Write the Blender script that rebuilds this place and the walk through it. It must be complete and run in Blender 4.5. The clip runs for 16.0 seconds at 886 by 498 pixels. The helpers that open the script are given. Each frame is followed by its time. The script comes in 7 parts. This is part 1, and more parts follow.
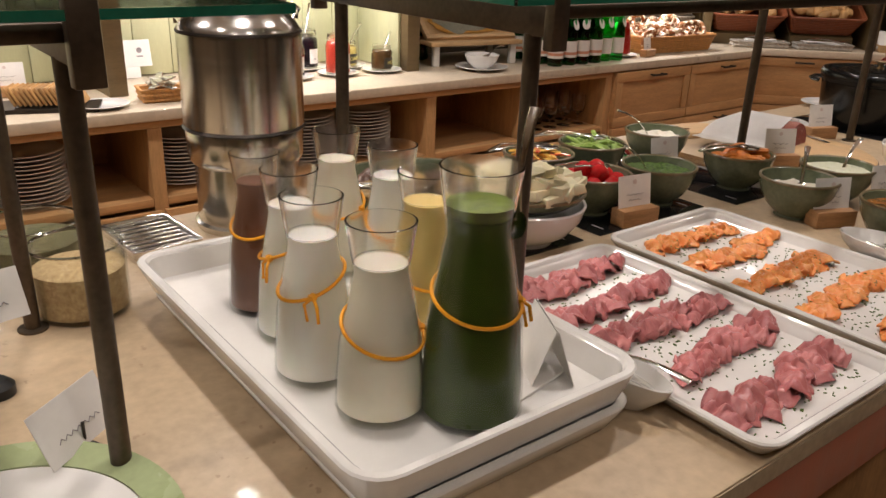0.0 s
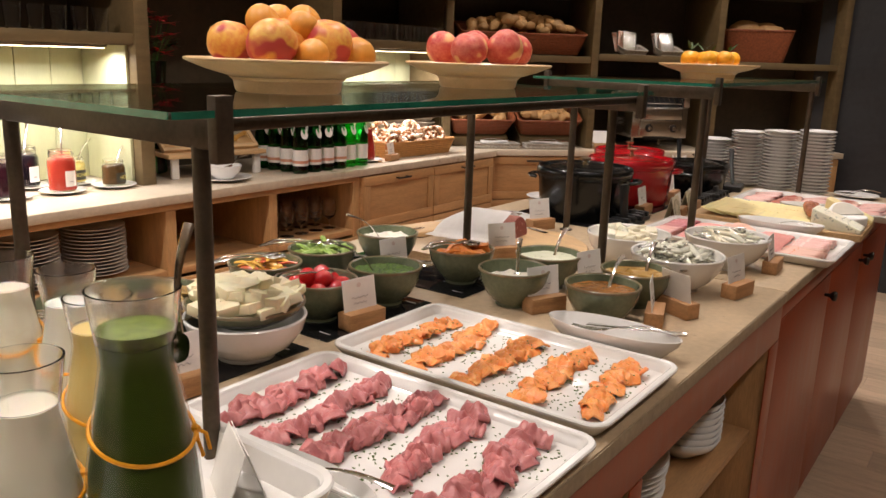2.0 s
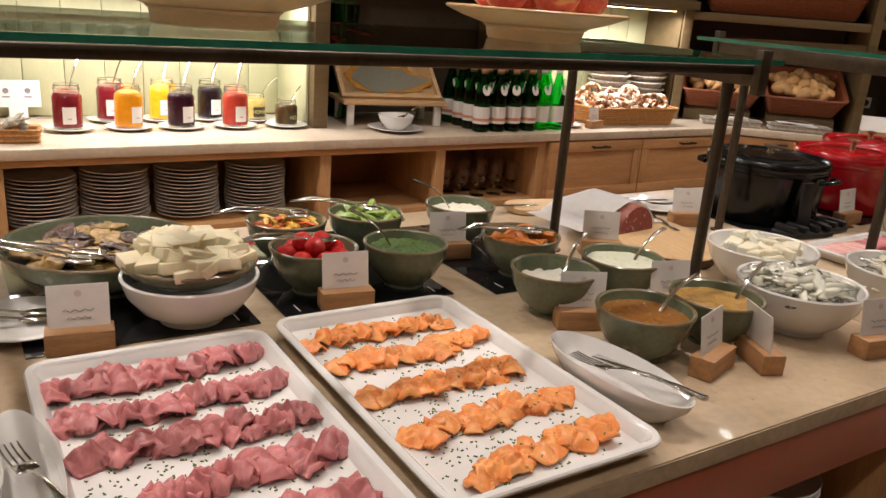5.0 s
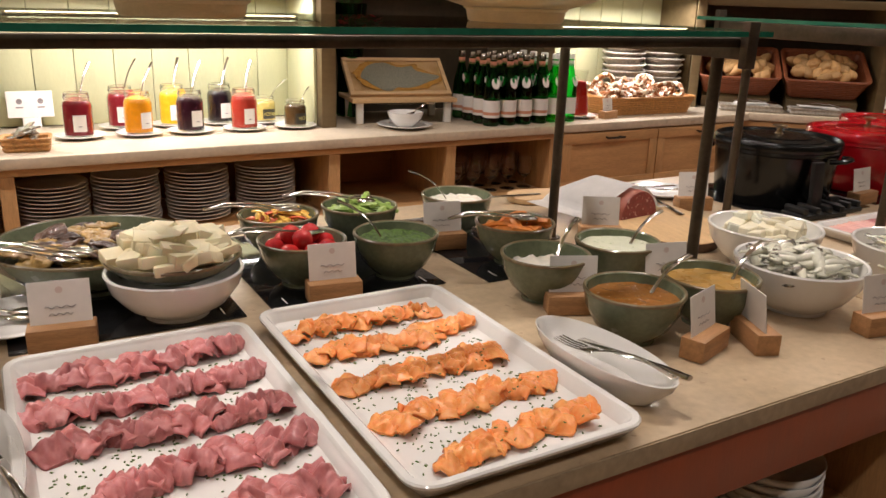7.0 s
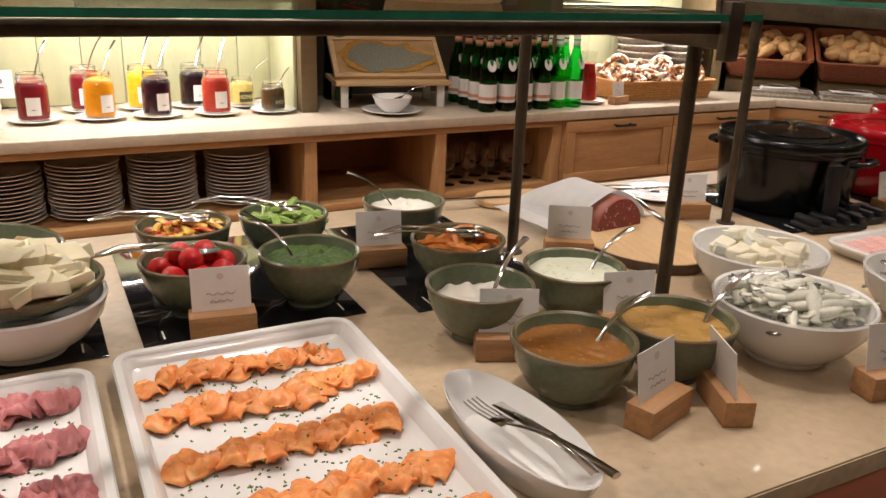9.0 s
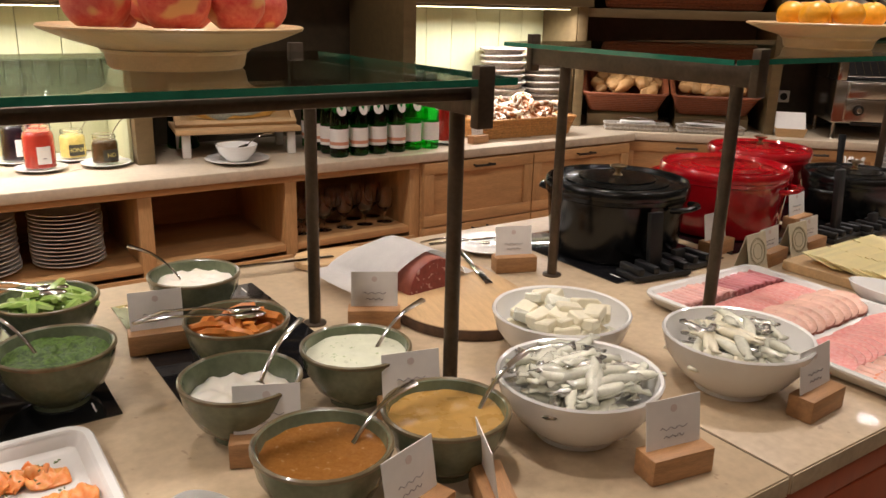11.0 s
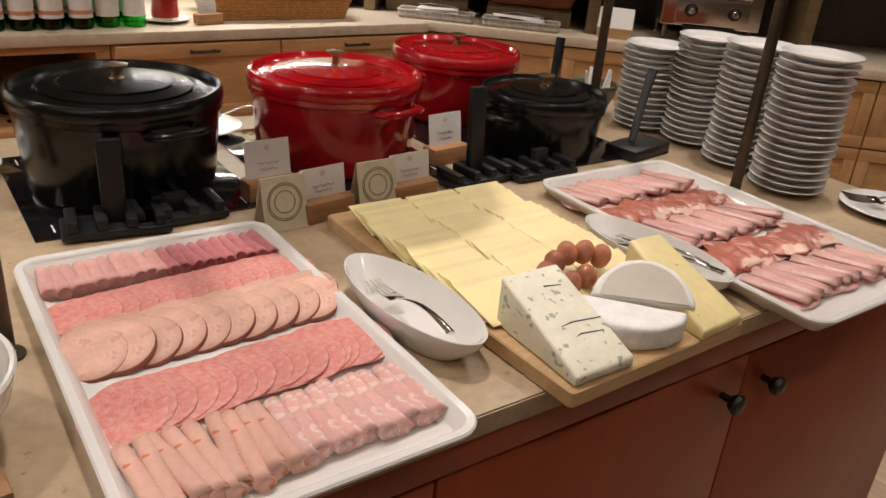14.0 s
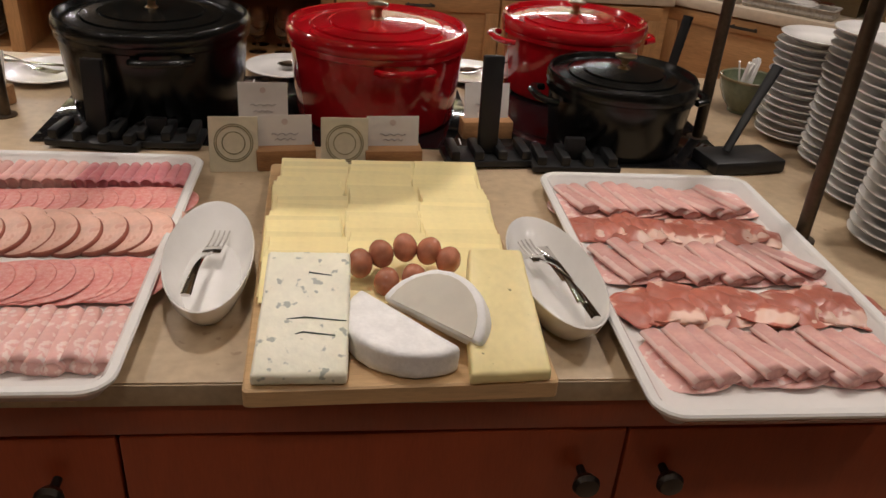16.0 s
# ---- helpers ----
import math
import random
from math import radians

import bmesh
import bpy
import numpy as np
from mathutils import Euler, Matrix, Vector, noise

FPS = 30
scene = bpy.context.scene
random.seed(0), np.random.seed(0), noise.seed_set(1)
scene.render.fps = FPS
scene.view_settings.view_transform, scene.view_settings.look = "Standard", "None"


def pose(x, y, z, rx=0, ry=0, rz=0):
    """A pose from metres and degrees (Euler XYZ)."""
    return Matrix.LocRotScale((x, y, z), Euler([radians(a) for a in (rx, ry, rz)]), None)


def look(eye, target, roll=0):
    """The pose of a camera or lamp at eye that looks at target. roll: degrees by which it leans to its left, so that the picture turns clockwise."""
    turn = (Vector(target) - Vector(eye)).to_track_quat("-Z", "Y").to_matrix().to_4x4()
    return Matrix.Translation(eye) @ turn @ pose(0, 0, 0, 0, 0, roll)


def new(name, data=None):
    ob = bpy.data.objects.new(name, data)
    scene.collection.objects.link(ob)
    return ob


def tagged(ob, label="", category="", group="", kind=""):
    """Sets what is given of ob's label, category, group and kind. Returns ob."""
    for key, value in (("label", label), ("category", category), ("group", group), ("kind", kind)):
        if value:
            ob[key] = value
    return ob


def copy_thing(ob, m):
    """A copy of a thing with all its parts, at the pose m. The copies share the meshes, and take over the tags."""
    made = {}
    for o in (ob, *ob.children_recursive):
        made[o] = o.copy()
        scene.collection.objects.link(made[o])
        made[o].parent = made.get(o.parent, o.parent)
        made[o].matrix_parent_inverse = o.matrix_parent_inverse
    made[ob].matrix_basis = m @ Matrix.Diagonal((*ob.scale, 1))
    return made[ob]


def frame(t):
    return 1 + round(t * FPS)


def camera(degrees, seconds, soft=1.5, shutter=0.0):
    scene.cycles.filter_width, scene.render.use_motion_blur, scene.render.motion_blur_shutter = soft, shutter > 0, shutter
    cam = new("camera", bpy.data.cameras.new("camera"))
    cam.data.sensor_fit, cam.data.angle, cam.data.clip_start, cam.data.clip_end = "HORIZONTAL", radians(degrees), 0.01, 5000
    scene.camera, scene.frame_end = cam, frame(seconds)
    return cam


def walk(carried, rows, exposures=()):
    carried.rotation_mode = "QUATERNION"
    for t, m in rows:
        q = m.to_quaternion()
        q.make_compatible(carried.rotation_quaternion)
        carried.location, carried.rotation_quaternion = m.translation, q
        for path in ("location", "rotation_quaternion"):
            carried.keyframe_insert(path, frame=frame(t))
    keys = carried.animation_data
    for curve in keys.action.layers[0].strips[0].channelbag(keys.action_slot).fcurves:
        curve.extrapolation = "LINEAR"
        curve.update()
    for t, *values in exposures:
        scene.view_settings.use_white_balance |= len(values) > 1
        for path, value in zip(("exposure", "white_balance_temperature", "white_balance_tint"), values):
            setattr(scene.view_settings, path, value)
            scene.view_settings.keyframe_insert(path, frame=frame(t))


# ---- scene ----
cam = camera(58.3, 16.0)
PATH = [
    (0, (0.068, 0.056, 1.424), (1.216, 1.519, 0.687), 2.0),
    (0.5, (0.11, 0.05, 1.422), (1.323, 1.529, 0.839), 2.2),
    (1, (0.136, 0.025, 1.431), (1.462, 1.432, 0.918), 1.8),
    (1.5, (0.15, 0.012, 1.433), (1.622, 1.279, 0.953), 1.9),
    (2, (0.164, -0.005, 1.429), (1.739, 1.132, 0.956), 1.9),
    (2.5, (0.192, -0.017, 1.412), (1.819, 1.039, 0.924), 2.3),
    (3, (0.273, -0.007, 1.41), (1.897, 1.036, 0.885), 2.8),
    (3.5, (0.395, 0.014, 1.416), (1.979, 1.109, 0.876), 3.8),
    (4, (0.48, 0.019, 1.415), (1.889, 1.322, 0.855), 2.5),
    (4.5, (0.601, -0.065, 1.42), (1.785, 1.439, 0.841), 3.0),
    (5, (0.725, -0.16, 1.424), (1.763, 1.44, 0.821), 4.4),
    (5.2, (0.751, -0.175, 1.42), (1.768, 1.436, 0.811), 4.6),
    (7.5, (0.798, -0.193, 1.4), (1.761, 1.454, 0.799), 1.6),
    (8, (0.804, -0.19, 1.419), (1.753, 1.447, 0.771), 1.9),
    (8.5, (0.918, -0.172, 1.412), (1.817, 1.506, 0.766), 1.2),
    (9, (1.075, -0.062, 1.404), (1.958, 1.606, 0.743), 2.1),
    (9.2, (1.111, -0.053, 1.425), (1.995, 1.614, 0.763), 3.0),
    (11.3, (1.365, -0.065, 1.446), (2.505, 1.473, 0.868), 1.3),
    (11.5, (1.419, -0.072, 1.437), (2.604, 1.427, 0.846), 1.7),
    (12, (1.633, -0.125, 1.438), (2.927, 1.273, 0.831), 3.2),
    (12.5, (1.801, -0.143, 1.434), (3.146, 1.182, 0.774), 3.4),
    (13, (1.999, -0.102, 1.432), (3.338, 1.205, 0.727), 3.6),
    (13.5, (2.163, -0.083, 1.433), (3.423, 1.26, 0.652), 3.0),
    (14, (2.356, -0.122, 1.413), (3.437, 1.334, 0.567), 5.1),
    (14.5, (2.513, -0.177, 1.396), (3.386, 1.373, 0.481), 6.6),
    (15, (2.644, -0.18, 1.378), (3.367, 1.418, 0.416), 6.2),
    (15.5, (2.837, -0.172, 1.392), (3.429, 1.468, 0.41), 6.6),
    (16, (3.003, -0.246, 1.421), (3.243, 1.484, 0.448), 4.5),
]
walk(cam, [(t, look(eye, target, roll)) for t, eye, target, roll in PATH], [(0, -0.15), (0.8, 0.2), (2.5, 0.25), (4.5, 0.1), (9.0, 0.1), (12.0, 0.17), (13.0, 0.1), (14.5, -0.12), (16, -0.32)])

# ---- light ----
world = bpy.data.worlds.new("room_air")
world.use_nodes = True
world.node_tree.nodes["Background"].inputs[0].default_value = (1.0, 0.82, 0.6, 1)
world.node_tree.nodes["Background"].inputs[1].default_value = 0.02
scene.world = world
CEIL = 2.7


def area(name, m, w, h, power, color=(1.0, 0.905, 0.865), shape="RECTANGLE", spread=180):
    d = bpy.data.lights.new(name, "AREA")
    d.shape, d.size, d.size_y, d.energy, d.color, d.spread = shape, w, h, power, color, radians(spread)
    ob = new(name, d)
    ob.matrix_world = m
    return ob


# ---- materials ----
def material(name, color, rough=0.5, metal=0.0, vary=0.15, scale=12.0, fine=90.0, bump=0.0, coat=0.0, second=None, stretch=(1, 1, 1),
             sss=0.0, transmission=0.0, ior=1.45, spots=None, random_vary=0.0, emit=0.0):
    """A principled material: base colour varied at two scales by noise, with fine relief."""
    m = bpy.data.materials.new(name)
    m.use_nodes = True
    nt = m.node_tree
    b = nt.nodes["Principled BSDF"]
    link = nt.links.new
    co = nt.nodes.new("ShaderNodeTexCoord")
    mp = nt.nodes.new("ShaderNodeMapping")
    mp.inputs["Scale"].default_value = stretch
    link(co.outputs["Object"], mp.inputs["Vector"])
    n1, n2 = nt.nodes.new("ShaderNodeTexNoise"), nt.nodes.new("ShaderNodeTexNoise")
    n1.inputs["Scale"].default_value, n2.inputs["Scale"].default_value = scale, fine
    n1.inputs["Detail"].default_value = 5
    n2.inputs["Detail"].default_value = 3
    for n in (n1, n2):
        link(mp.outputs["Vector"], n.inputs["Vector"])
    mixn = nt.nodes.new("ShaderNodeMix")
    mixn.inputs[0].default_value = 0.4
    link(n1.outputs["Fac"], mixn.inputs[2])
    link(n2.outputs["Fac"], mixn.inputs[3])
    ramp = nt.nodes.new("ShaderNodeValToRGB")
    c2 = second or tuple(c * (1 - vary) for c in color)
    hi = color if second else tuple(min(1, c * (1 + vary * 0.6)) for c in color)
    ramp.color_ramp.elements[0].position, ramp.color_ramp.elements[1].position = 0.35, 0.65
    ramp.color_ramp.elements[0].color, ramp.color_ramp.elements[1].color = (*c2, 1), (*hi, 1)
    link(mixn.outputs[0], ramp.inputs["Fac"])
    out = ramp.outputs["Color"]
    if spots:
        sc, size, scol = spots
        v = nt.nodes.new("ShaderNodeTexNoise")
        v.inputs["Scale"].default_value, v.inputs["Detail"].default_value = sc, 2
        link(co.outputs["Object"], v.inputs["Vector"])
        r2 = nt.nodes.new("ShaderNodeValToRGB")
        r2.color_ramp.elements[0].position, r2.color_ramp.elements[1].position = size, min(1, size + 0.05)
        link(v.outputs["Fac"], r2.inputs["Fac"])
        mx = nt.nodes.new("ShaderNodeMix")
        mx.data_type = "RGBA"
        link(r2.outputs["Color"], mx.inputs[0])
        link(out, mx.inputs[6])
        mx.inputs[7].default_value = (*scol, 1)
        out = mx.outputs[2]
    if random_vary:
        oi = nt.nodes.new("ShaderNodeObjectInfo")
        mr = nt.nodes.new("ShaderNodeMapRange")
        mr.inputs[3].default_value, mr.inputs[4].default_value = 1 - random_vary, 1 + random_vary
        link(oi.outputs["Random"], mr.inputs[0])
        hs = nt.nodes.new("ShaderNodeHueSaturation")
        link(mr.outputs[0], hs.inputs["Value"])
        link(out, hs.inputs["Color"])
        out = hs.outputs["Color"]
    link(out, b.inputs["Base Color"])
    rr = nt.nodes.new("ShaderNodeMapRange")
    rr.inputs[3].default_value, rr.inputs[4].default_value = max(0.02, rough - 0.08), min(1, rough + 0.08)
    link(n1.outputs["Fac"], rr.inputs[0])
    link(rr.outputs[0], b.inputs["Roughness"])
    b.inputs["Metallic"].default_value = metal
    b.inputs["Coat Weight"].default_value = coat
    b.inputs["IOR"].default_value = ior
    b.inputs["Transmission Weight"].default_value = transmission
    if sss:
        b.inputs["Subsurface Weight"].default_value = sss
        b.inputs["Subsurface Radius"].default_value = (0.01, 0.005, 0.003)
        b.inputs["Subsurface Scale"].default_value = 0.5
    if emit:
        b.inputs["Emission Color"].default_value = (*color, 1)
        b.inputs["Emission Strength"].default_value = emit
    if bump:
        bp = nt.nodes.new("ShaderNodeBump")
        bp.inputs["Strength"].default_value, bp.inputs["Distance"].default_value = bump, 0.004
        link(mixn.outputs[0], bp.inputs["Height"])
        link(bp.outputs["Normal"], b.inputs["Normal"])
    return m


def glass(name, color, gloss=0.75, power=3.0, rough=0.03):
    """Thin clear or tinted glass: light passes straight through, with a reflection that grows at grazing angles."""
    m = bpy.data.materials.new(name)
    m.use_nodes = True
    nt = m.node_tree
    nt.nodes.clear()
    out, mix = nt.nodes.new("ShaderNodeOutputMaterial"), nt.nodes.new("ShaderNodeMixShader")
    tr, gl = nt.nodes.new("ShaderNodeBsdfTransparent"), nt.nodes.new("ShaderNodeBsdfGlossy")
    tr.inputs["Color"].default_value = (*color, 1)
    gl.inputs["Roughness"].default_value = rough
    lw, pw, mr = nt.nodes.new("ShaderNodeLayerWeight"), nt.nodes.new("ShaderNodeMath"), nt.nodes.new("ShaderNodeMapRange")
    lw.inputs["Blend"].default_value = 0.5
    pw.operation = "POWER"
    pw.inputs[1].default_value = power
    mr.inputs[3].default_value, mr.inputs[4].default_value = 0.035, gloss
    nt.links.new(lw.outputs["Facing"], pw.inputs[0])
    nt.links.new(pw.outputs[0], mr.inputs[0])
    nt.links.new(mr.outputs[0], mix.inputs[0])
    nt.links.new(tr.outputs[0], mix.inputs[1])
    nt.links.new(gl.outputs[0], mix.inputs[2])
    nt.links.new(mix.outputs[0], out.inputs[0])
    return m


STONE = material("travertine", (0.51, 0.385, 0.245), 0.38, vary=0.2, scale=6, fine=60, bump=0.05, coat=0.06, spots=(55, 0.70, (0.38, 0.27, 0.17)))
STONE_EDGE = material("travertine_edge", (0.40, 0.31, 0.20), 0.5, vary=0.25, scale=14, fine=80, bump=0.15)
PALE_STONE = material("pale_travertine", (0.60, 0.50, 0.37), 0.3, vary=0.15, scale=6, fine=60, bump=0.05, coat=0.2)
OAK = material("oak", (0.50, 0.28, 0.12), 0.42, vary=0.22, scale=5, fine=40, bump=0.08, stretch=(1, 8, 8))
OAK_UP = material("oak_upright", (0.48, 0.27, 0.115), 0.42, vary=0.22, scale=5, fine=40, bump=0.08, stretch=(8, 8, 1))
# same oak, darkened: recess shade put into the colour of the back panels
OAK_SHADED = material("oak_shaded_inside", (0.34, 0.18, 0.075), 0.5, vary=0.25, scale=5, fine=40, bump=0.08, stretch=(1, 8, 8))
RED_PAINT = material("russet_paint", (0.31, 0.058, 0.019), 0.36, vary=0.14, scale=4, fine=45, bump=0.03, stretch=(8, 8, 1))
SHELF_WOOD = material("olive_brown_wood", (0.16, 0.112, 0.052), 0.45, vary=0.2, scale=5, fine=50, bump=0.06, stretch=(1, 8, 8))
DARK_BACK = material("dark_brown_backing", (0.075, 0.056, 0.034), 0.5, vary=0.25, scale=6, fine=40, bump=0.05)
GREEN_PANEL = material("pale_green_boarding", (0.52, 0.52, 0.31), 0.55, vary=0.07, scale=4, fine=40, bump=0.04, stretch=(6, 6, 1))
BRONZE = material("bronze_bar", (0.11, 0.083, 0.058), 0.4, metal=0.75, vary=0.25, scale=25, fine=140, bump=0.05)
STEEL = material("brushed_steel", (0.72, 0.7, 0.66), 0.2, metal=1.0, vary=0.1, scale=8, fine=120, bump=0.015, stretch=(1, 1, 12))
CHROME = material("cutlery_steel", (0.75, 0.73, 0.7), 0.12, metal=1.0, vary=0.06)
BRASS = material("brass", (0.55, 0.42, 0.25), 0.28, metal=1.0, vary=0.12)
DARK_METAL = material("dark_metal", (0.05, 0.042, 0.036), 0.35, metal=0.8, vary=0.2)
WHITE = material("white_porcelain", (0.78, 0.76, 0.72), 0.14, vary=0.03, scale=9, coat=0.4)
GREEN = material("green_glaze", (0.17, 0.19, 0.115), 0.24, vary=0.22, scale=14, fine=120, bump=0.03, coat=0.4, second=(0.11, 0.13, 0.078))
GREEN_RIM = material("brown_rim_glaze", (0.16, 0.12, 0.06), 0.3, vary=0.3, scale=40, coat=0.3)
BLACK_IRON = material("black_enamel", (0.005, 0.0053, 0.0048), 0.21, vary=0.2, scale=60, fine=300, bump=0.04)
RED_IRON = material("red_enamel", (0.42, 0.006, 0.012), 0.14, vary=0.12, scale=10, coat=0.7)
BLACK_PLASTIC = material("black_plastic", (0.012, 0.012, 0.012), 0.42, vary=0.2, scale=30)
BLACK_GLASS = material("black_glass", (0.008, 0.008, 0.009), 0.06, vary=0.1, coat=0.5)
PAPER = material("card_paper", (0.78, 0.75, 0.70), 0.7, vary=0.04, scale=30)
INK = material("grey_ink", (0.25, 0.22, 0.22), 0.7, vary=0.2, scale=40)
CREAM_PAPER = material("cream_card", (0.66, 0.60, 0.44), 0.65, vary=0.08, scale=30)
BLOCK_WOOD = material("oak_block", (0.44, 0.23, 0.10), 0.5, vary=0.28, scale=14, fine=110, bump=0.1, stretch=(1, 8, 8), random_vary=0.12)
BOARD_WOOD = material("beech_board", (0.58, 0.38, 0.19), 0.48, vary=0.18, scale=8, fine=60, bump=0.06, stretch=(1, 8, 8))
BOWL_WOOD = material("pale_turned_wood", (0.63, 0.41, 0.205), 0.38, vary=0.12, scale=8, fine=70, bump=0.03, stretch=(1, 6, 6), coat=0.15)
CLEAR_SOLID = material("solid_clear_glass", (1, 1, 1), 0.09, vary=0.0, transmission=1.0, ior=1.46)
CLEAR = glass("clear_glass", (0.97, 0.98, 0.97), 0.45)
GUARD_GLASS = glass("guard_glass", (0.86, 0.94, 0.90), 0.9, 4.0, 0.01)
GUARD_EDGE = material("green_glass_edge", (0.02, 0.16, 0.10), 0.12, vary=0.2, scale=20, coat=0.6)
NAPKIN = material("white_linen", (0.78, 0.76, 0.73), 0.85, vary=0.05, scale=40, fine=300, bump=0.1)


# ---- mesh helpers ----
def thing(name, label, category, m=None, group="", kind=""):
    ob = new(name)
    ob.empty_display_size = 0.03
    if m is not None:
        ob.matrix_world = m
    return tagged(ob, label, category, group, kind)


def part(name, bm, mat, parent=None, label="", smooth=True, angle=35):
    me = bpy.data.meshes.new(name)
    bmesh.ops.recalc_face_normals(bm, faces=bm.faces[:])
    bm.to_mesh(me)
    bm.free()
    if smooth:
        me.polygons.foreach_set("use_smooth", [True] * len(me.polygons))
        me.set_sharp_from_angle(angle=radians(angle))
    me.materials.append(mat)
    ob = new(name, me)
    if parent is not None:
        ob.parent = parent
    return tagged(ob, label) if label else ob


def solid(name, bm, mat, label, category, m=None, group="", kind="", **k):
    ob = part(name, bm, mat, None, **k)
    if m is not None:
        ob.matrix_world = m
    return tagged(ob, label, category, group, kind)


def box(x0, x1, y0, y1, z0, z1, bevel=0.002, bm=None, seg=2):
    bm = bm or bmesh.new()
    r = bmesh.ops.create_cube(bm, size=1)
    for v in r["verts"]:
        v.co = Vector(((x0 + x1) / 2 + v.co.x * (x1 - x0), (y0 + y1) / 2 + v.co.y * (y1 - y0), (z0 + z1) / 2 + v.co.z * (z1 - z0)))
    if bevel:
        es = list({e for v in r["verts"] for e in v.link_edges})
        bmesh.ops.bevel(bm, geom=es, offset=bevel, segments=seg, affect="EDGES", profile=0.5)
    return bm


def circle(r, z, n=32, cx=0.0, cy=0.0, ry=None):
    return [Vector((cx + r * math.cos(a), cy + (ry or r) * math.sin(a), z)) for a in (2 * math.pi * i / n for i in range(n))]


def rrect(hx, hy, rad, z, k=5, cx=0.0, cy=0.0):
    pts = []
    for sx, sy, a0 in ((1, 1, 0), (-1, 1, 90), (-1, -1, 180), (1, -1, 270)):
        for i in range(k + 1):
            a = radians(a0 + 90 * i / k)
            pts.append(Vector((cx + sx * (hx - rad) + rad * math.cos(a), cy + sy * (hy - rad) + rad * math.sin(a), z)))
    return pts


def loft(rings, bm=None, cap0=True, cap1=True, closed=False):
    bm = bm or bmesh.new()
    vs = [[bm.verts.new(p) for p in r] for r in rings]
    n = len(vs[0])
    pairs = list(zip(vs, vs[1:])) + ([(vs[-1], vs[0])] if closed else [])
    for a, b in pairs:
        for i in range(n):
            j = (i + 1) % n
            bm.faces.new((a[i], a[j], b[j], b[i]))
    if not closed:
        if cap0:
            bm.faces.new(vs[0][::-1])
        if cap1:
            bm.faces.new(vs[-1])
    return bm


def lathe(profile, n=32, bm=None, cap0=True, cap1=True, closed=False, cx=0.0, cy=0.0, squash=1.0):
    return loft([circle(max(r, 1e-4), z, n, cx, cy, max(r, 1e-4) * squash) for r, z in profile], bm, cap0, cap1, closed)


def tube(points, r, n=8, bm=None, flat=1.0):
    pts = [Vector(p) for p in points]
    rings = []
    for i, p in enumerate(pts):
        t = (pts[min(i + 1, len(pts) - 1)] - pts[max(i - 1, 0)]).normalized()
        side = t.cross(Vector((0, 0, 1)))
        side = side.normalized() if side.length > 1e-4 else Vector((1, 0, 0))
        up = side.cross(t)
        rr = r[i] if isinstance(r, (list, tuple)) else r
        rings.append([p + side * rr * math.cos(a) + up * rr * flat * math.sin(a) for a in (2 * math.pi * k / n for k in range(n))])
    return loft(rings, bm)


def blob(c, r, bm=None, sub=2, rough=0.15, freq=1.5, seed=0, rot=None):
    bm = bm or bmesh.new()
    g = bmesh.ops.create_icosphere(bm, subdivisions=sub, radius=1)
    r = (r, r, r) if not isinstance(r, (tuple, list)) else r
    e = Euler(rot).to_matrix() if rot else Matrix.Identity(3)
    for v in g["verts"]:
        k = 1 + rough * noise.noise(v.co * freq + Vector((seed * 7.3, seed * 3.1, seed * 1.7)))
        v.co = Vector(c) + e @ Vector((v.co.x * r[0] * k, v.co.y * r[1] * k, v.co.z * r[2] * k))
    return bm


def rnd(a, b):
    return random.uniform(a, b)


# ---- room ----
TOP = 0.90
solid("floor", box(-3.5, 7.5, -4, 6, -0.12, -0.012, 0), material("floor_joint", (0.10, 0.07, 0.045), 0.8), "dark base under the plank floor", "floor", kind="structure", smooth=False)
WALL = material("warm_plaster", (0.42, 0.33, 0.22), 0.8, vary=0.1, scale=3, fine=60, bump=0.05)
CHARCOAL = material("charcoal_panel", (0.035, 0.037, 0.04), 0.4, vary=0.2, scale=4, fine=30, bump=0.03)
TAUPE = material("taupe_panel", (0.10, 0.085, 0.065), 0.5, vary=0.15, scale=4, fine=30, bump=0.03)
solid("wall_north", box(-3.5, 7.5, 3.24, 3.36, 0, CEIL, 0), DARK_BACK, "dark brown wall behind the shelving", "wall", kind="structure", smooth=False)
solid("wall_south", box(-3.5, 7.5, -4.12, -4, 0, CEIL, 0), WALL, "warm plaster wall behind the walk", "wall", kind="structure", smooth=False)
solid("wall_west", box(-3.62, -3.5, -4.12, 3.36, 0, CEIL, 0), WALL, "warm plaster wall at the far end", "wall", kind="structure", smooth=False)
solid("wall_east", box(6.0, 6.12, -4, 0.05, 0, CEIL, 0), TAUPE, "taupe panelled wall", "wall", kind="structure", smooth=False)
solid("wall_east_dark", box(5.96, 6.08, 0.054, 1.2, 0, CEIL, 0), CHARCOAL, "charcoal grey panel beside the shelving", "wall", kind="structure", smooth=False)
solid("wall_far_east", box(7.5, 7.62, -4.12, 3.36, 0, CEIL, 0), TAUPE, "dark taupe wall", "wall", kind="structure", smooth=False)
solid("ceiling", box(-3.5, 7.5, -4, 3.24, CEIL, CEIL + 0.1, 0), material("ceiling_paint", (0.62, 0.55, 0.45), 0.9, vary=0.05), "plain painted ceiling", "ceiling", kind="structure", smooth=False)

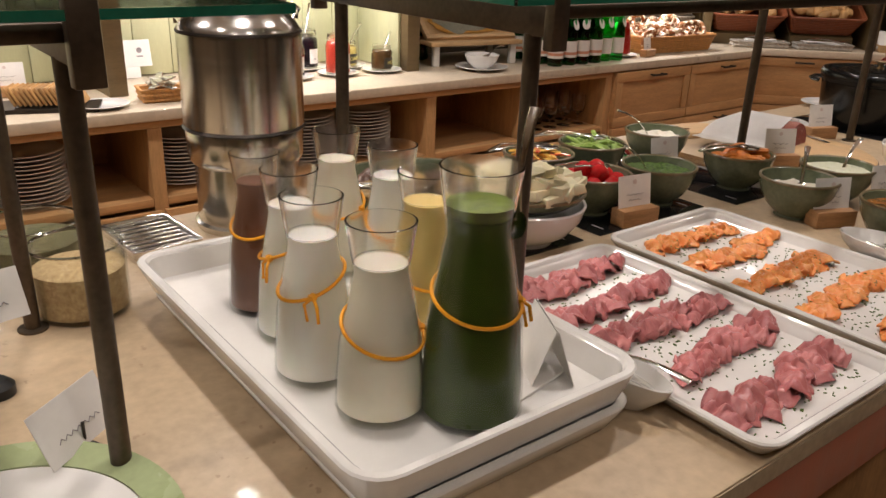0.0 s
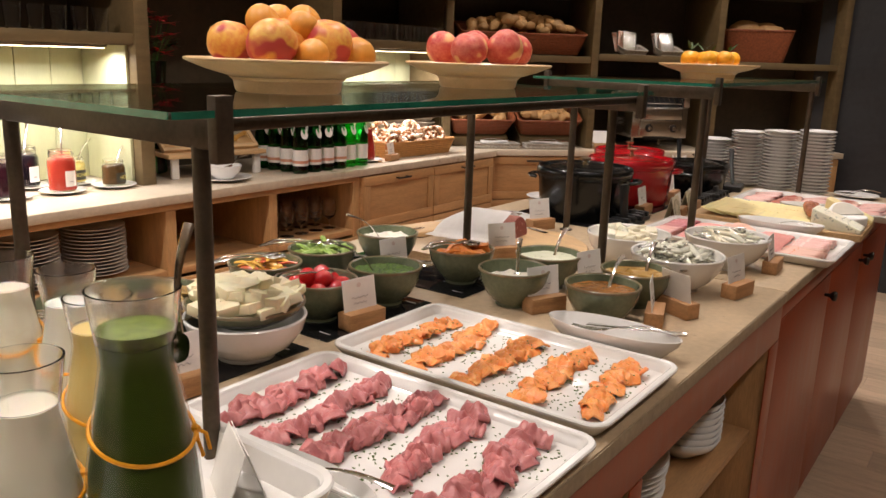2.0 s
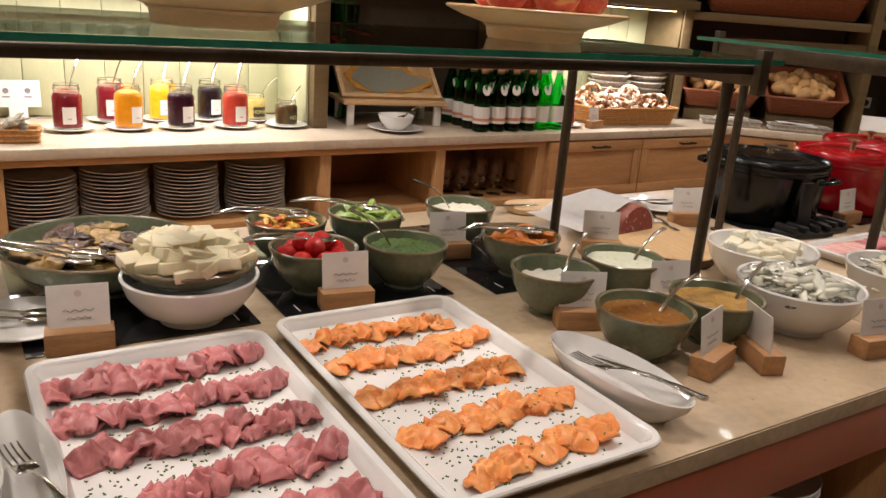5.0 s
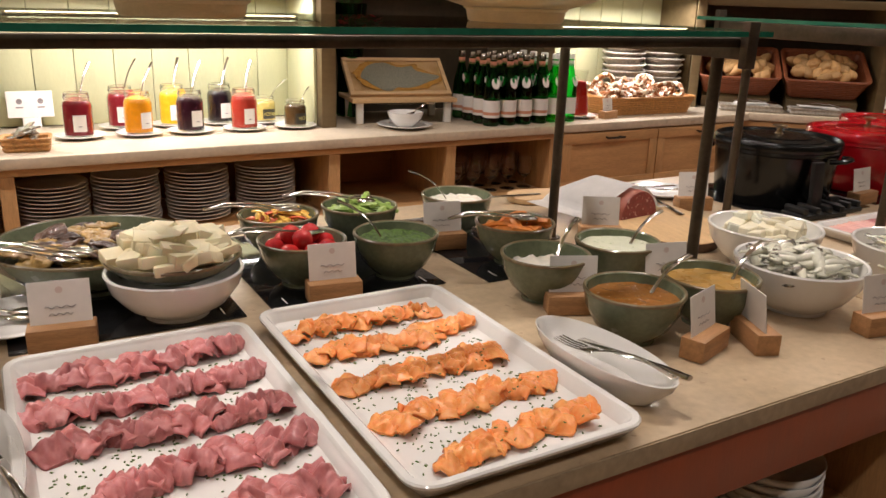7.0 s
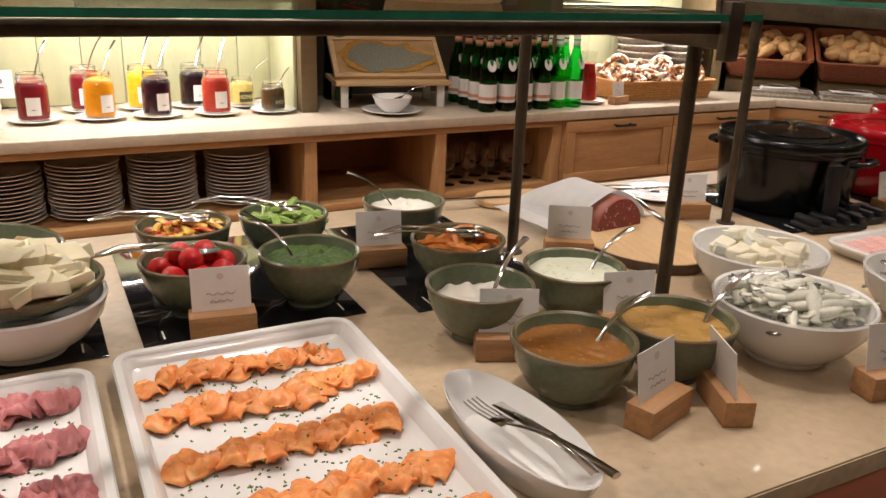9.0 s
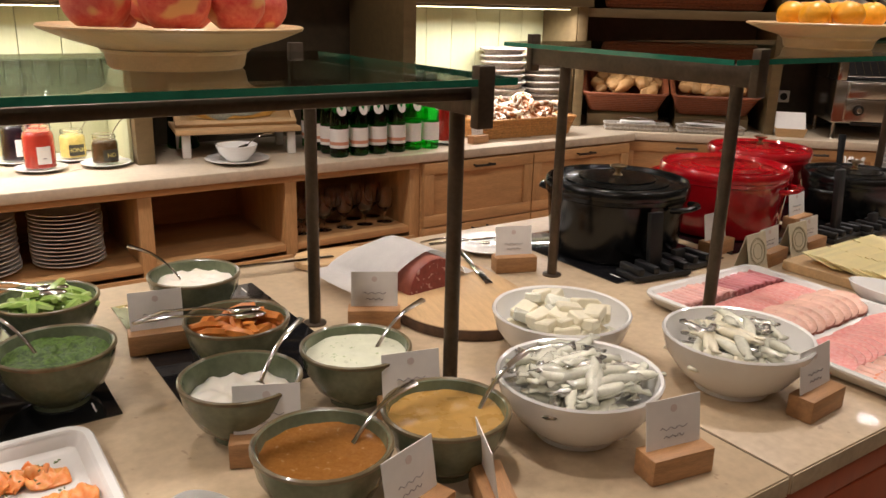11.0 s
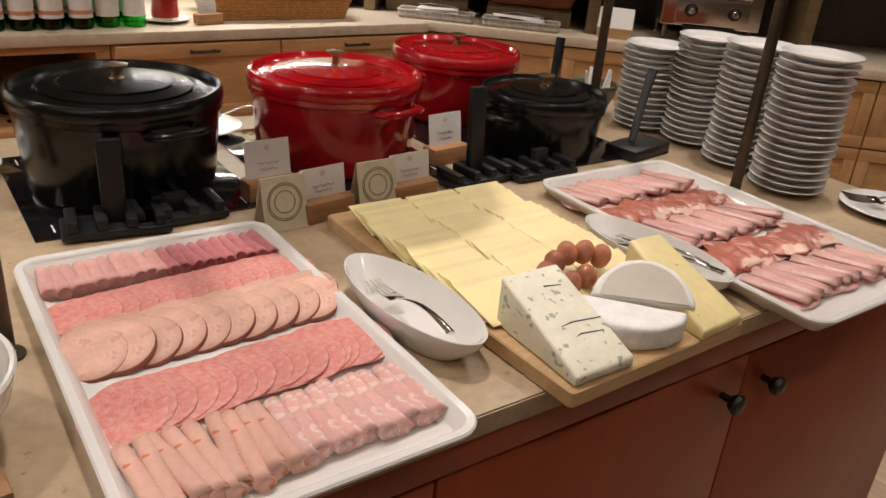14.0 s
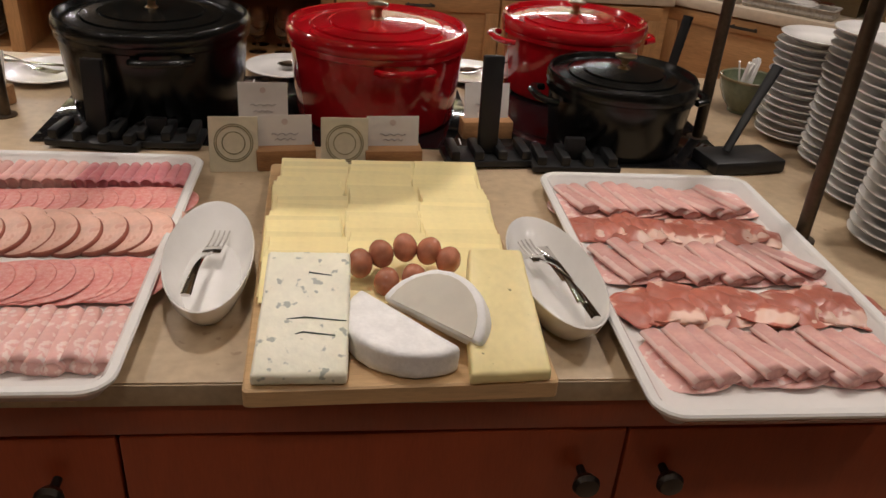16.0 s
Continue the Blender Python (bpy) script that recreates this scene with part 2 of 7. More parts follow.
# recessed ceiling lamps
LAMP_GLOW = material("lamp_glow", (1.0, 0.85, 0.62), 0.5, emit=9.0)
lamp = None
for lx in (-0.6, 0.55, 1.7, 2.85, 4.0, 5.1):
    for ly, pw in ((-0.55, 2.8 if lx > 2.5 else 2.1), (0.85, 4.4 if lx < 2.5 else 5.4), (2.0, 8.2 if lx < 2.5 else 2.0)):
        if ly == 2.0 and lx > 4.5:
            continue
        m = pose(lx, ly, CEIL)
        if lamp is None:
            lamp = thing("ceiling_lamp", "round recessed ceiling lamp with warm glow", "lamp", m, "recessed ceiling lamps")
            part("trim_ring", lathe([(0.075, 0), (0.075, -0.008), (0.06, -0.01), (0.055, 0)], 24, cap0=False, cap1=False, closed=True), STEEL, lamp)
            part("diffuser", lathe([(0.054, -0.003), (0.054, -0.006)], 24), LAMP_GLOW, lamp)
        else:
            copy_thing(lamp, m)
        area("downlight", pose(lx, ly, CEIL - 0.02), 0.11, 0.11, pw * ((2.1 if ly < 0 else 1.0 if ly < 1 else 1.25) if lx < 1 else 1.0), shape="DISK", spread=105 if ly == 0.85 else 150)

# additional lamp, not part of the grid, added to brighten the dark angled shelving
copy_thing(lamp, pose(4.6, 1.65, CEIL))
area("downlight", pose(4.6, 1.65, CEIL - 0.02), 0.11, 0.11, 5.6, shape="DISK", spread=150)

# ---- island counter ----
IX0, IX1, IY0, IY1 = -1.2, 3.98, 0.402, 1.52
for nm, a, b in (("west", IX0, 0.0), ("mid", 0.003, 2.153), ("east", 2.157, IX1)):
    wt = solid("worktop", box(a, b, IY0, IY1, TOP - 0.03, TOP, 0.002), STONE, "polished beige travertine worktop of the buffet island", "worktop", group="island worktops")
    # thin strip over the slab front in a darker, rougher stone tone
    part("front_edge", box(a + 0.002, b - 0.002, IY0 - 0.0022, IY0 - 0.0003, TOP - 0.0285, TOP - 0.0022, 0.0006), STONE_EDGE, wt, "darker brown front edge strip")
solid("worktop_joint", box(2.1531, 2.1569, IY0 + 0.004, IY1, TOP - 0.029, TOP - 0.002, 0), DARK_BACK, "dark joint between the worktop slabs", "joint", kind="structure", smooth=False)
FY = IY0 + 0.004


def knob_at(x, z, parent):
    bm = lathe([(0.005, 0), (0.0055, 0.014), (0.012, 0.02), (0.016, 0.028), (0.013, 0.034), (0.004, 0.036)], 20)
    bmesh.ops.transform(bm, matrix=pose(x, FY, z, 90), verts=bm.verts)
    k = part("knob", bm, DARK_METAL, parent, "dark metal round knob")
    return k


cab = thing("cabinet", "russet painted island cabinet with three flush doors", "cabinet", group="island cabinets")
part("body", box(2.163, 3.96, FY + 0.022, IY1 - 0.03, 0.07, TOP - 0.031, 0.001), RED_PAINT, cab)
part("rail", box(2.163, 3.96, FY, FY + 0.021, TOP - 0.072, TOP - 0.031, 0.0015), RED_PAINT, cab)
for a, b, kx in ((2.165, 2.765, 2.70), (2.769, 3.318, 3.272), (3.322, 3.958, 3.37)):
    d = part("door", box(a, b, FY, FY + 0.021, 0.08, TOP - 0.076, 0.002), RED_PAINT, cab)
    knob_at(kx, 0.768, d)
part("plinth", box(2.2, 3.92, FY + 0.06, IY1 - 0.08, 0, 0.07, 0.001), DARK_BACK, cab)
sc = thing("open_cabinet", "russet painted open island cabinet with plate shelves", "cabinet", group="island cabinets")
part("rail", box(IX0 + 0.02, 2.161, FY, FY + 0.022, TOP - 0.125, TOP - 0.031, 0.0015), RED_PAINT, sc)
part("back_panel", box(IX0 + 0.02, 2.161, 0.84, 0.86, 0.07, TOP - 0.031, 0.001), OAK_SHADED, sc)
part("rear_body", box(IX0 + 0.02, 2.161, 0.864, IY1 - 0.03, 0.07, TOP - 0.031, 0.001), OAK, sc)
for x in (-1.16, -0.35, 0.47, 1.28, 2.10):
    part("upright", box(x - 0.018, x + 0.058 if x > 2 else x + 0.02, FY + 0.002, 0.839, 0.07, TOP - 0.126, 0.001), OAK_UP, sc)
    part("stile", box(x - 0.024, x + 0.06 if x > 2 else x + 0.026, FY - 0.001, FY + 0.0015, 0.072, TOP - 0.127, 0.0005), RED_PAINT, sc)
for a, b in ((-1.139, -0.37), (-0.329, 0.45), (0.491, 1.26), (1.301, 2.08)):
    part("shelf", box(a, b, FY + 0.02, 0.838, 0.536 if b > 2 else 0.455, 0.556 if b > 2 else 0.475, 0.001), OAK, sc)
    part("floor_board", box(a, b, FY + 0.02, 0.838, 0.07, 0.09, 0.001), OAK, sc)
part("plinth", box(IX0 + 0.05, 2.15, FY + 0.06, 0.83, 0, 0.069, 0.001), DARK_BACK, sc)


# ---- glass guards over the island ----
def guard(x0, x1, posts, gx0, gx1, gy0, gy1, z=1.356):
    g = thing("glass_guard", "glass shelf guard on slim dark bronze posts over the buffet", "guard", group="glass guards")
    for x, y in posts:
        bm = tube([(x, y, TOP + 0.004), (x, y, z - 0.034)], 0.0105, 14)
        p = part("post", bm, BRONZE, g)
        part("foot_plate", lathe([(0.02, TOP), (0.02, TOP + 0.003), (0.012, TOP + 0.004)], 16, cx=x, cy=y), BRONZE, p)
    for x in (posts[0][0], (posts[2][0] + posts[3][0]) / 2):
        part("side_rail", box(x - 0.009, x + 0.009, gy0 + 0.012, gy1 - 0.02, z - 0.036, z - 0.002, 0.0015), BRONZE, g)
        for y in (gy0 + 0.005, gy1 - 0.015):
            part("clamp", box(x - 0.012, x + 0.012, y - 0.008, y + 0.008, z - 0.05, z + 0.024, 0.002), BRONZE, g)
    if gx0 < 1:
        part("front_rail", box(posts[0][0] + 0.0095, (posts[2][0] + posts[3][0]) / 2 - 0.0095, gy0 + 0.014, gy0 + 0.03, z - 0.017, z - 0.002, 0.0015), BRONZE, g)
    bm = box(gx0, gx1, gy0, gy1, z, z + 0.009, 0.0015)
    pane = part("pane", bm, GUARD_GLASS, g, "clear glass pane with green edges", smooth=False)
    pane.visible_shadow = False
    part("front_edge", box(gx0 + 0.002, gx1 - 0.002, gy0 - 0.0012, gy0 - 0.0002, z + 0.0005, z + 0.0085, 0), GUARD_EDGE, pane, smooth=False)
    for x in (gx0 - 0.0012, gx1 + 0.0002):
        part("end_edge", box(x, x + 0.001, gy0 + 0.002, gy1 - 0.002, z + 0.0005, z + 0.0085, 0), GUARD_EDGE, pane, smooth=False)
    return g


guard(0.72, 1.86, [(0.722, 0.736), (0.722, 1.165), (1.898, 0.775), (1.864, 1.146)], 0.655, 1.93, 0.695, 1.25)
guard(2.41, 3.68, [(2.412, 0.736), (2.412, 1.135), (3.665, 0.72), (3.665, 1.125)], 2.345, 3.75, 0.695, 1.25, 1.370)
guard(-0.9, 0.2, [(-0.94, 0.745), (-0.94, 1.165), (0.226, 0.765), (0.226, 1.165)], -1.0, 0.40, 0.695, 1.22)


# ---- back counter ----
BY = 2.492
back_top = box(-1.6, 4.13, BY, 3.12, TOP - 0.038, TOP - 0.003, 0.002)
bw = solid("back_worktop", back_top, PALE_STONE, "pale travertine worktop of the rear counter", "worktop")
part("front_edge", box(-1.598, 4.128, BY - 0.0022, BY - 0.0003, TOP - 0.036, TOP - 0.0052, 0.0006), PALE_STONE, bw, "honed front edge")
BF = BY + 0.014
divs = (-1.58, 0.0, 0.842, 1.912, 2.412, 2.93)
bc = thing("shelf_cabinet", "open oak shelf unit under the rear worktop", "cabinet")
part("back_panel", box(-1.6, 2.95, 3.0, 3.02, 0.08, TOP - 0.039, 0.001), OAK_SHADED, bc)
part("rail", box(-1.6, 2.95, BF, BF + 0.02, TOP - 0.062, TOP - 0.039, 0.001), OAK, bc)
for x in divs:
    part("upright", box(x - 0.022, x + 0.022, BF + 0.002, 2.999, 0.08, TOP - 0.063, 0.0015), OAK_UP, bc)
for a, b in zip(divs, divs[1:]):
    part("shelf", box(a + 0.0225, b - 0.0225, BF + 0.004, 2.998, 0.585, 0.61, 0.0015), OAK, bc)
    part("drawer_front", box(a + 0.006, b - 0.006, BF - 0.018, BF - 0.001, 0.10, 0.575, 0.002), OAK, bc)
part("plinth", box(-1.6, 2.95, BF + 0.05, 2.99, 0, 0.079, 0.001), DARK_BACK, bc)


def bar_handle(x, y, z, parent, w=0.10):
    bm = tube([(x - w / 2, y - 0.026, z), (x, y - 0.028, z), (x + w / 2, y - 0.026, z)], 0.005, 8)
    for s in (-0.38, 0.38):
        tube([(x + s * w, y, z), (x + s * w, y - 0.026, z)], 0.004, 8, bm)
    return part("handle", bm, DARK_METAL, parent, "dark metal bar handle")


def framed_drawer(a, b, z0, z1, y, parent, handle=True, nm="drawer"):
    d = part(nm, box(a, b, y - 0.012, y, z0, z1, 0.001), OAK, parent)
    w = 0.045
    for x0, x1, c0, c1 in ((a, b, z1 - w, z1), (a, b, z0, z0 + w), (a, a + w, z0 + w + 0.0003, z1 - w - 0.0003), (b - w, b, z0 + w + 0.0003, z1 - w - 0.0003)):
        part("frame_rail", box(x0, x1, y - 0.02, y - 0.0121, c0, c1, 0.0015), OAK if x1 - x0 > 0.1 else OAK_UP, d)
    if handle:
        bar_handle((a + b) / 2, y - 0.02, z1 - 0.022, d)
    return d


dc = thing("drawer_cabinet", "oak drawer cabinet with dark bar handles", "cabinet", group="rear drawer cabinets")
part("body", box(2.956, 4.12, BF + 0.002, 3.02, 0.08, TOP - 0.039, 0.001), OAK, dc)
for a, b in ((2.962, 3.512), (3.518, 4.09)):
    framed_drawer(a, b, 0.60, TOP - 0.045, BF, dc)
    framed_drawer(a, b, 0.11, 0.594, BF, dc)
part("plinth", box(2.96, 4.12, BF + 0.05, 2.99, 0, 0.079, 0.001), DARK_BACK, dc)

# wing of the rear counter, turned to the aisle
WING = pose(4.115, 2.555, 0, 0, 0, -43.4)


def on_wing(ob):
    ob.matrix_world = WING @ ob.matrix_world
    return ob


on_wing(solid("wing_worktop", box(0.0, 2.37, 0, 0.66, TOP - 0.038, TOP - 0.003, 0.002), PALE_STONE, "pale travertine worktop of the angled counter", "worktop"))
solid("corner_worktop", loft([[Vector(p) for p in ((4.131, 2.57, z), (4.60, 3.02, z), (4.60, 3.12, z), (4.131, 3.12, z))] for z in (TOP - 0.038, TOP - 0.004)]), PALE_STONE, "pale travertine corner piece of the worktop", "worktop", smooth=False)
wc = thing("wing_cabinet", "oak cabinet with drawers under the angled counter", "cabinet", WING, group="rear drawer cabinets")
part("body", box(0.012, 2.35, 0.03, 0.64, 0.08, TOP - 0.039, 0.001), OAK, wc)
for a, b in ((0.014, 0.58), (0.586, 1.16), (1.166, 1.76), (1.766, 2.345)):
    framed_drawer(a, b, 0.60, TOP - 0.045, 0.029, wc)
    framed_drawer(a, b, 0.11, 0.594, 0.029, wc)
part("plinth", box(0.03, 2.34, 0.08, 0.6, 0, 0.079, 0.001), DARK_BACK, wc)

# shelving on the rear counter
PIL = (0.815, 1.987, 3.045)
for x, nm in zip(PIL, ("a", "b", "c")):
    solid("shelf_upright", box(x - 0.03, x + 0.03, 2.74, 3.2, TOP - 0.003, CEIL - 0.001, 0.002), SHELF_WOOD, "olive brown wooden upright of the wall shelving", "upright", group="shelving uprights")
solid("shelf_upright", box(4.06, 4.12, 2.86, 3.2, TOP - 0.003, CEIL - 0.001, 0.002), SHELF_WOOD, "olive brown wooden upright of the wall shelving", "upright", group="shelving uprights")
for a, b, y, zs in ((-1.6, 0.784, 2.75, (1.43, 1.75, 2.1)), (0.846, 1.956, 2.75, (1.43, 1.75, 2.1)), (2.018, 3.014, 2.82, (1.80, 2.1)), (3.076, 4.059, 2.75, (1.455, 1.75, 2.1))):
    for z in zs:
        solid("wall_shelf", box(a, b, y, 3.19, z, z + 0.042, 0.0015), SHELF_WOOD, "olive brown wooden wall shelf", "shelf", group="wall shelves")
    n = max(1, round((b - a) / 0.145))
    if zs[0] < 1.5:
        bp = thing("boarding", "pale green vertical board wall lit by a shelf lamp", "wall panel", kind="structure")
        for i in range(n):
            x0 = a + (b - a) * i / n
            part("board", box(x0 + 0.001, x0 + (b - a) / n - 0.001, 3.10, 3.118, TOP, zs[0] - 0.001, 0.003), GREEN_PANEL, bp)
solid("niche_side", box(1.944, 1.955, 2.79, 3.095, TOP, 1.428, 0.001), GREEN_PANEL, "pale green side panel of the niche", "wall panel", kind="structure")
STRIP_GLOW = material("strip_glow", (1.0, 0.86, 0.58), 0.5, emit=6.0)
for a, b, pw in ((-1.5, 0.7, 12), (0.9, 1.9, 10), (3.12, 4.0, 10.5)):
    z = 1.429 if b < 3 else 1.454
    st = thing("shelf_lamp", "slim light strip under the wall shelf", "lamp", group="shelf lamps")
    part("housing", box(a, b, 2.835, 2.865, z - 0.012, z, 0.001), STEEL, st)
    part("diffuser", box(a + 0.01, b - 0.01, 2.838, 2.862, z - 0.015, z - 0.0125, 0), STRIP_GLOW, st)
    area("strip_light", pose((a + b) / 2, 2.85, z - 0.02, -4), b - a, 0.02, pw, (1.0, 0.94, 0.96), spread=165)

# shelving on the wing
on_wing(solid("wing_back", box(-0.35, 2.37, 0.58, 0.60, TOP, CEIL - 0.002, 0), DARK_BACK, "dark brown back of the angled shelving", "wall panel", kind="structure"))
for x in (-0.22, 0.68, 1.49, 2.355):
    on_wing(solid("shelf_upright", box(x - 0.022, x + 0.022, 0.12, 0.579, TOP - 0.003, CEIL - 0.001, 0.002), SHELF_WOOD, "olive brown wooden upright of the wall shelving", "upright", group="shelving uprights"))
for a, b, zs in ((-0.197, 0.657, (1.41, 1.80)), (0.703, 1.467, (1.43, 1.86)), (1.513, 2.332, (1.41, 1.86))):
    for z in zs:
        on_wing(solid("wall_shelf", box(a, b, 0.13, 0.578, z, z + 0.04, 0.0015), SHELF_WOOD, "olive brown wooden wall shelf", "shelf", group="wall shelves"))

# ---- food materials ----
MEAT = dict(sss=0.12)
BEEF = material("roast_beef", (0.60, 0.245, 0.235), 0.3, vary=0.35, scale=28, fine=160, bump=0.12, random_vary=0.18, second=(0.45, 0.135, 0.135), spots=(34, 0.64, (0.21, 0.055, 0.04)), **MEAT)
SALMON = material("smoked_salmon", (0.82, 0.235, 0.05), 0.28, vary=0.2, scale=38, fine=140, bump=0.05, random_vary=0.12, second=(0.86, 0.40, 0.14), spots=(22, 0.7, (0.45, 0.10, 0.03)), sss=0.22)
HAM_PALE = material("pale_ham", (0.76, 0.45, 0.385), 0.4, vary=0.12, scale=30, fine=150, bump=0.05, random_vary=0.08, second=(0.62, 0.31, 0.28), **MEAT)
HAM_DARK = material("dark_ham", (0.58, 0.24, 0.24), 0.4, vary=0.15, scale=30, fine=150, bump=0.05, random_vary=0.1, second=(0.46, 0.13, 0.15), **MEAT)
MORTADELLA = material("spotted_sausage", (0.72, 0.43, 0.34), 0.42, vary=0.1, scale=30, fine=160, bump=0.06, random_vary=0.06, spots=(75, 0.66, (0.62, 0.2, 0.08)), **MEAT)
LIVER_LOAF = material("meat_loaf", (0.70, 0.42, 0.32), 0.45, vary=0.15, scale=35, fine=170, bump=0.1, random_vary=0.1, spots=(70, 0.62, (0.62, 0.33, 0.25)), **MEAT)
SALAMI = material("salami", (0.62, 0.17, 0.15), 0.36, vary=0.2, scale=120, fine=400, bump=0.06, random_vary=0.07, second=(0.72, 0.38, 0.33), **MEAT)
DARK_SALAMI = material("dark_salami", (0.23, 0.045, 0.04), 0.45, vary=0.25, scale=90, fine=300, bump=0.1, spots=(110, 0.62, (0.5, 0.3, 0.27)))
PROSCIUTTO = material("cured_ham", (0.50, 0.165, 0.115), 0.32, vary=0.2, scale=22, fine=110, bump=0.08, random_vary=0.15, spots=(26, 0.55, (0.78, 0.52, 0.42)), **MEAT)
MARBLED = material("marbled_sausage", (0.76, 0.44, 0.39), 0.4, vary=0.1, scale=30, fine=150, bump=0.06, random_vary=0.06, spots=(85, 0.54, (0.84, 0.63, 0.57)), **MEAT)
FAT = material("ham_fat", (0.76, 0.52, 0.46), 0.38, vary=0.1, scale=50)
CASING = material("sausage_skin", (0.30, 0.09, 0.06), 0.4, vary=0.2, scale=40)
CHEESE = material("sliced_cheese", (0.88, 0.74, 0.37), 0.4, vary=0.06, scale=14, fine=120, bump=0.04, random_vary=0.06, sss=0.1)
HARD_CHEESE = material("herb_cheese", (0.86, 0.73, 0.36), 0.4, vary=0.08, scale=14, fine=120, bump=0.06, spots=(140, 0.72, (0.25, 0.2, 0.08)), sss=0.1)
BLUE_CHEESE = material("blue_cheese", (0.86, 0.83, 0.66), 0.46, vary=0.08, scale=25, fine=140, bump=0.3, spots=(75, 0.615, (0.42, 0.44, 0.36)), sss=0.1)
BRIE = material("brie_rind", (0.88, 0.87, 0.84), 0.7, vary=0.1, scale=35, fine=200, bump=0.3)
BRIE_IN = material("brie_paste", (0.66, 0.62, 0.52), 0.45, vary=0.05, scale=30, sss=0.1)
MOZZ = material("white_cheese", (0.80, 0.71, 0.47), 0.42, vary=0.06, scale=30, bump=0.05, random_vary=0.05, sss=0.15)
GRAPE = material("red_grape", (0.50, 0.19, 0.11), 0.2, vary=0.3, scale=30, coat=0.3, random_vary=0.15)
TOMATO = material("tomato", (0.58, 0.018, 0.02), 0.12, vary=0.15, scale=30, coat=0.5, random_vary=0.12)
PEPPER_R = material("red_pepper", (0.72, 0.16, 0.07), 0.25, vary=0.2, scale=40)
PEPPER_Y = material("yellow_pepper", (0.82, 0.50, 0.10), 0.25, vary=0.2, scale=40)
CELERY = material("cucumber_green", (0.36, 0.46, 0.13), 0.3, vary=0.25, scale=30, second=(0.2, 0.33, 0.06))
HERB = material("chopped_chives", (0.09, 0.15, 0.025), 0.5, vary=0.35, scale=120, fine=400, bump=0.5)
CARROT = material("carrot", (0.70, 0.23, 0.04), 0.4, vary=0.2, scale=40, random_vary=0.1)
AUBERGINE = material("grilled_vegetable", (0.085, 0.045, 0.028), 0.35, vary=0.4, scale=40, coat=0.3, random_vary=0.4)
COURGETTE = material("grilled_courgette", (0.34, 0.21, 0.06), 0.35, vary=0.35, scale=45, coat=0.3, random_vary=0.25)
CREAM = material("cream_dip", (0.78, 0.73, 0.62), 0.35, vary=0.05, scale=40, bump=0.15, sss=0.1)
HERB_DIP = material("herb_dip", (0.62, 0.62, 0.47), 0.3, vary=0.08, scale=60, bump=0.1, spots=(120, 0.66, (0.3, 0.36, 0.16)))
MUSTARD = material("grain_mustard", (0.31, 0.135, 0.03), 0.25, vary=0.3, scale=120, fine=300, bump=0.25, second=(0.24, 0.085, 0.015), coat=0.3)
YELLOW_MUSTARD = material("yellow_mustard", (0.44, 0.25, 0.065), 0.28, vary=0.15, scale=40, bump=0.1, coat=0.3)
FOIL = material("silver_foil", (0.72, 0.71, 0.66), 0.22, metal=0.9, vary=0.2, scale=60, fine=200, bump=0.5)
WRAP = material("clear_wrap", (0.70, 0.69, 0.56), 0.2, vary=0.15, scale=35, fine=120, bump=0.4, coat=0.6, random_vary=0.15)
BUTTER_WRAP = material("butter_wrap", (0.76, 0.70, 0.52), 0.3, vary=0.1, scale=30, bump=0.2, coat=0.2, random_vary=0.08)
PEACH = material("peach_skin", (0.82, 0.50, 0.10), 0.42, vary=0.3, scale=40, fine=160, second=(0.72, 0.26, 0.06), random_vary=0.12, spots=(15, 0.50, (0.50, 0.06, 0.05)))
APRICOT = material("apricot_skin", (0.78, 0.34, 0.05), 0.45, vary=0.15, scale=14, random_vary=0.1)
RED_PEACH = material("red_peach_skin", (0.70, 0.20, 0.13), 0.42, vary=0.3, scale=60, fine=190, second=(0.55, 0.055, 0.05), random_vary=0.12, spots=(18, 0.60, (0.74, 0.40, 0.17)))
YELLOW_FRUIT = material("mandarin_skin", (0.80, 0.36, 0.02), 0.35, vary=0.12, scale=120, bump=0.2, random_vary=0.1)
LEAF = material("leaf_green", (0.05, 0.10, 0.02), 0.45, vary=0.3, scale=40)
CRUST = material("bread_crust", (0.46, 0.24, 0.08), 0.55, vary=0.35, scale=18, fine=120, bump=0.15, random_vary=0.25, second=(0.56, 0.34, 0.14))
PRETZEL = material("pretzel_crust", (0.34, 0.13, 0.04), 0.35, vary=0.3, scale=25, fine=140, bump=0.1, random_vary=0.2, spots=(45, 0.50, (0.82, 0.72, 0.55)))
WICKER = material("russet_wicker", (0.26, 0.075, 0.028), 0.5, vary=0.35, scale=90, fine=260, bump=0.5)
TAN_WICKER = material("tan_wicker", (0.50, 0.24, 0.07), 0.5, vary=0.35, scale=90, fine=260, bump=0.5)
GREY_WICKER = material("grey_wicker", (0.40, 0.36, 0.30), 0.6, vary=0.35, scale=90, fine=260, bump=0.5)
ORANGE_CORD = material("orange_cord", (0.85, 0.36, 0.01), 0.5, vary=0.12, scale=200, bump=0.2)
MILK = material("milk", (0.90, 0.87, 0.78), 0.3, vary=0.03, sss=0.15)
OAT = material("oat_drink", (0.85, 0.79, 0.64), 0.3, vary=0.03, sss=0.15)
COCOA = material("cocoa", (0.20, 0.088, 0.055), 0.3, vary=0.08, sss=0.1)
YELLOW_DRINK = material("yellow_drink", (0.80, 0.60, 0.22), 0.3, vary=0.03, sss=0.1)
GREEN_DRINK = material("green_smoothie", (0.045, 0.075, 0.008), 0.3, vary=0.25, scale=25, fine=160)
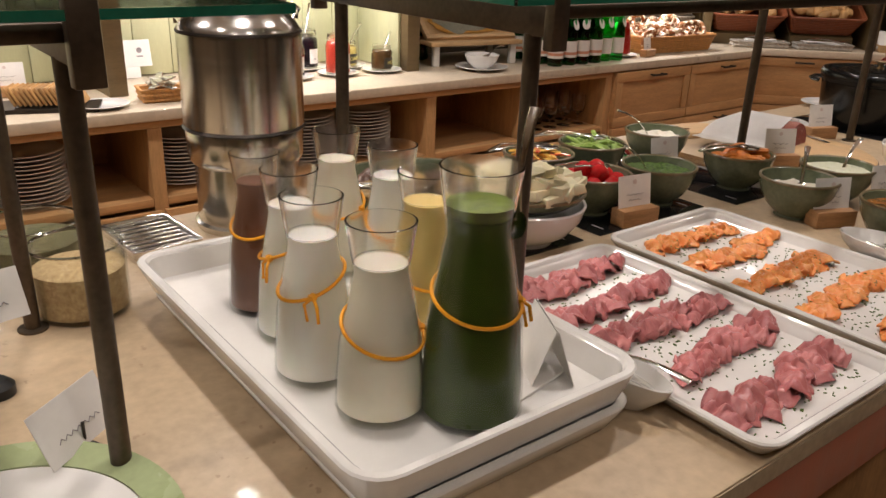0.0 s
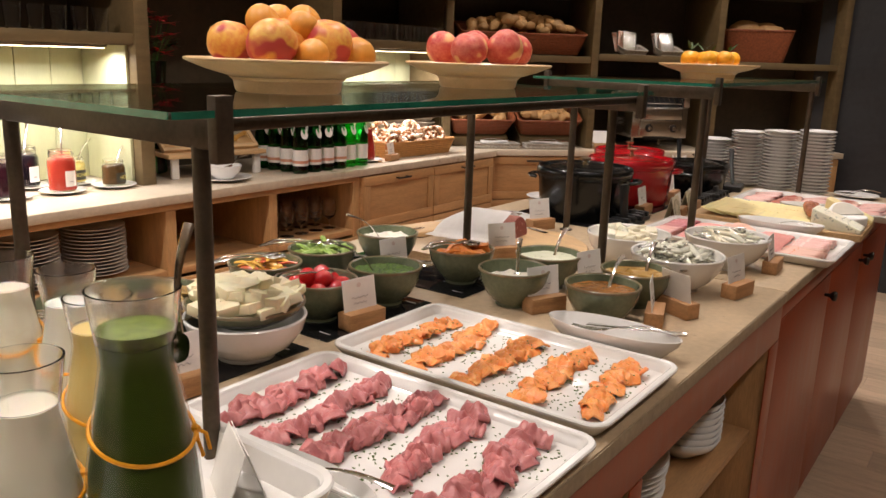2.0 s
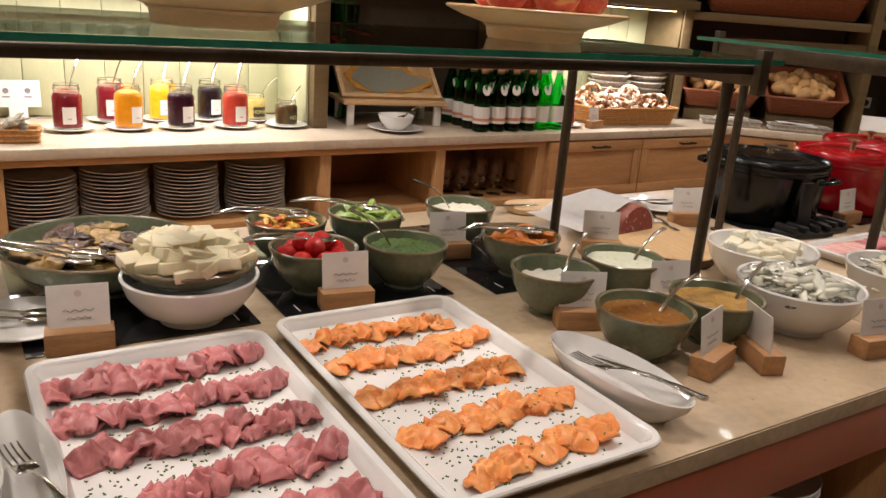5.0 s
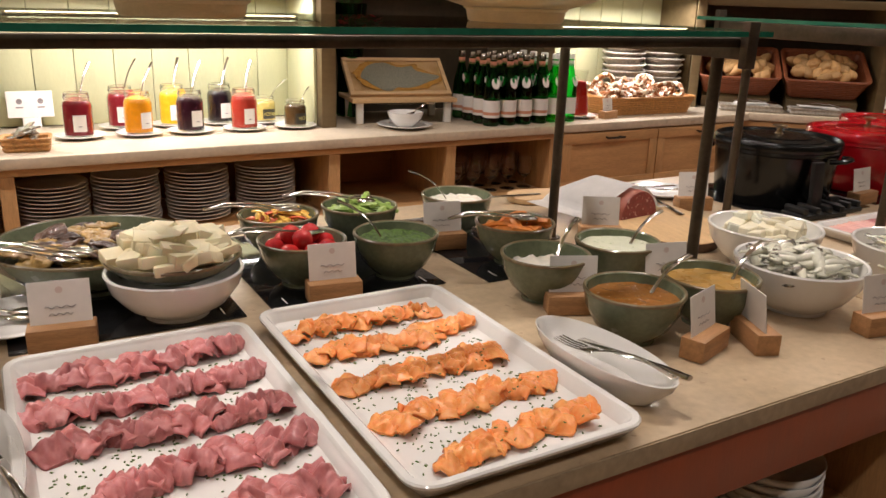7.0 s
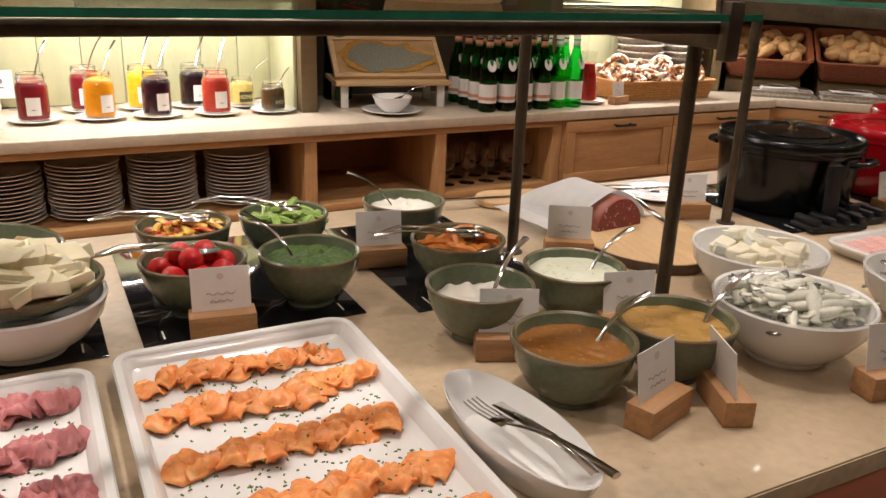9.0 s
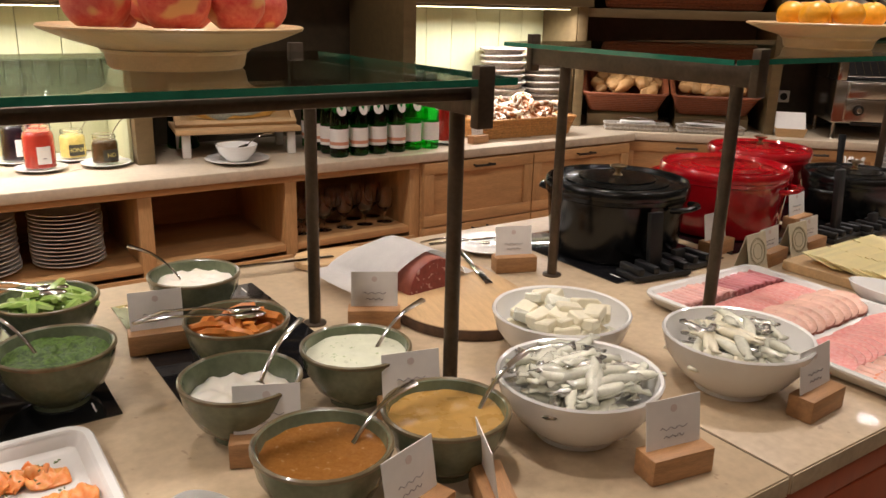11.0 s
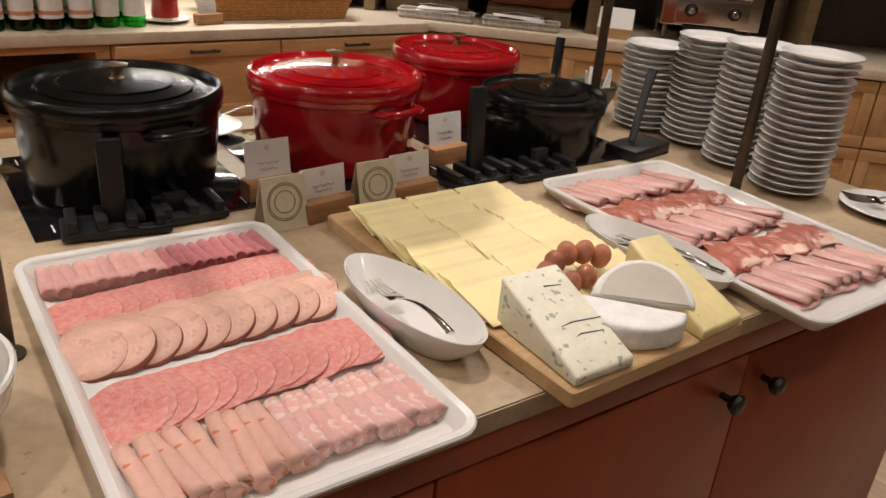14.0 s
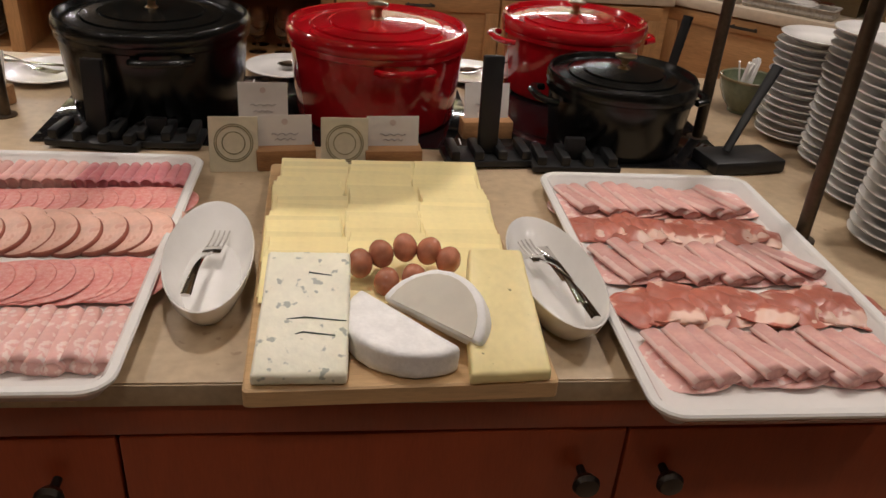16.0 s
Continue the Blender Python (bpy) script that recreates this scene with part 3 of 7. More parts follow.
FOAM = material("green_foam", (0.14, 0.19, 0.03), 0.5, vary=0.5, scale=90, bump=0.2)
RED_JUICE = material("red_juice", (0.50, 0.022, 0.015), 0.3, vary=0.08)
BOTTLE_GREEN = glass("bottle_green", (0.10, 0.75, 0.22), 0.5)
BOTTLE_DARK = glass("bottle_dark_green", (0.045, 0.42, 0.13), 0.5)
LABEL_BAND = material("orange_band", (0.62, 0.27, 0.16), 0.5, vary=0.1)
EMBLEM = material("pale_emblem", (0.66, 0.55, 0.5), 0.7)
SEAL_INK = material("seal_ink", (0.3, 0.27, 0.16), 0.7)
FLOWER = material("red_bract", (0.62, 0.025, 0.035), 0.5, vary=0.3, scale=40, random_vary=0.2)


# ---- things that repeat ----
def bowl_mesh(r, h, foot, mat, rim_mat, label, name="serving_bowl", m=None, group="", squash=1.0, wall=0.006):
    b = thing(name, label, "bowl", m, group)
    prof = [(foot, 0), (foot, 0.006), (foot * 1.05, 0.008), (r * 0.74, h * 0.30), (r * 0.93, h * 0.64), (r, h - 0.003), (r - 0.002, h),
            (r - wall, h - 0.002), (r * 0.93 - wall, h * 0.62), (r * 0.72 - wall, h * 0.30 + wall), (foot * 0.8, 0.014), (0.002, 0.013)]
    part("shell", lathe(prof, 40, squash=squash, cap0=True, cap1=True), mat, b)
    if rim_mat:
        part("rim", lathe([(r + 0.0006, h - 0.0045), (r + 0.0004, h - 0.001), (r - 0.002, h + 0.0008), (r - 0.0045, h - 0.001), (r - 0.0045, h - 0.0045)], 40, cap0=False, cap1=False, squash=squash), rim_mat, b)
    return b


def filling(r, z, mat, parent, name="filling", amp=0.004, label="", freq=40, dome=0.0, seed=1):
    rings = []
    for i in range(9):
        k = max(0.02, i / 8)
        ring = circle(r * k, 0, 36)
        rings.append([p + Vector((0, 0, z + dome * (1 - k * k) + amp * noise.noise(Vector((p.x * freq, p.y * freq, seed))))) for p in ring])
    bm = loft([circle(r * 0.9, z - 0.012, 36)] + rings[::-1])
    return part(name, bm, mat, parent, label, angle=80)


def spoon(m, length=0.17, mat=CHROME, label="polished steel serving spoon resting in the bowl", name="serving_spoon", big=1.0):
    s = thing(name, label, "spoon", m, "serving spoons")
    rings = []
    for i in range(9):
        a = -1 + 2 * i / 8
        w = 0.020 * big * math.sqrt(max(0.0, 1 - a * a)) + 0.001
        x = a * 0.030 * big
        d = 0.008 * (1 - a * a)
        rings.append([Vector((x, -w, 0)), Vector((x, -w * 0.6, -d * 0.8)), Vector((x, 0, -d)), Vector((x, w * 0.6, -d * 0.8)), Vector((x, w, 0)),
                      Vector((x, w * 0.6, -d * 0.8 + 0.0012)), Vector((x, 0, -d + 0.0012)), Vector((x, -w * 0.6, -d * 0.8 + 0.0012))])
    part("bowl", loft(rings), mat, s)
    n = 8
    pts = [(0.028 * big + (length - 0.028) * i / n, 0, 0.012 * math.sin(math.pi * i / n)) for i in range(n + 1)]
    part("handle", tube(pts, [0.0034 + 0.0055 * max(0, (i / n - 0.45)) for i in range(n + 1)], 8, flat=0.45), mat, s)
    return s


def fork(m, length=0.19, label="polished steel fork on white porcelain", group="forks"):
    s = thing("fork", label, "fork", m, group)
    bm = box(0.035, 0.058, -0.011, 0.011, -0.001, 0.001, 0.0006)
    part("neck_plate", bm, CHROME, s)
    for i in range(4):
        y = -0.0095 + i * 0.0063
        part("tine", tube([(-0.012, y, 0.004), (0.01, y, 0.0005), (0.036, y, 0)], 0.0013, 6), CHROME, s)
    n = 8
    part("handle", tube([(0.055 + (length - 0.055) * i / n, 0, 0.012 * math.sin(math.pi * i / n)) for i in range(n + 1)], [0.003 + 0.005 * max(0, i / n - 0.4) for i in range(n + 1)], 8, flat=0.4), CHROME, s)
    return s


def knife(m, length=0.2, label="polished steel table knife on porcelain"):
    s = thing("knife", label, "knife", m)
    part("blade", box(0, length * 0.52, -0.009, 0.006, -0.0007, 0.0007, 0.0004), CHROME, s)
    part("handle", tube([(length * 0.5, 0, 0), (length * 0.75, 0, 0.001), (length, 0, 0)], [0.004, 0.006, 0.0065], 8, flat=0.55), CHROME, s)
    return s


def tongs(m, length=0.2, label="polished steel serving tongs resting on the bowl"):
    s = thing("tongs", label, "tongs", m, "serving tongs")
    for sy in (-1, 1):
        pts = [(length, 0, 0.004), (length * 0.75, sy * 0.012, 0.012), (length * 0.4, sy * 0.016, 0.008), (0.03, sy * 0.012, 0.0)]
        a = part("arm", tube(pts, [0.005, 0.0045, 0.004, 0.004], 8, flat=0.4), CHROME, s)
        part("head", blob((0.012, sy * 0.012, -0.002), (0.026, 0.014, 0.005), rough=0), CHROME, a)
    return s


def card(m, w=0.082, h=0.066, lines=2, label="white paper name card in an oak block"):
    c = thing("name_card", label, "name card", m, "name cards")
    b = part("block", box(-0.046, 0.046, -0.019, 0.019, 0, 0.034, 0.002), BLOCK_WOOD, c)
    bm = box(-w / 2, w / 2, -0.0006, 0.0006, 0, h, 0)
    bmesh.ops.transform(bm, matrix=pose(0, 0.004, 0.030, -9), verts=bm.verts)
    p = part("card", bm, PAPER, c, smooth=False)
    for k in range(lines):
        ww = w * (0.5 - 0.12 * k)
        bm = bmesh.new()
        n = 14
        tube([(-ww / 2 + ww * i / n, -0.0012, h * (0.42 - 0.16 * k) + (0.0022 if i % 2 else -0.0016) * math.sin(i * 1.7 + k)) for i in range(n + 1)], 0.0005, 4, bm)
        bmesh.ops.transform(bm, matrix=pose(0, 0.004, 0.030, -9), verts=bm.verts)
        part("writing", bm, INK, p, "thin grey handwriting")
    bm = lathe([(0.005, 0), (0.005, 0.0004)], 12)
    bmesh.ops.transform(bm, matrix=pose(0, 0.004, 0.030, -9) @ pose(0, -0.0007, h * 0.8, 90), verts=bm.verts)
    part("emblem", bm, EMBLEM, p)
    return c


def tray(name, cx, cy, hx, hy, z, h=0.026, label="", rad=0.032, mat=WHITE, group="white trays", floor_z=0.006):
    t = thing(name, label, "tray", pose(cx, cy, z), group)
    prof = [(-0.022, 0), (-0.016, 0.003), (0, h - 0.005), (0.0, h - 0.001), (-0.002, h), (-0.010, h - 0.001), (-0.014, h - 0.004), (-0.021, floor_z + 0.004), (-0.03, floor_z)]
    part("shell", loft([rrect(hx + d, hy + d, max(0.008, rad + d), zz) for d, zz in prof]), mat, t)
    lip = [(0.0004, h - 0.004), (0.0012, h - 0.001), (-0.001, h + 0.0012), (-0.0095, h + 0.0008), (-0.0125, h - 0.0018), (-0.006, h - 0.002)]
    part("rim", loft([rrect(hx + d, hy + d, max(0.008, rad + d), zz) for d, zz in lip], cap0=False, cap1=False, closed=True), mat, t, "rounded glazed rim")
    return t


def slice_mesh(name, l, w, h, mat, seed, folds=2.2, thick=0.0016):
    """A thin slice gathered in folds across its width."""
    bm = bmesh.new()
    rings, n, k = [], 30, 9
    for i in range(1, k + 1):
        r = i / k
        ring = []
        for j in range(n):
            a = 2 * math.pi * j / n
            edge = 1 + 0.3 * noise.noise(Vector((math.cos(a) * 1.3, math.sin(a) * 1.3, seed * 3.7)))
            u, s = r * edge * math.cos(a), r * edge * math.sin(a)
            ph = s * math.pi * folds + 0.9 * noise.noise(Vector((u * 1.6, s, seed * 1.3)))
            z = h * (0.5 + 0.5 * math.cos(ph)) * (0.65 + 0.35 * (1 - r)) + 0.45 * h * noise.noise(Vector((u * 3.4, s * 3.4, seed)))
            ring.append(Vector((u * l, s * w + 0.36 * w * math.sin(ph * 0.9), max(0.0045 * r, z))))
        rings.append(ring)
    c = sum(rings[0], Vector()) / n
    hub = [c + (p - c) * 0.05 for p in rings[0]]
    under = [[p - Vector((0, 0, thick)) for p in ring] for ring in [hub] + rings]
    loft(under + ([hub] + rings)[::-1], bm, True, True)
    bmesh.ops.recalc_face_normals(bm, faces=bm.faces[:])
    me = bpy.data.meshes.new(name)
    bm.to_mesh(me)
    bm.free()
    me.polygons.foreach_set("use_smooth", [True] * len(me.polygons))
    me.materials.append(mat)
    return me


def put(name, me, m, label, category, group, scale=None):
    ob = new(name, me)
    ob.matrix_world = m if scale is None else m @ Matrix.Diagonal((*scale, 1))
    return tagged(ob, label, category, group)


def sprinkle(name, x0, x1, y0, y1, z, n, label, mat=HERB):
    vs, fs = [], []
    for i in range(n):
        x, y, a, l = rnd(x0, x1), rnd(y0, y1), rnd(0, 3.14), rnd(0.001, 0.0023)
        c, s, w = math.cos(a), math.sin(a), 0.0007
        k = len(vs)
        for dz in (0, 0.0012):
            for u, v in ((-l, -w), (l, -w), (l, w), (-l, w)):
                vs.append((x + u * c - v * s, y + u * s + v * c, z + dz))
        fs += [(k + 4, k + 5, k + 6, k + 7), (k, k + 1, k + 5, k + 4), (k + 1, k + 2, k + 6, k + 5), (k + 2, k + 3, k + 7, k + 6), (k + 3, k, k + 4, k + 7)]
    me = bpy.data.meshes.new(name)
    me.from_pydata(vs, [], fs)
    me.materials.append(mat)
    return tagged(new(name, me), label, "herbs", kind="stuff")


# ---- roast beef and salmon trays ----
TZ = TOP + 0.0005
tray("serving_tray", 0.943, 0.655, 0.162, 0.262, TZ, label="white porcelain tray with rows of folded roast beef")
tray("serving_tray", 1.288, 0.672, 0.160, 0.266, TZ, label="white porcelain tray with rows of smoked salmon")
beef = [slice_mesh("roast_beef_slice", 0.031, 0.023, 0.022, BEEF, s, 1.25 + 0.4 * (s % 3), 0.0026) for s in range(6)]
salm = [slice_mesh("salmon_slice", 0.030, 0.023, 0.016, SALMON, 20 + s, 1.05 + 0.4 * (s % 3), 0.0028) for s in range(6)]
for me_set, cx, rows, nm, lab, cat, grp in (
        (beef, 0.943, ((0.845, -0.135, 0.125), (0.758, -0.135, 0.135), (0.665, -0.115, 0.135), (0.57, -0.085, 0.14), (0.47, -0.125, 0.135)), "roast_beef_slice", "thin folded slice of pink roast beef on the tray", "roast beef", "roast beef slices"),
        (salm, 1.288, ((0.862, -0.125, 0.11), (0.775, -0.125, 0.125), (0.672, -0.12, 0.12), (0.572, -0.115, 0.125), (0.47, -0.09, 0.125)), "salmon_slice", "thin folded slice of orange smoked salmon on the tray", "salmon", "smoked salmon slices")):
    for r, (y, a, b) in enumerate(rows):
        x = a
        k = 0
        while x < b:
            ang = rnd(-95, 95) + (0 if nm[0] == "s" else 20)
            s = rnd(0.66, 1.0)
            put(nm, me_set[(r * 3 + k) % 6], pose(cx + x, y + rnd(-0.013, 0.013) + 0.05 * x * (1 if nm[0] == "s" else 0.6), TZ + 0.007 + (0.003 if k % 2 else 0), rnd(-6, 6), rnd(-12, 12), ang), lab, cat, grp, (s, s, rnd(0.8, 1.25)))
            x += rnd(0.014, 0.023)
            k += 1
sprinkle("chopped_chives", 0.81, 1.075, 0.42, 0.885, TZ + 0.0062, 620, "chopped green chives scattered over the beef tray")
sprinkle("chopped_chives", 1.16, 1.415, 0.435, 0.905, TZ + 0.0062, 520, "chopped green chives scattered over the salmon tray")
sprinkle("chopped_chives", 1.19, 1.40, 0.45, 0.89, TZ + 0.0215, 150, "chopped green chives on top of the salmon")

# ---- induction plates ----
for x0, x1, y0, y1 in ((0.79, 1.13, 0.985, 1.42), (1.175, 1.50, 0.985, 1.42), (1.575, 1.845, 0.955, 1.40), (2.49, 2.84, 1.02, 1.40), (2.88, 3.23, 1.03, 1.42), (3.27, 3.68, 0.97, 1.48)):
    hp = solid("hotplate", box(x0, x1, y0, y1, TOP, TOP + 0.003, 0.001), BLACK_GLASS, "black glass hotplate set on the travertine worktop", "hotplate", group="hotplates")
    for sx, sy in ((x0 + 0.03, y0 + 0.035), (x1 - 0.03, y0 + 0.035), (x0 + 0.03, y1 - 0.035), (x1 - 0.03, y1 - 0.035)):
        part("corner_mark", box(sx - 0.0012, sx + 0.0012, sy - 0.014, sy + 0.014, TOP + 0.0030, TOP + 0.0034, 0), PAPER, hp, "thin white printed line", smooth=False)
HZ = TOP + 0.0035

# ---- green bowls ----
GB = "green glazed serving bowls"
R, HB = 0.079, 0.083
bowls = {}
for key, x, y, lab in (("pepper", 1.283, 1.275, "green glazed bowl of red and yellow pepper strips"), ("tomato", 1.266, 1.097, "green glazed bowl of cherry tomatoes"),
                       ("celery", 1.458, 1.277, "green glazed bowl of cucumber and celery sticks"), ("chive", 1.437, 1.066, "green glazed bowl of chopped chives"),
                       ("horse", 1.695, 1.278, "green glazed bowl of white grated horseradish"), ("carrot", 1.685, 1.038, "green glazed bowl of cooked carrots"),
                       ("cream1", 1.622, 0.853, "green glazed bowl of thick white cream dip"), ("cream2", 1.795, 0.862, "green glazed bowl of pale herb dip"),
                       ("mustb", 1.640, 0.650, "green glazed bowl of brown grain mustard"), ("musty", 1.802, 0.645, "green glazed bowl of yellow mustard")):
    on_plate = key in ("pepper", "tomato", "celery", "chive", "horse", "carrot") and not key == "x"
    bowls[key] = bowl_mesh(R, HB, 0.038, GREEN, GREEN_RIM, lab, m=pose(x, y, HZ if on_plate else TZ, 0, 0, rnd(0, 360)), group=GB)
filling(0.070, 0.062, CREAM, bowls["horse"], "horseradish", 0.012, dome=0.012, freq=60)
filling(0.066, 0.056, CREAM, bowls["cream1"], "cream", 0.010, dome=0.006, freq=50, seed=4)
filling(0.072, 0.069, HERB_DIP, bowls["cream2"], "dip", 0.003)
filling(0.0715, 0.067, MUSTARD, bowls["mustb"], "mustard", 0.003, freq=90)
filling(0.072, 0.069, YELLOW_MUSTARD, bowls["musty"], "mustard", 0.003, freq=50)
filling(0.0715, 0.066, material("chopped_herb", (0.13, 0.23, 0.03), 0.5, vary=0.6, scale=150, fine=420, bump=0.9, second=(0.012, 0.035, 0.004)), bowls["chive"], "herb_filling", 0.009, freq=170, dome=0.006)
filling(0.066, 0.052, CARROT, bowls["carrot"], "carrot_bed", 0.006, freq=80)
filling(0.066, 0.054, PEPPER_R, bowls["pepper"], "pepper_bed", 0.006, freq=80)
filling(0.066, 0.052, CELERY, bowls["celery"], "cucumber_bed", 0.006, freq=80)
filling(0.066, 0.046, TOMATO, bowls["tomato"], "tomato_bed", 0.006, freq=60)
for key, n, mk, lab, cat in (("pepper", 34, 0, "strip of red or yellow pepper", "pepper strip"), ("celery", 22, 1, "pale green cucumber stick", "cucumber stick"), ("carrot", 16, 2, "cooked orange carrot piece", "carrot piece")):
    o = bowls[key].matrix_world.translation
    for i in range(n):
        a, rr = rnd(0, 6.3), 0.052 * math.sqrt(rnd(0, 1))
        l, w, t = ((0.028, 0.006, 0.003), (0.036, 0.008, 0.006), (0.030, 0.009, 0.008))[mk]
        bm = tube([(-l, 0, 0), (-l * 0.4, 0, 0.004), (l * 0.4, 0, 0.003), (l, 0, -0.002)], [w * 0.7, w, w, w * (0.5 if mk == 2 else 0.8)], 6, flat=t / w)
        mt = ((PEPPER_Y, PEPPER_R, PEPPER_Y)[i % 3], CELERY, CARROT)[mk]
        solid(("pepper_strip", "cucumber_stick", "carrot_piece")[mk], bm, mt, lab, cat, pose(o.x + rr * math.cos(a), o.y + rr * math.sin(a), o.z + 0.062 + rnd(0, 0.016) + 0.012 * (1 - rr / 0.052), rnd(-20, 20), rnd(-22, 22), rnd(0, 180)), ("pepper strips", "cucumber sticks", "carrot pieces")[mk])
o = bowls["tomato"].matrix_world.translation
tm = None
for i, (dx, dy, dz) in enumerate([(0.048 * math.cos(a), 0.048 * math.sin(a), 0.066) for a in (0.2, 1.1, 2.0, 2.9, 3.9, 4.8, 5.6)] + [(0.022 * math.cos(a), 0.022 * math.sin(a), 0.086) for a in (0.5, 2.4, 4.4)] + [(0, 0, 0.07)]):
    if tm is None:
        tm = solid("cherry_tomato", blob((0, 0, 0), 0.0185, sub=3, rough=0.05), TOMATO, "glossy red cherry tomato", "tomato", group="cherry tomatoes")
        tm.matrix_world = pose(o.x + dx, o.y + dy, o.z + dz)
    else:
        copy_thing(tm, pose(o.x + dx, o.y + dy, o.z + dz, rnd(0, 90), rnd(0, 90)))

# spoons and tongs on the bowls: bowl, tip offset, handle direction, lift
for key, dx, dy, dz, az, el in (("horse", 0.0, 0.0, 0.052, 150, 36), ("chive", -0.005, 0.0, 0.050, 140, 38), ("cream1", 0.01, 0.0, 0.046, 28, 33), ("cream2", 0.01, 0.0, 0.052, 10, 30),
                              ("mustb", 0.012, 0.0, 0.050, 8, 28), ("musty", 0.02, -0.01, 0.050, 12, 30)):
    o = bowls[key].matrix_world.translation
    spoon(pose(o.x + dx, o.y + dy, o.z + dz) @ pose(0, 0, 0, 0, 0, az) @ pose(0, 0, 0, 0, -el, 0), 0.135)
for key, dx, dy, az in (("pepper", 0.03, -0.005, 178), ("celery", 0.02, 0.0, 165), ("tomato", 0.03, 0.012, 186), ("carrot", 0.025, -0.01, 176)):
    o = bowls[key].matrix_world.translation
    tongs(pose(o.x + dx, o.y + dy, o.z + 0.093, 0, 0, az) @ pose(0, 0, 0, 0, -2, 0), 0.175)

# ---- white bowls, mozzarella, grilled vegetables ----
mz = bowl_mesh(0.107, 0.078, 0.05, WHITE, None, "white porcelain bowl under a green bowl of white cheese", "white_bowl", pose(1.035, 1.045, HZ), "white bowls")
mg = bowl_mesh(0.104, 0.04, 0.05, GREEN, GREEN_RIM, "shallow green bowl heaped with white cheese cubes", "serving_bowl", pose(1.035, 1.045, HZ + 0.062), GB)
filling(0.092, 0.032, MOZZ, mg, "cheese_bed", 0.006, dome=0.020, freq=60)
cube = None
for i in range(58):
    a, rr = rnd(0, 6.3), 0.084 * math.sqrt(rnd(0, 1))
    m = pose(1.035 + rr * math.cos(a), 1.045 + rr * math.sin(a), HZ + 0.106 + 0.021 * (1 - (rr / 0.084) ** 2) + rnd(-0.004, 0.006), rnd(-26, 26), rnd(-26, 26), rnd(0, 180))
    if cube is None:
        cube = solid("cheese_cube", box(-0.021, 0.021, -0.019, 0.019, -0.009, 0.009, 0.002), MOZZ, "cream white cheese cube heaped in the bowl", "cheese", m, "white cheese cubes")
    else:
        copy_thing(cube, m).scale = (rnd(0.85, 1.2), rnd(0.85, 1.2), rnd(0.8, 1.2))
gv = bowl_mesh(0.163, 0.078, 0.085, GREEN, GREEN_RIM, "large green glazed bowl of grilled vegetables", "large_bowl", pose(0.938, 1.252, HZ), GB)
filling(0.138, 0.045, AUBERGINE, gv, "vegetable_bed", 0.012, freq=40, dome=0.006)
veg = [slice_mesh("grilled_slice", 0.030, 0.022, 0.012, mt, 50 + s, 0.6, 0.004) for s, mt in enumerate((AUBERGINE, COURGETTE, AUBERGINE, COURGETTE))]
for i in range(46):
    a, rr = rnd(0, 6.3), 0.118 * math.sqrt(rnd(0, 1))
    put("grilled_slice", veg[i % 4], pose(0.938 + rr * math.cos(a), 1.252 + rr * math.sin(a), HZ + 0.055 + rnd(0, 0.012), rnd(-25, 25), rnd(-25, 25), rnd(0, 360)), "dark grilled vegetable slice in oil", "grilled vegetable", "grilled vegetable slices")
tongs(pose(0.92, 1.17, HZ + 0.082, 0, 0, 168) @ pose(0, 0, 0, 0, -4, 0), 0.21, "steel serving tongs resting on the grilled vegetables")
tongs(pose(0.90, 1.145, HZ + 0.084, 0, 0, 160) @ pose(0, 0, 0, 0, -6, 0), 0.21, "steel serving tongs resting on the grilled vegetables")


# ---- wrapped portions in white bowls ----
def packet_mesh(kind, seed):
    bm = bmesh.new()
    if kind == "stick":
        pts = [(-0.046, 0, 0.002), (-0.034, 0, 0), (-0.03, 0, 0), (-0.012, 0.001, 0.001), (0.012, -0.001, 0), (0.03, 0, 0), (0.034, 0, 0), (0.046, 0, -0.002)]
        tube(pts, [0.011, 0.004, 0.008, 0.0105, 0.0105, 0.008, 0.004, 0.011], 10, bm, flat=0.85)
        for v in bm.verts:
            k = 0.0016 if abs(v.co.x) < 0.032 else 0.004
            v.co += Vector((0, noise.noise(v.co * 160 + Vector((seed, 0, 0))), noise.noise(v.co * 160 + Vector((0, seed, 5))))) * k
            if abs(v.co.x) > 0.04:
                v.co.z *= 0.35
    else:
        loft([rrect(0.02 * k, 0.0145 * k, 0.004, z) for k, z in ((0.9, -0.008), (1, -0.006), (1, 0.006), (0.9, 0.008))], bm)
        for v in bm.verts:
            v.co += Vector((0, 0, noise.noise(v.co * 90 + Vector((seed, 0, 0))) * 0.002))
    return bm


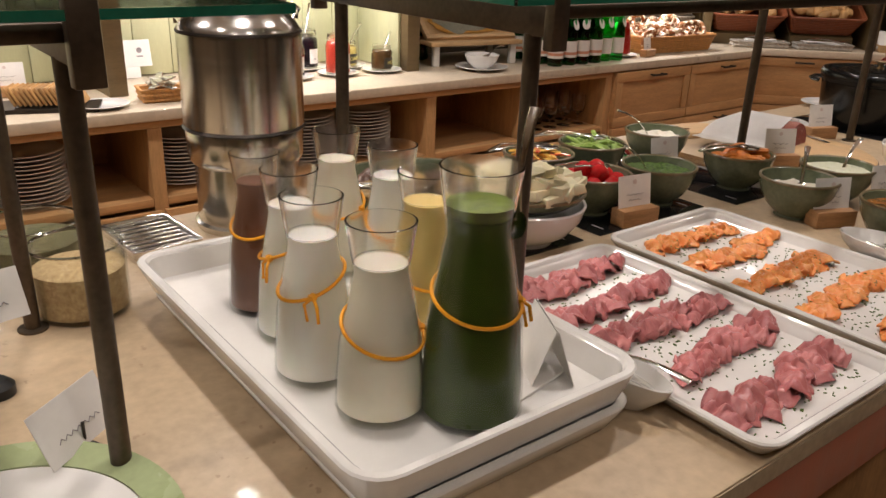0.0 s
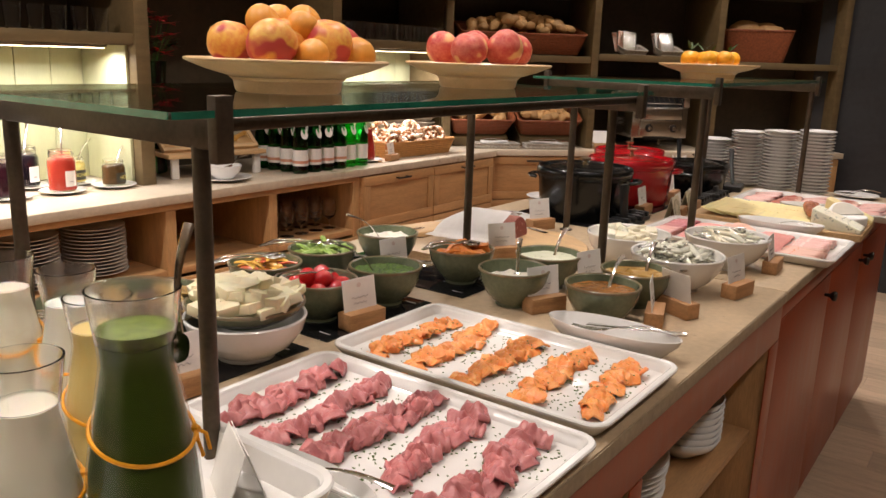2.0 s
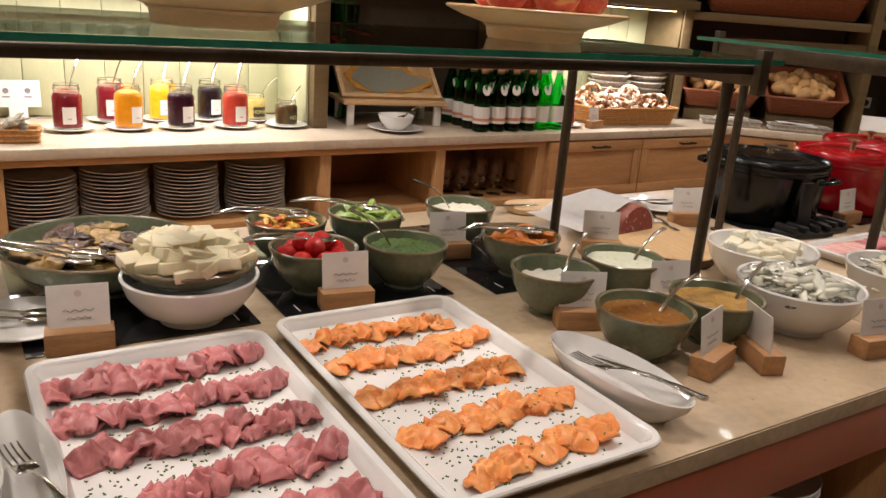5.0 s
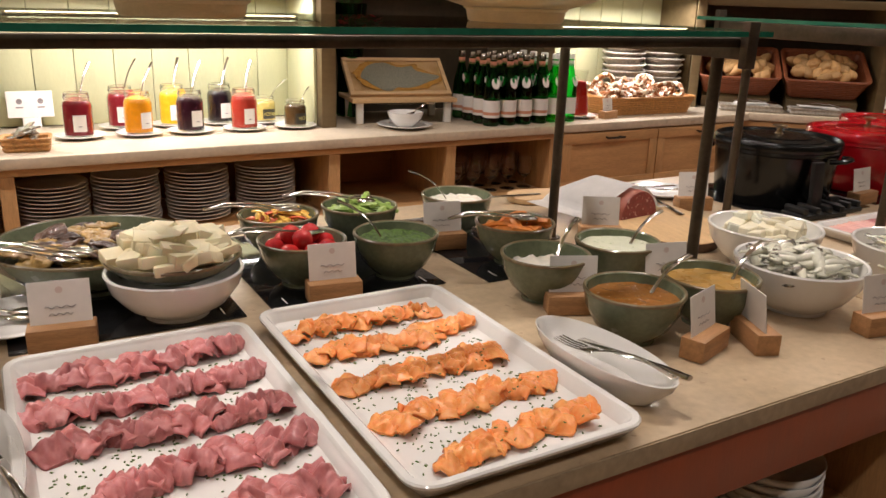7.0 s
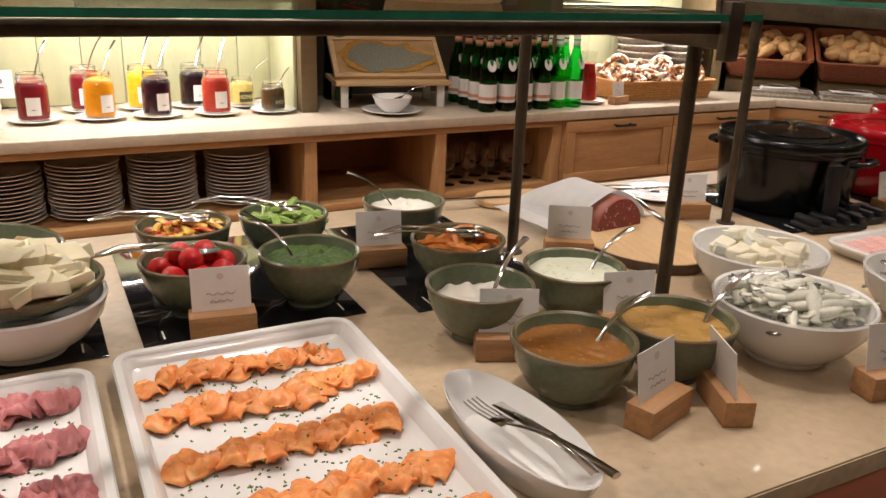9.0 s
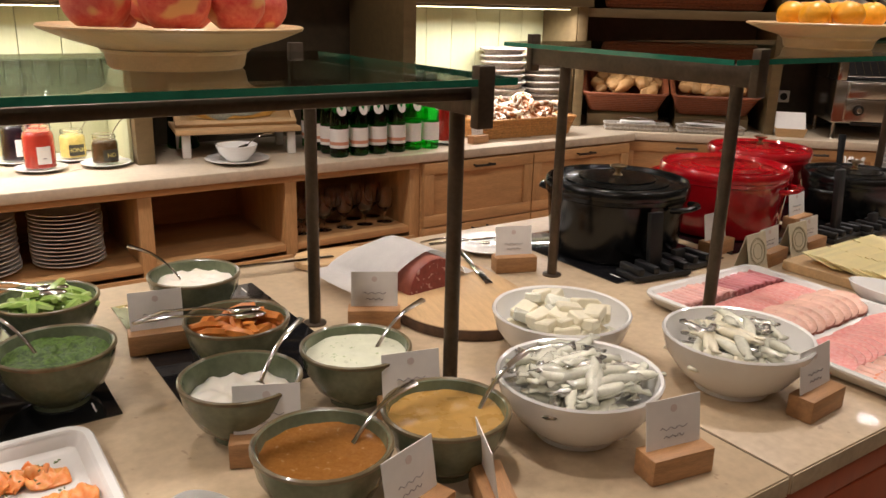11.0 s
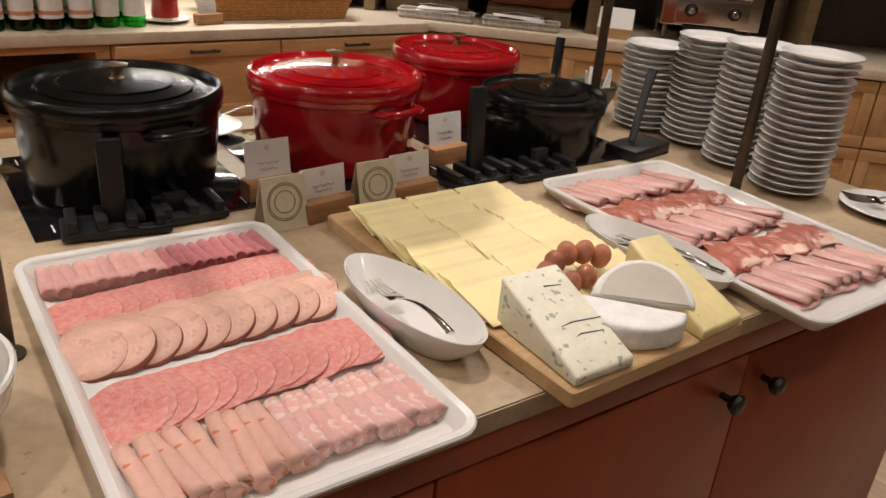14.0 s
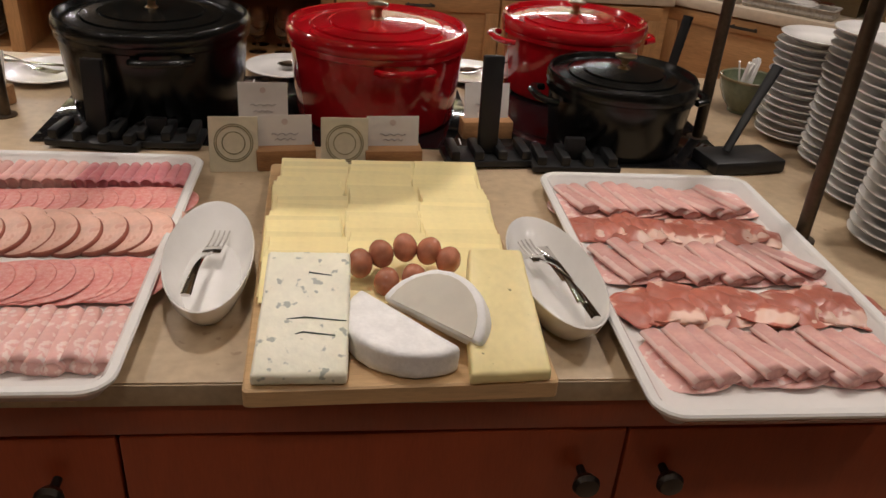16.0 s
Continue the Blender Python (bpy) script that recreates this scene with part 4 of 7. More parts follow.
def portions(cx, cy, kind, n, mats, lab, cat, grp, rmax, z0, label_bowl):
    bowl_mesh(0.111, 0.088, 0.055, WHITE, None, label_bowl, "white_bowl", pose(cx, cy, TZ), "white bowls")
    base = []
    for s in range(4):
        bm = packet_mesh(kind, s * 5)
        me = bpy.data.meshes.new("portion")
        bmesh.ops.recalc_face_normals(bm, faces=bm.faces[:])
        bm.to_mesh(me)
        bm.free()
        me.polygons.foreach_set("use_smooth", [kind == "stick"] * len(me.polygons))
        me.materials.append(mats[s % len(mats)])
        base.append(me)
    main = rnd(0, 180)
    for i in range(n):
        a, rr = rnd(0, 6.3), rmax * math.sqrt(rnd(0, 1))
        lay = i / n
        put("wrapped_" + kind, base[i % 4], pose(cx + rr * math.cos(a) * (1 - 0.25 * lay), cy + rr * math.sin(a) * (1 - 0.25 * lay), TZ + z0 + lay * 0.042, rnd(-18, 18), rnd(-18, 18), main + rnd(-45, 45)), lab, cat, grp, (0.88, 0.82, 0.82) if kind == "stick" else None)


portions(2.001, 0.625, "stick", 95, (WRAP, WRAP, WRAP, FOIL), "foil and clear wrapped cheese stick in the bowl", "wrapped portion", "wrapped cheese sticks", 0.084, 0.062, "white porcelain bowl heaped with wrapped cheese sticks")
portions(2.300, 0.598, "stick", 70, (WRAP, BUTTER_WRAP, WRAP, FOIL), "clear wrapped cheese stick in the bowl", "wrapped portion", "wrapped cheese sticks", 0.074, 0.052, "white porcelain bowl with wrapped cheese sticks")
portions(2.136, 0.808, "block", 64, (BUTTER_WRAP, WRAP, BUTTER_WRAP, BUTTER_WRAP), "wrapped butter portion in the bowl", "butter portion", "wrapped butter portions", 0.08, 0.052, "white porcelain bowl of wrapped butter portions")


# ---- oval dishes ----
def oval(cx, cy, az, lx=0.132, ly=0.052, h=0.045, label="white oval porcelain dish for serving cutlery"):
    d = thing("oval_dish", label, "dish", pose(cx, cy, TZ, 0, 0, az), "white oval dishes")
    prof = [(0.68, 0), (0.72, 0.003), (0.95, h * 0.7), (1.0, h), (0.985, h + 0.001), (0.95, h - 0.002), (0.88, h * 0.6), (0.66, 0.006)]
    part("shell", loft([circle(lx * k, z, 40, ry=ly * k) for k, z in prof]), WHITE, d)
    return d


oval(0.761, 0.635, -88, 0.125, 0.034, 0.045, "narrow white oval dish with a fork between the trays")
fork(pose(0.752, 0.69, TZ + 0.032, 0, 0, -78) @ pose(0, 0, 0, 0, -6), 0.19)
oval(1.502, 0.562, -88)
fork(pose(1.492, 0.63, TZ + 0.03, 0, 0, -82) @ pose(0, 0, 0, 0, -6), 0.19)
knife(pose(1.515, 0.62, TZ + 0.034, 0, 0, -84) @ pose(0, 0, 0, 0, -5), 0.19)
oval(2.842, 0.59, -86)
fork(pose(2.842, 0.672, TZ + 0.018, 0, 0, -93) @ pose(0, 0, 0, 0, -9), 0.185)
oval(3.252, 0.56, -86)
fork(pose(3.238, 0.655, TZ + 0.020, 0, 0, -82) @ pose(0, 0, 0, 0, -9), 0.185)
knife(pose(3.256, 0.635, TZ + 0.030, 0, 0, -84) @ pose(0, 0, 0, 0, -4), 0.185)

# ---- name cards ----
for x, y, z, az in ((1.284, 0.995, HZ, -8), (1.625, 0.775, TZ, -24), (1.705, 0.558, TZ, 18), (1.80, 0.545, TZ, 66), (2.035, 0.485, TZ, -10), (2.335, 0.482, TZ, 4),
                    (0.862, 0.985, HZ, -8), (1.83, 0.765, TZ, -14), (1.60, 1.17, HZ, -10), (1.95, 1.085, TZ, -30),
                    (2.36, 1.20, TZ, -20),  (2.86, 1.06, TZ, 4), (3.25, 1.10, TZ, 6)):
    card(pose(x, y, z, 0, 0, az))
for x, y, az in ((2.905, 0.945, 8), (3.075, 0.955, 5)):
    card(pose(x, y, TZ, 0, 0, az), 0.084, 0.052)
for x, y, az in ((2.828, 0.918, 4), (2.998, 0.928, 2)):
    sc2 = thing("leaning_card", "cream folded card with a round stamped seal", "card", pose(x, y, TZ, 0, 0, az), "cream seal cards")
    bm = box(-0.037, 0.037, -0.0006, 0.0006, 0, 0.085, 0)
    bmesh.ops.transform(bm, matrix=pose(0, 0, 0, -14), verts=bm.verts)
    p = part("front_leaf", bm, CREAM_PAPER, sc2, smooth=False)
    bm = box(-0.037, 0.037, -0.0006, 0.0006, 0, 0.085, 0)
    bmesh.ops.transform(bm, matrix=pose(0, 0.042, 0, 14), verts=bm.verts)
    part("back_leaf", bm, CREAM_PAPER, sc2, smooth=False)
    for r in (0.030, 0.027, 0.018):
        bm = lathe([(r, 0), (r, 0.0005), (r - 0.0016, 0.0005), (r - 0.0016, 0)], 28, cap0=False, cap1=False, closed=True)
        bmesh.ops.transform(bm, matrix=pose(0, 0, 0, -14) @ pose(0, -0.0007, 0.045, 90), verts=bm.verts)
        part("seal_ring", bm, SEAL_INK, p)


# ---- cooking pots ----
def pot(x, y, r, rim_z, knob_z, mat, label, az=0, squash=1.0):
    base = HZ
    p = thing("cooking_pot", label, "pot", pose(x, y, base, 0, 0, az), "cast iron pots")
    h = rim_z - base
    part("body", lathe([(r * 0.80, 0), (r * 0.86, 0.004), (r * 0.89, 0.012), (r * 0.955, h * 0.9), (r * 0.985, h - 0.012), (r * 0.985, h - 0.003), (r * 0.93, h - 0.003), (r * 0.9, h * 0.5), (r * 0.8, 0.01)], 56, squash=squash), mat, p)
    lid = part("lid", lathe([(r * 0.99, h - 0.002), (r * 1.0, h + 0.004), (r * 0.99, h + 0.016), (r * 0.965, h + 0.021), (r * 0.935, h + 0.020), (r * 0.91, h + 0.012), (r * 0.86, h + 0.0105), (r * 0.74, h + 0.0155), (r * 0.735, h + 0.0135), (r * 0.71, h + 0.0135), (r * 0.705, h + 0.0175),
                            (r * 0.55, h + 0.0215), (r * 0.545, h + 0.0195), (r * 0.52, h + 0.0195), (r * 0.515, h + 0.0235), (r * 0.2, h + 0.0265), (0.002, h + 0.0275)], 64, squash=squash), mat, p)
    kz = knob_z - base
    part("knob", lathe([(0.012, h + 0.027), (0.007, h + 0.031), (0.0065, kz - 0.014), (0.010, kz - 0.009), (0.019, kz - 0.005), (0.0195, kz - 0.002), (0.012, kz), (0.002, kz)], 24), BRASS, lid, "worn brass knob")
    for s in (-1, 1):
        bm = tube([(s * r * 0.96, -0.045, h - 0.022), (s * (r + 0.012), -0.042, h - 0.02), (s * (r + 0.022), -0.022, h - 0.019), (s * (r + 0.022), 0.022, h - 0.019), (s * (r + 0.012), 0.042, h - 0.02), (s * r * 0.96, 0.045, h - 0.022)], 0.009, 10, flat=0.7)
        part("handle", bm, mat, p)
    return p


pot(2.662, 1.205, 0.166, 1.054, 1.105, BLACK_IRON, "round black cast iron pot with a brass lid knob", -75)
pot(3.054, 1.203, 0.165, 1.052, 1.108, RED_IRON, "round red enamelled cast iron pot with its lid on", -75)
pot(3.468, 1.39, 0.152, 1.038, 1.09, RED_IRON, "round red enamelled cast iron pot at the rear", 10)
pot(3.487, 1.098, 0.135, 1.010, 1.062, BLACK_IRON, "small round black cast iron pot with a brass knob", 5)


def spoon_rest(x, y, az, lean=8, up=0.15):
    s = thing("spoon_rest", "black plastic rest holding an upright serving ladle", "spoon rest", pose(x, y, HZ, 0, 0, az), "black spoon rests")
    bm = box(-0.075, 0.075, -0.035, 0.035, 0, 0.012, 0.003)
    part("base", bm, BLACK_PLASTIC, s)
    for d in (-0.06, -0.02, 0.02, 0.06):
        part("rib", box(d - 0.008, d + 0.008, -0.033, 0.033, 0.0121, 0.028, 0.003), BLACK_PLASTIC, s)
    bm = box(-0.017, 0.017, -0.007, 0.007, 0.012, up, 0.003)
    bmesh.ops.transform(bm, matrix=pose(0, 0, 0, lean), verts=bm.verts)
    part("ladle_handle", bm, BLACK_PLASTIC, s)
    return s


spoon_rest(2.60, 1.02, -8, -5, 0.135)
spoon_rest(3.235, 0.985, 5, -4, 0.175)
spoon_rest(3.38, 0.968, 0, -4, 0.05)
spoon_rest(2.69, 1.03, 0, -4, 0.04)
sl = thing("spatula", "black plastic ladle leaning in a black rest", "ladle", pose(3.685, 0.99, TZ, 0, 0, 10), "black ladles")
part("rest", box(-0.07, 0.07, -0.04, 0.04, 0, 0.025, 0.006), BLACK_PLASTIC, sl)
part("handle", tube([(-0.03, 0, 0.03), (0.02, 0.02, 0.11), (0.055, 0.03, 0.17)], [0.008, 0.009, 0.011], 10, flat=0.6), BLACK_PLASTIC, sl)
sl2 = thing("spatula", "black plastic ladle standing behind the small pot", "ladle", pose(3.62, 1.20, HZ, 0, 0, 10), "black ladles")
part("handle", tube([(0, 0, 0.0), (0.01, 0.02, 0.11), (0.03, 0.03, 0.2)], [0.008, 0.009, 0.011], 10, flat=0.6), BLACK_PLASTIC, sl2)
sgb = bowl_mesh(0.062, 0.075, 0.032, GREEN, GREEN_RIM, "small green bowl of white paper sachets", m=pose(3.83, 1.29, TZ), group=GB)
for i in range(11):
    solid("sugar_stick", box(-0.005, 0.005, -0.002, 0.002, 0, 0.085, 0.0005), PAPER, "slim white paper sachet standing in the bowl", "sachet", pose(3.83 + rnd(-0.035, 0.035), 1.29 + rnd(-0.03, 0.03), TZ + 0.025, rnd(-22, 22), rnd(-28, 28), rnd(0, 90)), "white sachets")


# ---- plates ----
def plate_mesh(name, r, h, mat=WHITE, flat=False):
    bm = lathe([(r * 0.55, 0), (r * 0.57, 0.003), (r * 0.62, 0.0035), (r * 0.98, h - 0.002), (r, h), (r * 0.985, h + 0.001), (r * 0.62, 0.0065), (0.002, 0.0055)], 40)
    bmesh.ops.recalc_face_normals(bm, faces=bm.faces[:])
    me = bpy.data.meshes.new(name)
    bm.to_mesh(me)
    bm.free()
    me.polygons.foreach_set("use_smooth", [True] * len(me.polygons))
    me.materials.append(mat)
    return me


SAUCER, DINNER, SMALL = plate_mesh("saucer", 0.074, 0.016), plate_mesh("plate", 0.112, 0.016), plate_mesh("small_plate", 0.088, 0.014)
for x, y, top in ((3.81, 0.705, 1.178), (3.85, 0.855, 1.165), (3.885, 1.005, 1.150), (3.865, 1.14, 1.115)):
    n = int((top - TZ - 0.016) / 0.0142) + 1
    for i in range(n):
        put("saucer", SAUCER, pose(x + rnd(-0.0025, 0.0025), y + rnd(-0.0025, 0.0025), TZ + i * 0.0142, rnd(-0.5, 0.5), rnd(-0.5, 0.5), rnd(0, 360)), "white porcelain saucer in a tall stack", "saucer", "stacked white saucers")
for x, n in ((-0.9, 13), (-0.6, 12), (0.22, 12), (0.50, 13), (0.975, 13), (1.205, 14), (1.447, 14), (1.70, 14)):
    for i in range(n):
        put("plate", DINNER, pose(x + rnd(-0.003, 0.003), 2.675 + rnd(-0.003, 0.003), 0.6105 + i * 0.0128, 0, 0, rnd(0, 360)), "white porcelain plate stacked on the oak shelf", "plate", "plates under the rear counter")
for x, z, n in ((0.95, 0.4755, 17), (1.60, 0.5565, 8), (1.98, 0.0905, 15), (1.70, 0.0905, 20)):
    for i in range(n):
        put("plate", DINNER, pose(x + rnd(-0.003, 0.003), 0.58 + rnd(-0.003, 0.003), z + i * 0.0128, 0, 0, rnd(0, 360)), "white porcelain plate stacked in the island cabinet", "plate", "plates in the island")
DEEP = lathe([(0.04, 0), (0.045, 0.006), (0.078, 0.03), (0.088, 0.052), (0.085, 0.0525), (0.074, 0.032), (0.003, 0.01)], 40)
DEEP_ME = bpy.data.meshes.new("deep_bowl")
DEEP.to_mesh(DEEP_ME)
DEEP.free()
DEEP_ME.polygons.foreach_set("use_smooth", [True] * len(DEEP_ME.polygons))
DEEP_ME.materials.append(WHITE)
for i in range(7):
    put("deep_bowl", DEEP_ME, pose(1.86 + rnd(-0.002, 0.002), 0.525, 0.5565 + i * 0.0155, 0, 0, rnd(0, 360)), "white porcelain deep bowl stacked in the island cabinet", "bowl", "deep bowls in the island")
for x, y, z, lab in ((3.89, 0.535, TZ, "white plate with serving forks on the island corner"), (2.41, 1.36, TZ, "white plate with fork and knife beside the salami board"), (0.80, 1.10, HZ, "white plate with tongs beside the vegetables"),
                     (2.87, 1.45, TZ, "white plate behind the pots"), (3.26, 1.46, TZ, "white plate behind the pots")):
    put("small_plate", SMALL, pose(x, y, z), lab, "plate", "small white plates")
fork(pose(3.86, 0.60, TZ + 0.016, 0, 0, -40), 0.2)
fork(pose(3.84, 0.58, TZ + 0.017, 0, 0, -36), 0.2)
fork(pose(2.44, 1.33, TZ + 0.016, 0, 0, 150), 0.2)
knife(pose(2.47, 1.37, TZ + 0.017, 0, 0, 170), 0.2)
tongs(pose(0.83, 1.10, HZ + 0.016, 0, 0, 170), 0.2, "steel tongs lying on a white plate")
for x in (2.88, 3.26):
    spoon(pose(x, 1.45, TZ + 0.018, 0, 0, 20), 0.2, label="steel spoon lying on a white plate")

# ---- salami on its board ----
sb = solid("wooden_board", loft([[p + Vector((0.010 * noise.noise(p * 9), 0.010 * noise.noise(p * 9 + Vector((5, 0, 0))), 0)) for p in circle(0.222 * k, z, 48, ry=0.138 * k)] for k, z in ((0.97, 0), (1.0, 0.004), (0.995, 0.02), (0.965, 0.023))]), BOARD_WOOD,
           "live edge wooden board with a dark salami", "board", pose(2.135, 1.135, TZ, 0, 0, 78))
bark = lathe([(1.005, 0.001), (1.012, 0.011), (1.002, 0.019)], 48, cap0=False, cap1=False)
for v in bark.verts:
    p = Vector((v.co.x * 0.222, v.co.y * 0.138, v.co.z))
    v.co = p + Vector((0.010 * noise.noise(p * 9), 0.010 * noise.noise(p * 9 + Vector((5, 0, 0))), 0))
part("bark", bark, material("bark", (0.10, 0.055, 0.03), 0.8, vary=0.4, scale=60, bump=0.5), sb, "dark rough bark edge")
sal = thing("salami", "dark cut salami half wrapped in a white napkin", "salami", pose(2.110, 1.135, TZ + 0.0235, 0, 0, 96))


def half_round(x, k):
    """Section of the cut salami lying on its flat side."""
    return [Vector((x, 0.062 * k * math.cos(t), 0.062 * k * math.sin(t))) for t in (math.pi * i / 22 for i in range(23))]


part("body", loft([half_round(x, k) for x, k in ((0.0, 0.97), (0.003, 1.0), (0.13, 1.0), (0.17, 0.8), (0.19, 0.35))]), CASING, sal)
part("cut_face", loft([half_round(x, 0.965) for x in (-0.002, -0.0003)]), DARK_SALAMI, sal, "dark red marbled cut face")
bm = bmesh.new()
rows_n = []
for i in range(17):
    row = []
    for j in range(33):
        y = -0.125 + 0.275 * j / 32
        front = 0.020 + 0.10 * max(0.0, y - 0.04) + 0.008 * noise.noise(Vector((y * 14, 0, 2)))
        x = front + (0.225 - front) * i / 16
        drape = max(0.0, 1 - (abs(y) / 0.098) ** 1.7)
        fall = 1 - 0.55 * max(0.0, (x - 0.15) / 0.075)
        z = 0.0035 + 0.0665 * drape ** 0.75 * fall + 0.005 * abs(noise.noise(Vector((x * 22, y * 26, 3)))) * (1 if abs(y) > 0.07 else 0.4)
        row.append(bm.verts.new((x, y, z)))
    rows_n.append(row)
for a, b in zip(rows_n, rows_n[1:]):
    for i in range(32):
        bm.faces.new((a[i], a[i + 1], b[i + 1], b[i]))
bmesh.ops.solidify(bm, geom=bm.faces[:], thickness=0.0018)
solid("napkin", bm, NAPKIN, "white linen napkin draped over the salami", "napkin", pose(2.110, 1.135, TZ + 0.0245, 0, 0, 96), angle=80)
solid("cutting_board", loft([rrect(0.10 + d, 0.055 + d, 0.05, z) for d, z in ((-0.004, 0), (0, 0.003), (0, 0.015), (-0.003, 0.018))]), BOARD_WOOD, "rounded beech cutting board behind the salami", "board", pose(2.06, 1.435, TZ, 0, 0, -12))
knife(pose(2.215, 1.10, TZ + 0.026, 0, 0, 70), 0.22, "steel salami knife with a dark handle on the board")
knife(pose(2.04, 1.425, TZ + 0.020, 0, 0, 172), 0.22, "steel carving knife on the rear board")

# ---- cold cuts ----
tray("serving_tray", 2.616, 0.637, 0.170, 0.282, TZ, label="white porcelain tray with rows of cold cuts")
tray("serving_tray", 3.470, 0.598, 0.170, 0.288, TZ, label="white porcelain tray with rows of ham")
CZ = TZ + 0.0068


def roll_mesh(name, l, r, mat, seed, flat=0.62, fat=None):
    """A slice rolled to a flattened, slightly conical tube along y, open at the front."""
    bm = bmesh.new()
    rings, n = [], 18
    for i in range(7):
        t = i / 6
        rr = r * (1.08 - 0.2 * t) * (1 + 0.08 * noise.noise(Vector((t * 3, seed, 0))))
        rings.append([Vector((rr * math.cos(a) + 0.002 * noise.noise(Vector((t * 4, seed * 2, 3))), l * (t - 0.5) + 0.003 * noise.noise(Vector((a, seed, 1))), rr * flat * (1 + math.sin(a)) * 1.0)) for a in (2 * math.pi * k / n for k in range(n))])
    inner = [[Vector((p.x * 0.7, p.y, p.z * 0.7 + r * flat * 0.3)) for p in rings[i]] for i in (0,)]
    inner[0] = [p + Vector((0, 0.0035, 0)) for p in inner[0]]
    loft(inner[::-1] + rings, bm, True, True)
    bmesh.ops.recalc_face_normals(bm, faces=bm.faces[:])
    me = bpy.data.meshes.new(name)
    bm.to_mesh(me)
    bm.free()
    me.polygons.foreach_set("use_smooth", [True] * len(me.polygons))
    me.materials.append(mat)
    if fat:
        me.materials.append(fat)
        for p in me.polygons:
            c = p.center
            if -r * 0.95 < c.x < -r * 0.62 and c.z > r * flat * 0.8:
                p.material_index = 1
    return me


def disc_mesh(name, r, t, mat, seed, ry=None, edge=None, bend=0.0):
    rings = [[Vector((p.x * (1 + 0.04 * noise.noise(p * 30 + Vector((seed, 0, 0)))), p.y, p.z - bend * (p.x / r) ** 2)) for p in circle(r * k, z, 30, ry=(ry or r) * k)] for k, z in ((0.3, 0), (0.97, 0), (1, t * 0.3), (1, t * 0.7), (0.96, t), (0.6, t), (0.2, t))]
    bm = loft(rings)
    bmesh.ops.recalc_face_normals(bm, faces=bm.faces[:])
    me = bpy.data.meshes.new(name)
    bm.to_mesh(me)
    bm.free()
    me.polygons.foreach_set("use_smooth", [True] * len(me.polygons))
    me.materials.append(mat)
    if edge:
        me.materials.append(edge)
        for p in me.polygons:
            if abs(p.normal.z) < 0.6:
                p.material_index = 1
    return me


PALE_ROLLS = [roll_mesh("ham_roll", 0.076, 0.0092, HAM_PALE, s, 0.85) for s in range(3)]
DARK_ROLLS = [roll_mesh("ham_roll", 0.076, 0.0092, HAM_DARK, s + 4, 0.85) for s in range(3)]
SPOT_ROLLS = [roll_mesh("sausage_roll", 0.108, 0.0098, MORTADELLA, s + 8, 0.8) for s in range(3)]
PINK_ROLLS = [roll_mesh("sausage_roll", 0.104, 0.0102, MARBLED, s + 12, 0.75) for s in range(3)]
n = 20
for i in range(n):
    x = 2.476 + 0.285 * i / (n - 1)
    put("ham_roll", (PALE_ROLLS if i < 10 else DARK_ROLLS)[i % 3], pose(x, 0.862 + rnd(-0.003, 0.003), CZ, rnd(-3, 3), 0, rnd(-5, 5)), "rolled slice of pale pink ham" if i < 10 else "rolled slice of darker pink ham", "ham", "rolled ham slices")
SAL_DISC = [disc_mesh("salami_slice", 0.043, 0.0016, SALAMI, s, 0.048) for s in range(3)]
for y in (0.765, 0.562):
    n = 26
    for i in range(n):
        x = 2.49 + 0.265 * i / (n - 1)
        put("salami_slice", SAL_DISC[i % 3], pose(x, y + rnd(-0.003, 0.003) + 0.012 * (i / n), CZ + 0.0035 + 0.0012 * (i % 2) + 0.00012 * i, rnd(-2, 2), -5, rnd(-8, 8)), "thin slice of pink salami overlapping the next", "salami", "salami slices")
LOAF = [disc_mesh("sausage_slice", 0.039, 0.009, LIVER_LOAF, s, 0.038, CASING) for s in range(3)]
n = 10
for i in range(n):
    x = 2.487 + 0.262 * i / (n - 1)
    put("sausage_slice", LOAF[i % 3], pose(x, 0.668 + rnd(-0.003, 0.003) + 0.012 * (i / n), CZ + 0.006 + 0.002 * (i % 2), 15, -10, rnd(-10, 10)), "thick slice of coarse sausage with a brown skin", "sausage", "coarse sausage slices")
    put("sausage_slice", LOAF[(i + 1) % 3], pose(x + 0.01, 0.695 + rnd(-0.003, 0.003) + 0.012 * (i / n), CZ + 0.003 + 0.002 * (i % 2), 8, -6, rnd(-10, 10)), "thick slice of coarse sausage with a brown skin", "sausage", "coarse sausage slices")
n = 19
for i in range(n):
    x = 2.478 + 0.285 * i / (n - 1)
    put("sausage_roll", (SPOT_ROLLS if i < 9 else PINK_ROLLS)[i % 3], pose(x, 0.452 + rnd(-0.005, 0.005) + 0.008 * i / n, CZ, rnd(-3, 3), 0, rnd(-6, 6) + (4 if i < 4 else 0)), "rolled slice of pale sausage with paprika bits" if i < 9 else "rolled slice of pale pink marbled sausage", "sausage", "rolled sausage slices")

# ham tray
HAM_ROLLS = [roll_mesh("ham_roll", 0.100, 0.0145, HAM_PALE, s + 20, 0.40, FAT) for s in range(4)]
FLATS = [disc_mesh("ham_slice", 0.056, 0.002, HAM_PALE if s else MARBLED, s, 0.05, FAT, 0.004) for s in range(3)]
CURED = [slice_mesh("cured_ham_slice", 0.040, 0.032, 0.014, PROSCIUTTO, 70 + s, 1.1 + 0.4 * (s % 2), 0.0018) for s in range(5)]
